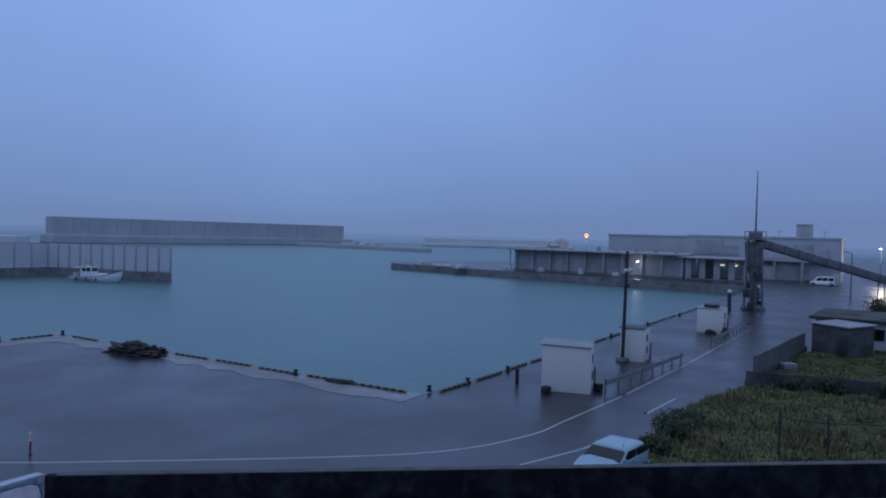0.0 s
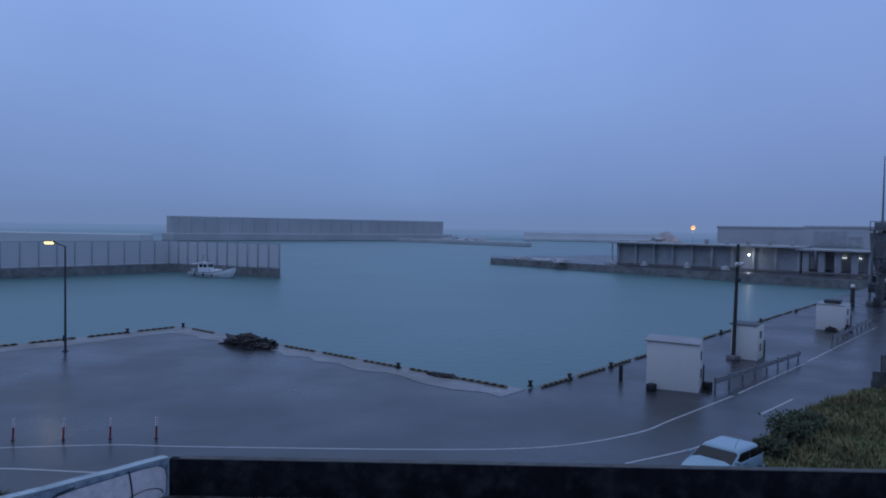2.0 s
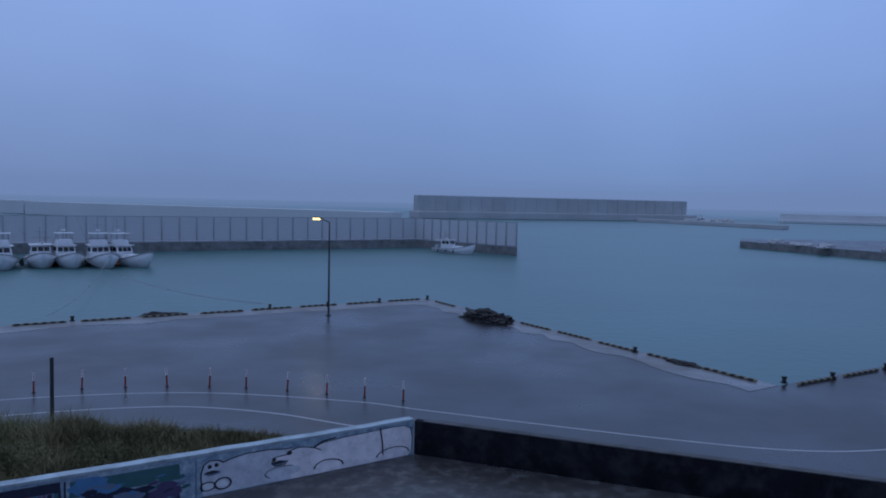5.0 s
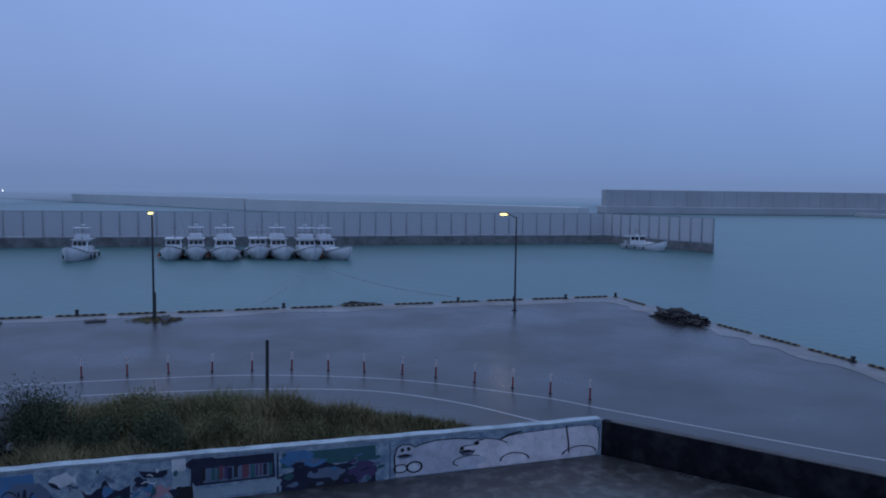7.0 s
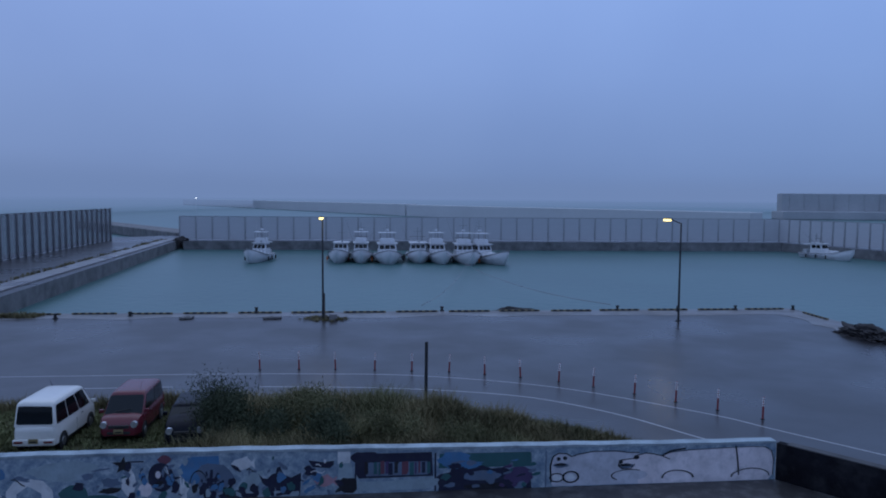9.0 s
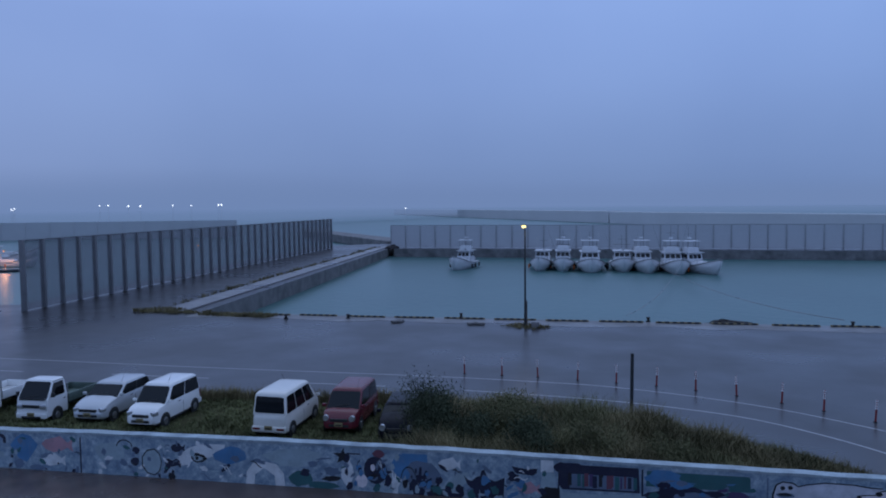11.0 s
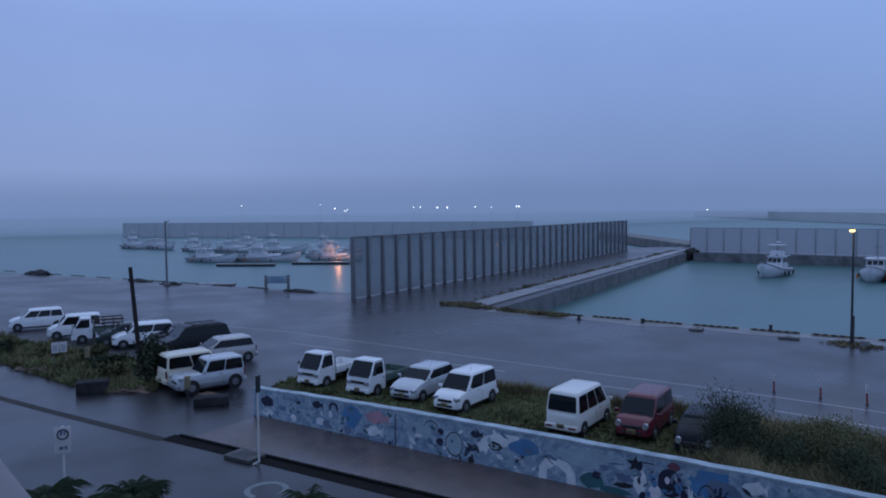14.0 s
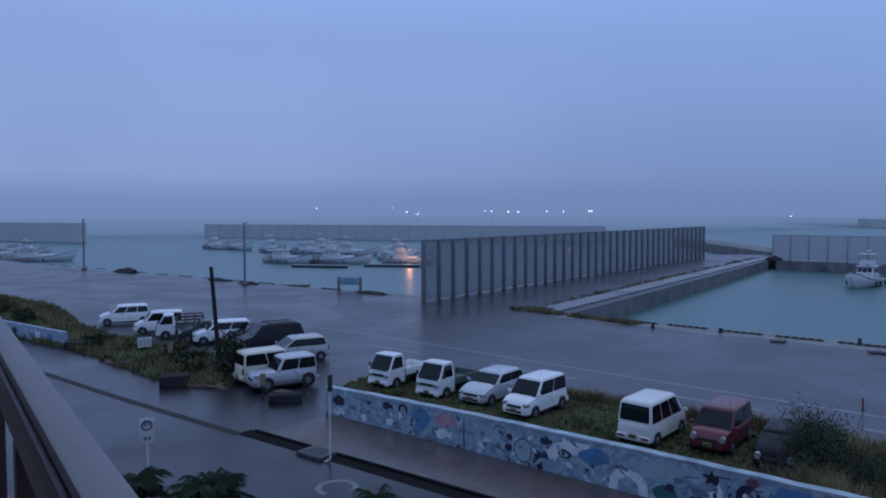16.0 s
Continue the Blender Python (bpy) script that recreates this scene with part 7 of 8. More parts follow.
def house(x, y, turn, w, d, h, label):
    e = tagged(new("house"), label, "house")
    place(e, x, y, 0, turn)
    part("wall", rounded(box(bmesh.new(), (w, d, h), Matrix.Translation((w / 2, d / 2, h / 2))), 0.03), M_OFFICE, e)
    part("roof", rounded(box(bmesh.new(), (w + 0.9, d + 0.9, 0.2), Matrix.Translation((w / 2, d / 2, h + 0.1))), 0.03), M_BLOCK, e)
    part("fascia", box(bmesh.new(), (w + 1.0, 0.1, 0.26), Matrix.Translation((w / 2, -0.48, h + 0.08))), M_DARKSTEEL, e)
    f = part("window", box(bmesh.new(), (1.3, 0.14, 1.0), Matrix.Translation((w * 0.33, -0.01, h * 0.58)), 0.01), M_DARKSTEEL, e)
    for k in (-1, 1):
        part("pane", box(bmesh.new(), (0.56, 0.03, 0.84), Matrix.Translation((w * 0.33 + k * 0.31, -0.085, h * 0.58))), M_GLASS, f)
    f = part("window", box(bmesh.new(), (1.3, 0.14, 1.0), Matrix.Translation((w * 0.7, -0.01, h * 0.58)), 0.01), M_DARKSTEEL, e)
    part("door", box(bmesh.new(), (0.9, 0.1, 2.0), Matrix.Translation((w * 0.88, -0.03, 1.05)), 0.01), M_MKT, e)
    part("doorstep", box(bmesh.new(), (1.3, 0.7, 0.18), Matrix.Translation((w * 0.88, -0.4, 0.09)), 0.02), M_CONCRETE, e)
    return e


house(53.7, 30.0, -68, 14, 9, 2.5, "pale flat-roofed house with dark window frames")
sh = tagged(new("lean_to"), "grey lean-to shed with a pale flat roof", "shed")
place(sh, 50.2, 28.3, 0, -101)
part("wall", rounded(box(bmesh.new(), (3.4, 2.9, 2.5), Matrix.Translation((1.7, 1.45, 1.25))), 0.02), M_BLOCK, sh)
part("roof", rounded(box(bmesh.new(), (3.8, 3.3, 0.12), Matrix.Translation((1.7, 1.45, 2.56)) @ Matrix.Rotation(0.04, 4, "X")), 0.02), M_CONCRETE, sh)
part("door", box(bmesh.new(), (0.8, 0.08, 1.9), Matrix.Translation((2.9, -0.03, 0.97)), 0.01), M_DARKSTEEL, sh)
bx = tagged(finish("well_cover", rounded(box(bmesh.new(), (1.1, 0.9, 0.45), Matrix.Translation((0, 0, 0.22))), 0.03), M_CONCRETE), "pale square concrete well cover in the grass", "block")
place(bx, 42.0, 25.2, 0, -20)
for i, (x, y, h) in enumerate(((23.9, 14.55, 1.45), (25.6, 13.75, 1.28), (28.6, 12.3, 1.3))):
    stx = tagged(finish("fence_post", tube(bmesh.new(), (0, 0, 0), (0, 0, h + 0.75), 0.045, 0.04, 8), M_DARKSTEEL), "thin dark steel post behind the black wall", "post", "posts in the grass lot")
    place(stx, x, y)
w1 = tagged(finish("fence_wire", tube(bmesh.new(), P(23.9, 14.55, 1.9), P(25.6, 13.75, 1.62), 0.03, 0.03, 6), M_DARKSTEEL), "dark bar between the fence posts", "fence")
w1 = tagged(finish("fence_wire", tube(bmesh.new(), P(25.6, 13.75, 1.62), P(28.6, 12.3, 1.5), 0.03, 0.03, 6), M_DARKSTEEL), "dark bar sloping between fence posts", "fence")

# ---- plants ----
def leaf_material(name, color, vary=0.5):
    m = bpy.data.materials.new(name)
    m.use_nodes = True
    n, l = m.node_tree.nodes, m.node_tree.links
    b = n["Principled BSDF"]
    geo, mr, sc = n.new("ShaderNodeNewGeometry"), n.new("ShaderNodeMapRange"), n.new("ShaderNodeVectorMath")
    mr.inputs["To Min"].default_value, mr.inputs["To Max"].default_value = 1 - vary, 1 + vary
    l.new(geo.outputs["Random Per Island"], mr.inputs["Value"])
    sc.operation = "SCALE"
    sc.inputs[0].default_value = color
    l.new(mr.outputs[0], sc.inputs["Scale"])
    co, no, pr, sc2 = n.new("ShaderNodeTexCoord"), n.new("ShaderNodeTexNoise"), n.new("ShaderNodeMapRange"), n.new("ShaderNodeVectorMath")
    no.inputs["Scale"].default_value, no.inputs["Detail"].default_value = 0.55, 4
    l.new(co.outputs["Object"], no.inputs["Vector"])
    pr.inputs["From Min"].default_value, pr.inputs["From Max"].default_value = 0.35, 0.65
    pr.inputs["To Min"].default_value, pr.inputs["To Max"].default_value = 0.62, 1.35
    l.new(no.outputs["Fac"], pr.inputs["Value"])
    sc2.operation = "SCALE"
    l.new(sc.outputs[0], sc2.inputs[0])
    l.new(pr.outputs[0], sc2.inputs["Scale"])
    l.new(sc2.outputs[0], b.inputs["Base Color"])
    b.inputs["Roughness"].default_value = 0.8
    b.inputs["Specular IOR Level"].default_value = 0.12
    return m


# Wet grass and dark leaves are lifted in colour for haze.
M_GRASS = leaf_material("wet_grass", (0.138, 0.145, 0.068), 0.2)
M_DRYGRASS = leaf_material("dry_grass", (0.175, 0.148, 0.080), 0.2)
M_LEAF = leaf_material("dark_leaves", (0.064, 0.076, 0.046), 0.3)
M_REED = leaf_material("olive_reeds", (0.122, 0.118, 0.060), 0.25)


def inside(poly, x, y):
    c = False
    for (x1, y1), (x2, y2) in zip(poly, poly[1:] + poly[:1]):
        if (y1 > y) != (y2 > y) and x < (x2 - x1) * (y - y1) / (y2 - y1) + x1:
            c = not c
    return c


def tufts(name, poly, count, h, mat, label, seed, base=0.0, lean=0.35, width=0.016, patch=True, height_fn=None):
    """Grass as thousands of bent blades over a plan outline (survey units)."""
    r = random.Random(seed)
    poly = [tuple(p) for p in poly]
    x0, x1 = min(p[0] for p in poly), max(p[0] for p in poly)
    y0, y1 = min(p[1] for p in poly), max(p[1] for p in poly)
    vs, fs = [], []
    done = tries = 0
    while done < count and tries < count * 12:
        tries += 1
        x, y = r.uniform(x0, x1), r.uniform(y0, y1)
        if not inside(poly, x, y):
            continue
        dens = noise.noise(Vector((x * 0.5 + seed, y * 0.5, 0)))
        if patch and r.random() > 0.75 + dens:
            continue
        q = P(x, y, base)
        hh = h * r.uniform(0.5, 1.2) * (1 + 0.8 * dens) * (height_fn(x, y) if height_fn else 1.0)
        for _ in range(8):
            a = r.uniform(0, 6.28)
            o = q + Vector((r.gauss(0, 0.09), r.gauss(0, 0.09), 0))
            dx, dy = math.cos(a), math.sin(a)
            b = hh * r.uniform(0.6, 1.15)
            l = lean * b * r.uniform(0.2, 1.3)
            w = width * r.uniform(0.6, 1.3)
            i = len(vs)
            vs += [(o.x - dy * w, o.y + dx * w, o.z), (o.x + dy * w, o.y - dx * w, o.z), (o.x + dx * l * 0.4 + dy * w * 0.8, o.y + dy * l * 0.4 - dx * w * 0.8, o.z + b * 0.6), (o.x + dx * l * 0.4 - dy * w * 0.8, o.y + dy * l * 0.4 + dx * w * 0.8, o.z + b * 0.6), (o.x + dx * l, o.y + dy * l, o.z + b)]
            fs += [(i, i + 1, i + 2, i + 3), (i + 3, i + 2, i + 4)]
        done += 1
    me = bpy.data.meshes.new(name)
    me.from_pydata(vs, [], fs)
    me.materials.append(mat)
    return tagged(new(name, me), label, "grass", kind="stuff")


def bush(name, x, y, rx, ry, h, count, mat, label, seed, leaf=0.11, feathery=False):
    """Stems that fork, with leaves in uneven clumps along and above them."""
    r = random.Random(seed)
    e = tagged(new(name), label, "bush")
    place(e, x, y)
    stems, tips = bmesh.new(), []
    for k in range(9):
        a = r.uniform(0, 6.28)
        t = Vector((math.cos(a) * rx * r.uniform(0.2, 0.9), math.sin(a) * ry * r.uniform(0.2, 0.9), h * r.uniform(0.55, 1.0)))
        base = Vector((t.x * 0.25, t.y * 0.25, 0))
        mid = base.lerp(t, 0.55) + Vector((r.uniform(-0.1, 0.1), r.uniform(-0.1, 0.1), 0.1))
        tube(stems, base, mid, 0.035, 0.022, 6)
        tube(stems, mid, t, 0.022, 0.008, 6)
        tips += [(t, 0.32 * h), (mid, 0.36 * h), (base.lerp(mid, 0.5), 0.3 * h)]
    part("stems", stems, M_WOOD, e)
    vs, fs = [], []
    for _ in range(count):
        c, s = tips[r.randrange(len(tips))]
        o = c + Vector((r.gauss(0, s * 0.6), r.gauss(0, s * 0.6), r.gauss(0, s * 0.55)))
        if o.z < 0.03:
            o.z = r.uniform(0.03, 0.3)
        u = Vector((r.gauss(0, 1), r.gauss(0, 1), r.gauss(0.5 if feathery else 0, 1))).normalized()
        w = u.orthogonal().normalized()
        ln, wd = leaf * r.uniform(0.6, 1.5) * (1.8 if feathery else 1), leaf * (0.25 if feathery else 0.5) * r.uniform(0.7, 1.2)
        i = len(vs)
        vs += [o, o + u * ln * 0.5 + w * wd, o + u * ln, o + u * ln * 0.5 - w * wd]
        fs.append((i, i + 1, i + 2, i + 3))
    me = bpy.data.meshes.new("leaves")
    me.from_pydata([tuple(p) for p in vs], [], fs)
    me.materials.append(mat)
    lv = new("leaves", me)
    lv.parent = e
    return e


LOT = [(-27.3, 7.4), (1.0, 21.6), (-0.5, 22.5), (-3.6, 23.4), (-8.0, 23.7), (-12.0, 23.6), (-17.0, 22.3), (-22.0, 19.6), (-27.0, 16.2), (-31.5, 13.0), (-32.6, 10.6), (-30.6, 8.2)]
flat("lot", [P(*p) for p in LOT], 0.08, M_SOIL, "grassy soil lot behind the painted wall", 0.1)
tufts("grass", LOT, 9000, 0.17, M_GRASS, "short wet green grass between parked cars", 1, 0.07, 0.8, 0.02)
REED = [(-15.5, 14.2), (0.6, 21.9), (-3.6, 23.2), (-8.0, 23.6), (-12.0, 23.4), (-14.5, 22.6), (-15.0, 20.0), (-13.6, 17.4)]
tufts("tall_grass", REED, 8500, 0.62, M_DRYGRASS, "tall dry yellow-brown grass at the wall corner", 2, 0.07, 0.8, 0.012, height_fn=lambda x, y: min(1.2, max(0.35, (0.6 - x) / 8)))
tufts("tall_grass", REED, 6500, 0.6, M_REED, "tall olive grass mixed in the lot", 3, 0.07, 0.8, 0.012, height_fn=lambda x, y: min(1.3, max(0.3, (0.0 - x) / 8)))
EDGE_G = [(-31.5, 12.8), (-27.0, 16.0), (-22.0, 19.4), (-17.0, 22.1), (-14, 22.9), (-14.5, 21.4), (-18, 20.6), (-22.4, 18.2), (-27.2, 14.9), (-31.0, 12.0)]
tufts("tall_grass", EDGE_G, 1500, 0.5, M_DRYGRASS, "dry grass along the roadside edge", 4, 0.07, 0.5)
for i, (x, y, rx, ry, h, n, mt, f) in enumerate(((-14.6, 18.15, 0.85, 0.85, 1.95, 18000, M_LEAF, True), (-12.9, 18.1, 0.8, 0.7, 1.25, 12000, M_LEAF, True), (-12.2, 19.2, 1.0, 1.0, 1.45, 15000, M_REED, True), (-10.9, 18.4, 0.9, 0.8, 1.35, 13000, M_LEAF, True), (-9.2, 19.6, 1.2, 1.0, 1.2, 6000, M_REED, True), (-12.9, 21.0, 1.2, 1.0, 1.2, 6000, M_REED, True), (-7.2, 20.4, 1.0, 0.9, 0.95, 4000, M_REED, True))):
    bush("shrub", x, y, rx, ry, h, n, mt, "dark windblown shrub in the grass lot" if mt is M_LEAF else "olive feathery shrub in the grass lot", 20 + i, 0.062, f)

LEFT = [(-85, -14.5), (-67.4, -5.6), (-56.5, -3.4), (-50.0, -1.2), (-44.3, 2.0), (-39.4, 4.4), (-36.0, 5.0), (-32.9, 4.1), (-34.0, 2.0), (-37.8, 0.2), (-43.0, -1.8), (-46.5, -3.6), (-52, -7.0), (-62, -13.5), (-85, -26)]
flat("verge", [P(*p) for p in LEFT], 0.06, M_SOIL, "overgrown soil verge beside the parked cars", 0.1)
tufts("grass", LEFT, 7000, 0.36, M_GRASS, "overgrown wet grass verge", 5, 0.05, 0.9, 0.024)
tufts("tall_grass", LEFT, 2600, 0.42, M_DRYGRASS, "dry weeds in the overgrown verge", 6, 0.05, 0.6, 0.022)
for i, (x, y, rx, h, n) in enumerate(((-35.1, 4.35, 0.36, 1.9, 3600), (-41.4, 2.2, 1.3, 0.75, 2600), (-39.0, 2.7, 1.3, 0.8, 2600), (-43.4, 0.2, 1.2, 0.5, 1800), (-47.2, -2.0, 1.3, 0.5, 1800), (-36.6, 2.6, 1.0, 0.7, 2200), (-58, -7.0, 2.2, 1.0, 2600), (-65, -9.5, 2.6, 1.1, 2600), (-73, -13, 2.8, 1.2, 2600))):
    bush("shrub", x, y, rx, rx * 0.8, h, n, M_LEAF if i % 2 == 0 else M_REED, "dark green shrub in the overgrown verge", 50 + i, 0.15)

RIGHT = [(17.0, 16.6), (20.9, 18.0), (23.0, 19.2), (25.9, 20.4), (30.0, 22.0), (34.1, 22.75), (38.3, 17.6), (43.6, 11.0), (46, 4), (29.0, 9.2), (24.0, 12.6)]
flat("lot_right", [P(*p) for p in RIGHT], 0.07, M_SOIL, "grassy lot behind the black wall", 0.1)
tufts("grass", RIGHT, 13000, 0.24, M_GRASS, "uneven wet grass behind the black wall", 7, 0.06, 1.0, 0.024)
tufts("tall_grass", RIGHT, 1800, 0.42, M_DRYGRASS, "dry tufts in the grass lot", 8, 0.06, 0.5, 0.03)
for i, (x, y, rx, h, n) in enumerate(((22.6, 18.3, 1.1, 0.95, 2600), (24.6, 19.0, 1.0, 0.8, 2200), (20.6, 17.2, 0.9, 0.7, 1800), (36.6, 19.5, 0.9, 1.1, 3200), (38.2, 17.4, 1.1, 1.15, 3600), (40.0, 15.0, 1.3, 1.2, 3600), (35.6, 20.9, 0.6, 0.8, 2000))):
    bush("shrub", x, y, rx, rx * 0.8, h, n, M_LEAF, "dark green shrub at the lot edge", 70 + i, 0.13)
YARD_R = [(34.9, 22.9), (49.8, 28.3), (53, 28.6), (62, 24), (58, 12), (44.6, 11.2)]
flat("garden", [P(*p) for p in YARD_R], 0.055, M_SOIL, "thin grass yard before the house", 0.1)
tufts("grass", YARD_R, 5000, 0.16, M_GRASS, "short grass of the house yard", 9, 0.05, 0.9, 0.04)
for i, (x, y, rx, h, n) in enumerate(((70.5, 32.6, 1.5, 2.5, 8000), (74.5, 31.2, 1.5, 2.6, 8000))):
    bush("shrub", x, y, rx, rx, h, n, M_LEAF, "dark rounded garden tree behind the house roof", 80 + i, 0.22)
for i, (poly, n) in enumerate((([(-51.2, 28.3), (-47.2, 29.6), (-46.2, 30.8), (-50.0, 30.8)], 260), ([(-45.6, 30.0), (-40.2, 32.0), (-40.4, 33.2), (-45.6, 31.0)], 260), ([(-51.5, 31), (-50.6, 30.6), (-90.0, 99.0), (-91.5, 98.6)], 1500), ([(-24.6, 38.5), (-22.3, 38.4), (-21.8, 39.8), (-24.2, 40.0)], 90))):
    tufts("weeds", poly, n, 0.30 if i < 3 else 0.2, M_DRYGRASS, "dry weeds along the bank slab" if i < 3 else "weeds round the lamp foot", 90 + i, 0.02, 0.6, 0.03, patch=i == 2)
heap("kerb_bush", -86.5, 98.0, 1.6, 0.9, 0.7, 40, "dark bush at the end of the bank", M_NET, 51, "bush")


def palm(x, y, h, seed):
    r = random.Random(seed)
    e = tagged(new("palm"), "young palm with drooping dark green fronds", "palm tree")
    place(e, x, y)
    t = bmesh.new()
    for k in range(8):
        tube(t, (0, 0, h * k / 8), (0, 0, h * (k + 1) / 8), 0.15 - 0.005 * k, 0.13 - 0.005 * k, 10)
    part("trunk", t, M_WOOD, e)
    for k in range(30):
        a, up, ln = k * 2.4 + r.uniform(-0.2, 0.2), r.uniform(0.5, 1.5), r.uniform(0.55, 0.85)
        d = Vector((math.cos(a), math.sin(a), 0))
        vs, fs, prev = [], [], None
        for s in range(24):
            t_ = s / 23
            c = Vector((0, 0, h)) + d * ln * t_ * math.cos(up * (1 - 0.4 * t_)) + Vector((0, 0, ln * (math.sin(up) * t_ - 0.55 * t_ * t_)))
            side = Vector((-d.y, d.x, 0))
            wl_ = 0.42 * (1 - t_ * 0.75) * min(1, 0.25 + t_ * 3)
            for sg in (-1, 1):
                i = len(vs)
                tip = c + side * sg * wl_ + d * 0.22 + Vector((0, 0, -0.10 - 0.1 * r.random()))
                vs += [tuple(c - d * 0.03), tuple(c + d * 0.03), tuple(tip)]
                fs.append((i, i + 1, i + 2))
            if prev is not None:
                i = len(vs)
                vs += [tuple(prev - side * 0.014), tuple(prev + side * 0.014), tuple(c + side * 0.012), tuple(c - side * 0.012)]
                fs.append((i, i + 1, i + 2, i + 3))
            prev = c
        me = bpy.data.meshes.new("frond")
        me.from_pydata(vs, [], fs)
        me.materials.append(M_PALM)
        o = new("frond", me)
        o.parent = e
    return e


M_PALM = leaf_material("palm_green", (0.022, 0.036, 0.019), 0.4)
palm(-13.2, 0.0, 3.58, 1)
palm(-12.3, 1.2, 3.68, 2)
palm(-11.3, 3.75, 3.28, 3)

# ---- signs and street furniture by the near road ----
sg = tagged(new("round_sign"), "white sign board with a dark ring on a thin post", "sign")
place(sg, -20.3, 0.35, 0, -2)
part("post", tube(bmesh.new(), (0, 0, 0), (0, 0, 2.85), 0.035, 0.03, 10), M_WHITE, sg)
brd = part("board", rounded(box(bmesh.new(), (0.025, 0.42, 0.78), Matrix.Translation((0.05, 0, 2.45))), 0.01), M_WHITE, sg)
ring = bmesh.new()
loops = [[ring.verts.new((0.066 + 0.02 * math.cos(b), math.cos(a) * (0.14 + 0.024 * math.sin(b)), 2.62 + math.sin(a) * (0.14 + 0.024 * math.sin(b)))) for b in (k * math.tau / 6 for k in range(6))] for a in (i * math.tau / 28 for i in range(28))]
for i in range(28):
    for k in range(6):
        ring.faces.new((loops[i][k], loops[i][(k + 1) % 6], loops[(i + 1) % 28][(k + 1) % 6], loops[(i + 1) % 28][k]))
bmesh.ops.recalc_face_normals(ring, faces=ring.faces[:])
part("ring", ring, PAINTS["navy"], brd, "dark blue ring")
for k, w in enumerate((0.1, 0.07)):
    part("text_bar", box(bmesh.new(), (0.006, w, 0.1), Matrix.Translation((0.066, -0.05 + 0.12 * k, 2.22))), PAINTS["slate"], brd)
    part("figure_bar", box(bmesh.new(), (0.006, w * 0.7, 0.12), Matrix.Translation((0.066, -0.04 + 0.09 * k, 2.66))), PAINTS["slate"], brd)
sp = tagged(new("sign_post"), "thin grey post with a narrow plate beside the gutter", "sign")
place(sp, -21.75, 5.65, 0, 20)
bm = tube(bmesh.new(), (0, 0, 0.12), (0, 0, 3.25), 0.04, 0.035, 10)
tube(bm, (-0.18, -0.12, 0.0), (0, 0, 0.13), 0.04, 0.04, 10)
part("post", bm, M_WHITE, sp)
part("plate", rounded(box(bmesh.new(), (0.03, 0.2, 0.62), Matrix.Translation((0.04, 0, 2.95))), 0.01), M_DARKSTEEL, sp)
for x, y, w, h, z, lab in ((-40.8, 0.6, 0.85, 0.62, 0.9, "white notice board on short legs in the verge"), ):
    nb = tagged(new("notice_board"), lab, "sign")
    place(nb, x, y, 0, 10)
    for sd in (-1, 1):
        part("leg", tube(bmesh.new(), (0, sd * w * 0.35, 0), (0, sd * w * 0.35, z), 0.025, 0.025, 6), M_STEEL, nb)
        pn = part("panel", rounded(box(bmesh.new(), (0.03, w * 0.47, h), Matrix.Translation((0.03, sd * w * 0.25, z + h / 2))), 0.008), M_WHITE, nb)
        for k in range(3):
            part("text_bar", box(bmesh.new(), (0.006, w * 0.3, 0.05), Matrix.Translation((0.048, sd * w * 0.25, z + h * (0.28 + 0.2 * k)))), PAINTS["slate"], pn)
for x, y, zz in ((-39.5, 1.8, 0.55), (-30.3, 5.0, 0.55)):
    yp = tagged(new("marker_plate"), "small yellow marker plate on a short post", "sign")
    place(yp, x, y, 0, 10)
    part("post", tube(bmesh.new(), (0, 0, 0), (0, 0, zz + 0.2), 0.03, 0.03, 6), M_DARKSTEEL, yp)
    part("plate", rounded(box(bmesh.new(), (0.03, 0.3, 0.65), Matrix.Translation((0.03, 0, zz + 0.45))), 0.01), M_YELLOW, yp)
M_MOULD = material("mouldy_block", (0.035, 0.034, 0.036), 0.9, vary=0.5, scale=2, bump=0.4, spec=0.1, stain=0.6, stain_color=(0.06, 0.058, 0.056), stain_scale=2)
for x, y, w, d, h, t in ((-34.3, 1.75, 1.5, 0.8, 0.62, 62), (-29.6, 5.8, 1.6, 0.7, 0.42, 60), (-46.2, -3.0, 1.4, 0.7, 0.5, 30)):
    bl = tagged(finish("planter_block", rounded(box(bmesh.new(), (w, d, h), Matrix.Translation((0, 0, h / 2))), 0.05), M_MOULD), "low black mouldy concrete block by the pavement", "block")
    place(bl, x, y, 0, t + 20)
M_RUBBLE = material("reddish_rubble", (0.13, 0.085, 0.065), 0.8, vary=0.5, scale=2, bump=0.8)
heap("rubble", -40.6, -0.5, 1.6, 0.5, 0.35, 32, "reddish soil bank along the verge", M_RUBBLE, 71)
heap("rubble", -33.7, 3.2, 1.3, 0.5, 0.3, 60, "reddish soil bank below the shrubs", M_RUBBLE, 74)
heap("rubble", -30.7, 6.0, 1.0, 0.5, 0.25, 20, "reddish soil beside the black block", M_RUBBLE, 77)
lw = structure(straight_wall("wall_left_mural", P(-56.0, -9.0), P(-47.2, -3.7), 1.05, 0.28, mural.data.materials[0], WALL_IN), "low painted wall continuing past the side road")
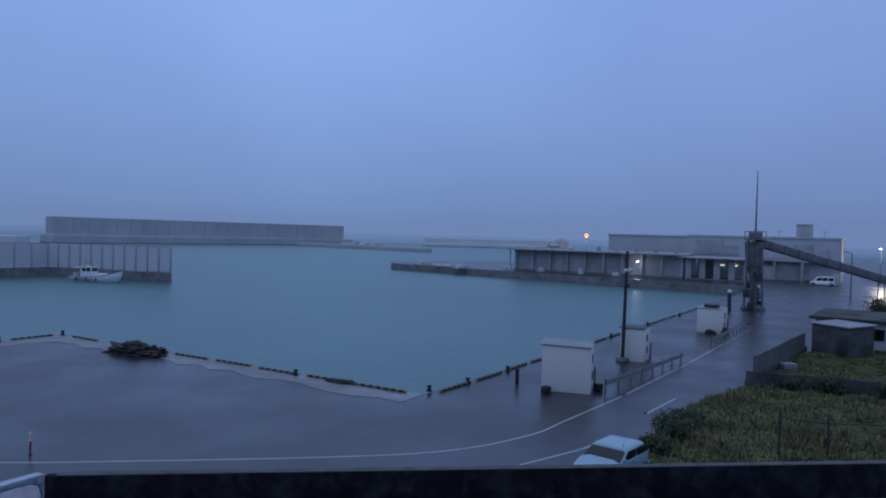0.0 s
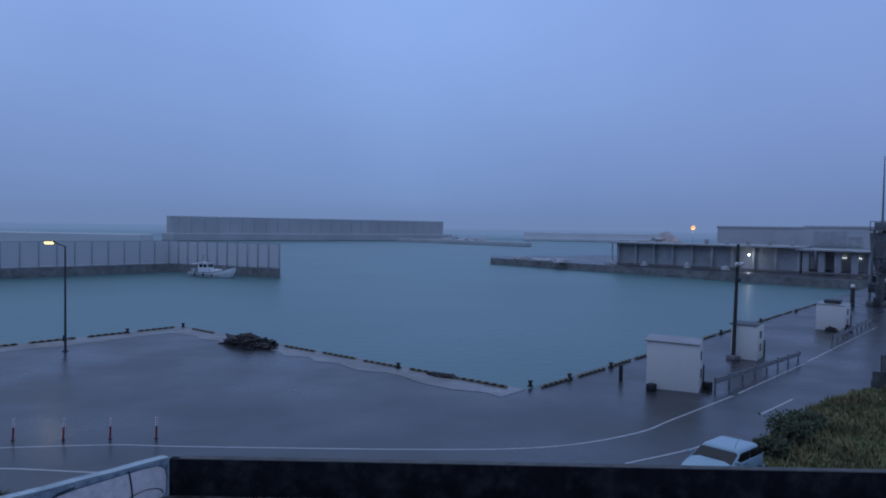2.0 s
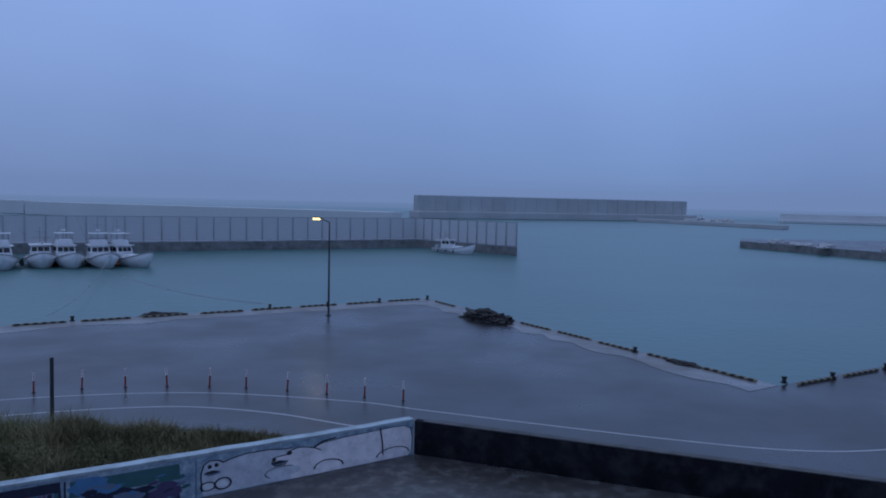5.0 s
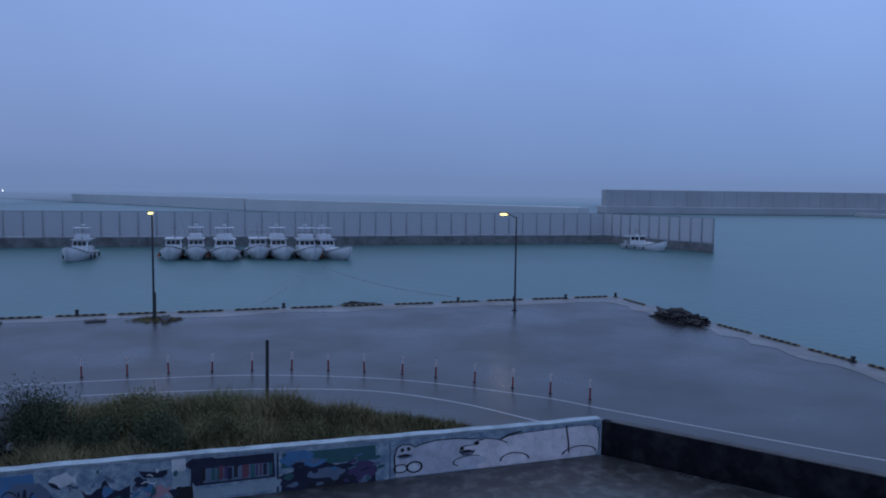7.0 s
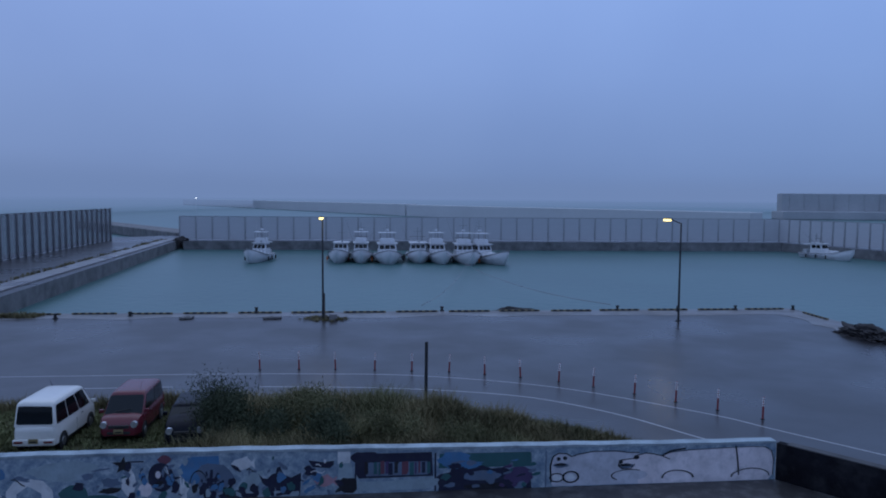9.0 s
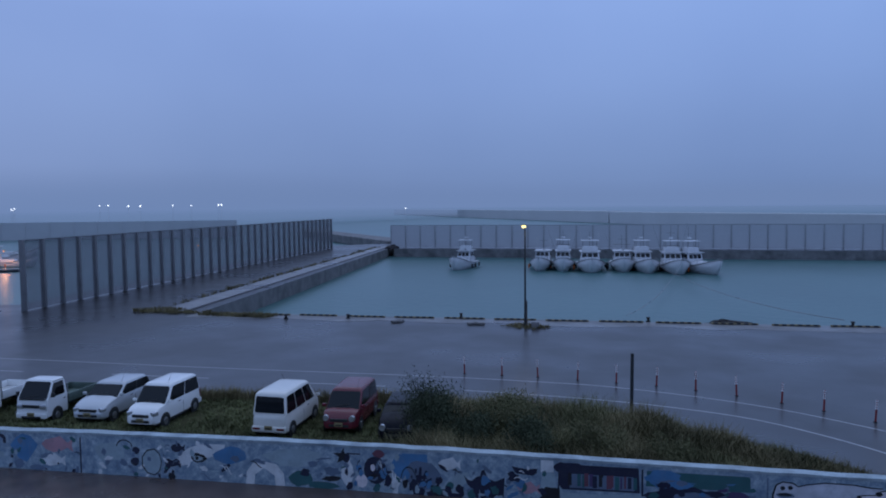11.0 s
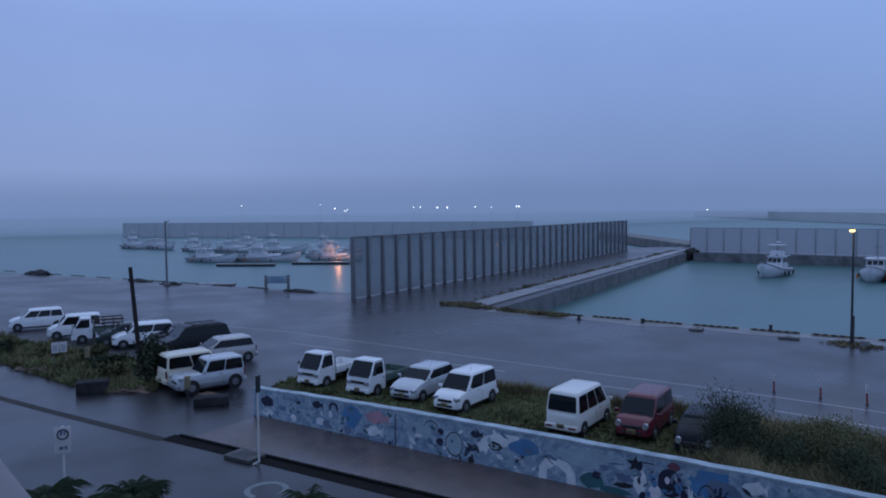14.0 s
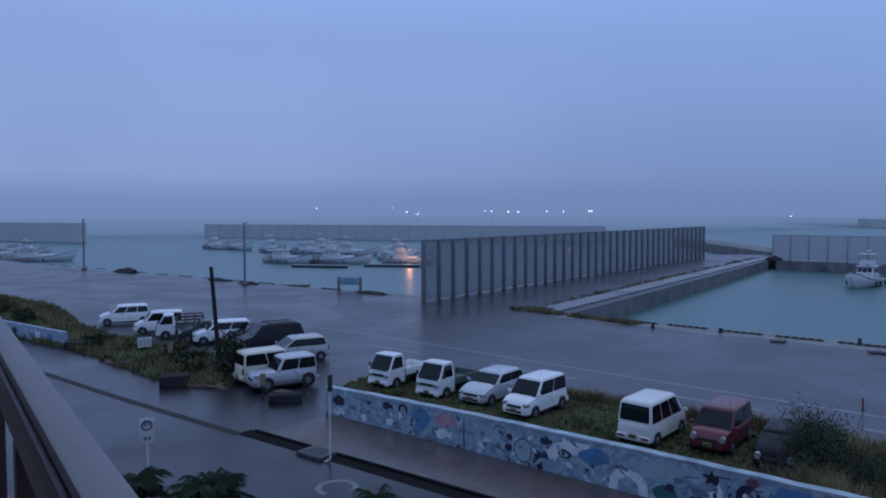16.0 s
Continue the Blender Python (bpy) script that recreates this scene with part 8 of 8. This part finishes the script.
for i in range(6):
    q = P(-56.0, -9.0).lerp(P(-47.2, -3.7), 0.1 + 0.15 * i)
    part("painted_shape", box(bmesh.new(), (0.7, 0.02, 0.45), Matrix.Translation(q + Vector((0, -0.0, 0.5)) - WALL_IN * 0.004) @ Matrix.Rotation(math.atan2(WALL_DIR.y, WALL_DIR.x) + 0.04, 4, "Z")), PAINTS[("white", "slate", "navy", "sky", "pale", "blue")[i]], lw)

# quay things by the marina
qs = tagged(new("quay_sign"), "pale blue sign board between two posts at the marina edge", "sign")
place(qs, -70.0, 20.3, 0, 62)
for dx in (-1.3, 1.3):
    part("post", box(bmesh.new(), (0.3, 0.3, 1.7), Matrix.Translation((dx, 0, 0.85)), 0.02), M_CONCRETE, qs)
pn = part("panel", box(bmesh.new(), (2.3, 0.08, 0.9), Matrix.Translation((0, 0, 1.15)), 0.01), PAINTS["sky"], qs)
for k in range(3):
    part("text_bar", box(bmesh.new(), (1.4, 0.01, 0.09), Matrix.Translation((0, -0.045, 0.9 + 0.22 * k))), PAINTS["blue"], pn)
for i, (x, y, lx, ly, h, t) in enumerate(((-66.5, 21.5, 2.4, 0.5, 0.35, 28), (-81.5, 12.0, 1.8, 0.6, 0.4, 32), (-104.5, -0.6, 2.8, 0.9, 0.8, 33), (-87, 9.5, 2.2, 0.6, 0.4, 32))):
    heap("tarred_mound", x, y, lx, ly, h, t, "low dark heap of nets on the marina quay", M_NET, 120 + i)
for i, (q, turn, s) in enumerate(along((-65.8, 23.2), (-143, -21.0), 3, 6.0, 0.5)):
    copy_thing(stop0, Matrix.Translation(q + Vector((0, 0, 0.0))) @ Matrix.Rotation(radians(turn), 4, "Z"))
    if i > 12:
        break
for x, y, L, t in ((-90.7, 18.0, 7, 60), (-122, 30, 12, 55), (-118, 42, 12, 55)):
    pt = tagged(new("pontoon"), "low floating pontoon with a dark edge", "pontoon")
    place(pt, x, y, WATER, t)
    part("deck", box(bmesh.new(), (L, 1.6, 0.18), Matrix.Translation((0, 0, 0.45)), 0.03), M_CONCRETE, pt)
    part("float", box(bmesh.new(), (L - 0.3, 1.4, 0.6), Matrix.Translation((0, 0, 0.12)), 0.05), M_DARKSTEEL, pt)
for x, y in ((-79.5, 84.5), (-82.3, 89.5)):
    b_ = bulb("buoy", "white round buoy floating by the bank", x, y, WATER + 0.15, 0.32, M_WHITE, "buoy")

# mooring lines across the pool
def rope(a, b, sag, label):
    bm = bmesh.new()
    pts = [a.lerp(b, i / 14) - Vector((0, 0, sag * 4 * (i / 14) * (1 - i / 14))) for i in range(15)]
    for p, q in zip(pts, pts[1:]):
        tube(bm, p, q, 0.03, 0.03, 5)
    return tagged(finish("mooring_rope", bm, M_CONCRETE), label, "rope")


rope(P(-31.0, 91.2, 0.3), P(-19.0, 45.0, 0.4), 1.2, "pale mooring rope from a boat to the quay")
rope(P(-34.9, 90.9, 0.3), P(-7.0, 50.7, 0.4), 1.2, "thin mooring rope slack over the water")

# ---- the balcony the view is taken from, and the building behind it ----
M_RAILCAP = material("grey_rail_paint", (0.175, 0.165, 0.175), 0.5, vary=0.1, scale=3, bump=0.1)
M_BROWN = material("brown_painted_steel", (0.045, 0.018, 0.016), 0.45, vary=0.2, scale=3, bump=0.1)
M_FLOOR = material("balcony_floor", (0.36, 0.30, 0.28), 0.5, vary=0.15, scale=2, stain=0.3, stain_color=(0.2, 0.17, 0.16), stain_scale=1.2)
M_FACADE = material("facade_render", (0.35, 0.31, 0.29), 0.7, vary=0.1, scale=0.8)
R0 = Vector((-0.22, 0.40, 0))
RD = Vector((-0.9764, -0.2160, 0)).normalized()
RN = Vector((RD.y, -RD.x, 0))
ang = math.atan2(RD.y, RD.x)


def on_rail(s, n, z):
    return R0 + RD * s + RN * n + Vector((0, 0, z))


def rail_box(bm, s0, s1, n0, n1, z0, z1, bevel=0.0):
    return box(bm, (s1 - s0, abs(n1 - n0), z1 - z0), Matrix.Translation(on_rail((s0 + s1) / 2, (n0 + n1) / 2, (z0 + z1) / 2)) @ Matrix.Rotation(ang, 4, "Z"), bevel)


rail = tagged(new("balcony_railing"), "brown steel balcony railing with a broad grey cap", "railing")
part("cap", rail_box(bmesh.new(), -4, 9, -0.088, 0.0, 8.56, 8.60, 0.012), M_RAILCAP, rail, "broad grey rail cap")
part("top_rail", rail_box(bmesh.new(), -4, 9, -0.10, -0.03, 8.42, 8.553, 0.008), M_BROWN, rail)
part("bottom_rail", rail_box(bmesh.new(), -4, 9, -0.09, -0.04, 7.62, 7.68, 0.006), M_BROWN, rail)
for k in range(11):
    s = -3.9 + 1.27 * k
    part("post", rail_box(bmesh.new(), s, s + 0.09, -0.10, -0.03, 7.5, 8.42, 0.006), M_BROWN, rail)
blc = finish("balcony_floor", rail_box(bmesh.new(), -4.2, 9.2, 0.05, -1.9, 7.3, 7.5, 0.01), M_FLOOR)
structure(blc, "pale tiled concrete balcony floor")
structure(finish("wall_building", rail_box(bmesh.new(), -12, 14, -1.9, -8.0, 0.0, 12.5), M_FACADE), "plain rendered wall of the building")
structure(finish("ceiling_balcony", rail_box(bmesh.new(), -4.2, 9.2, -0.6, -1.89, 10.4, 10.6), M_FACADE), "plain balcony soffit")
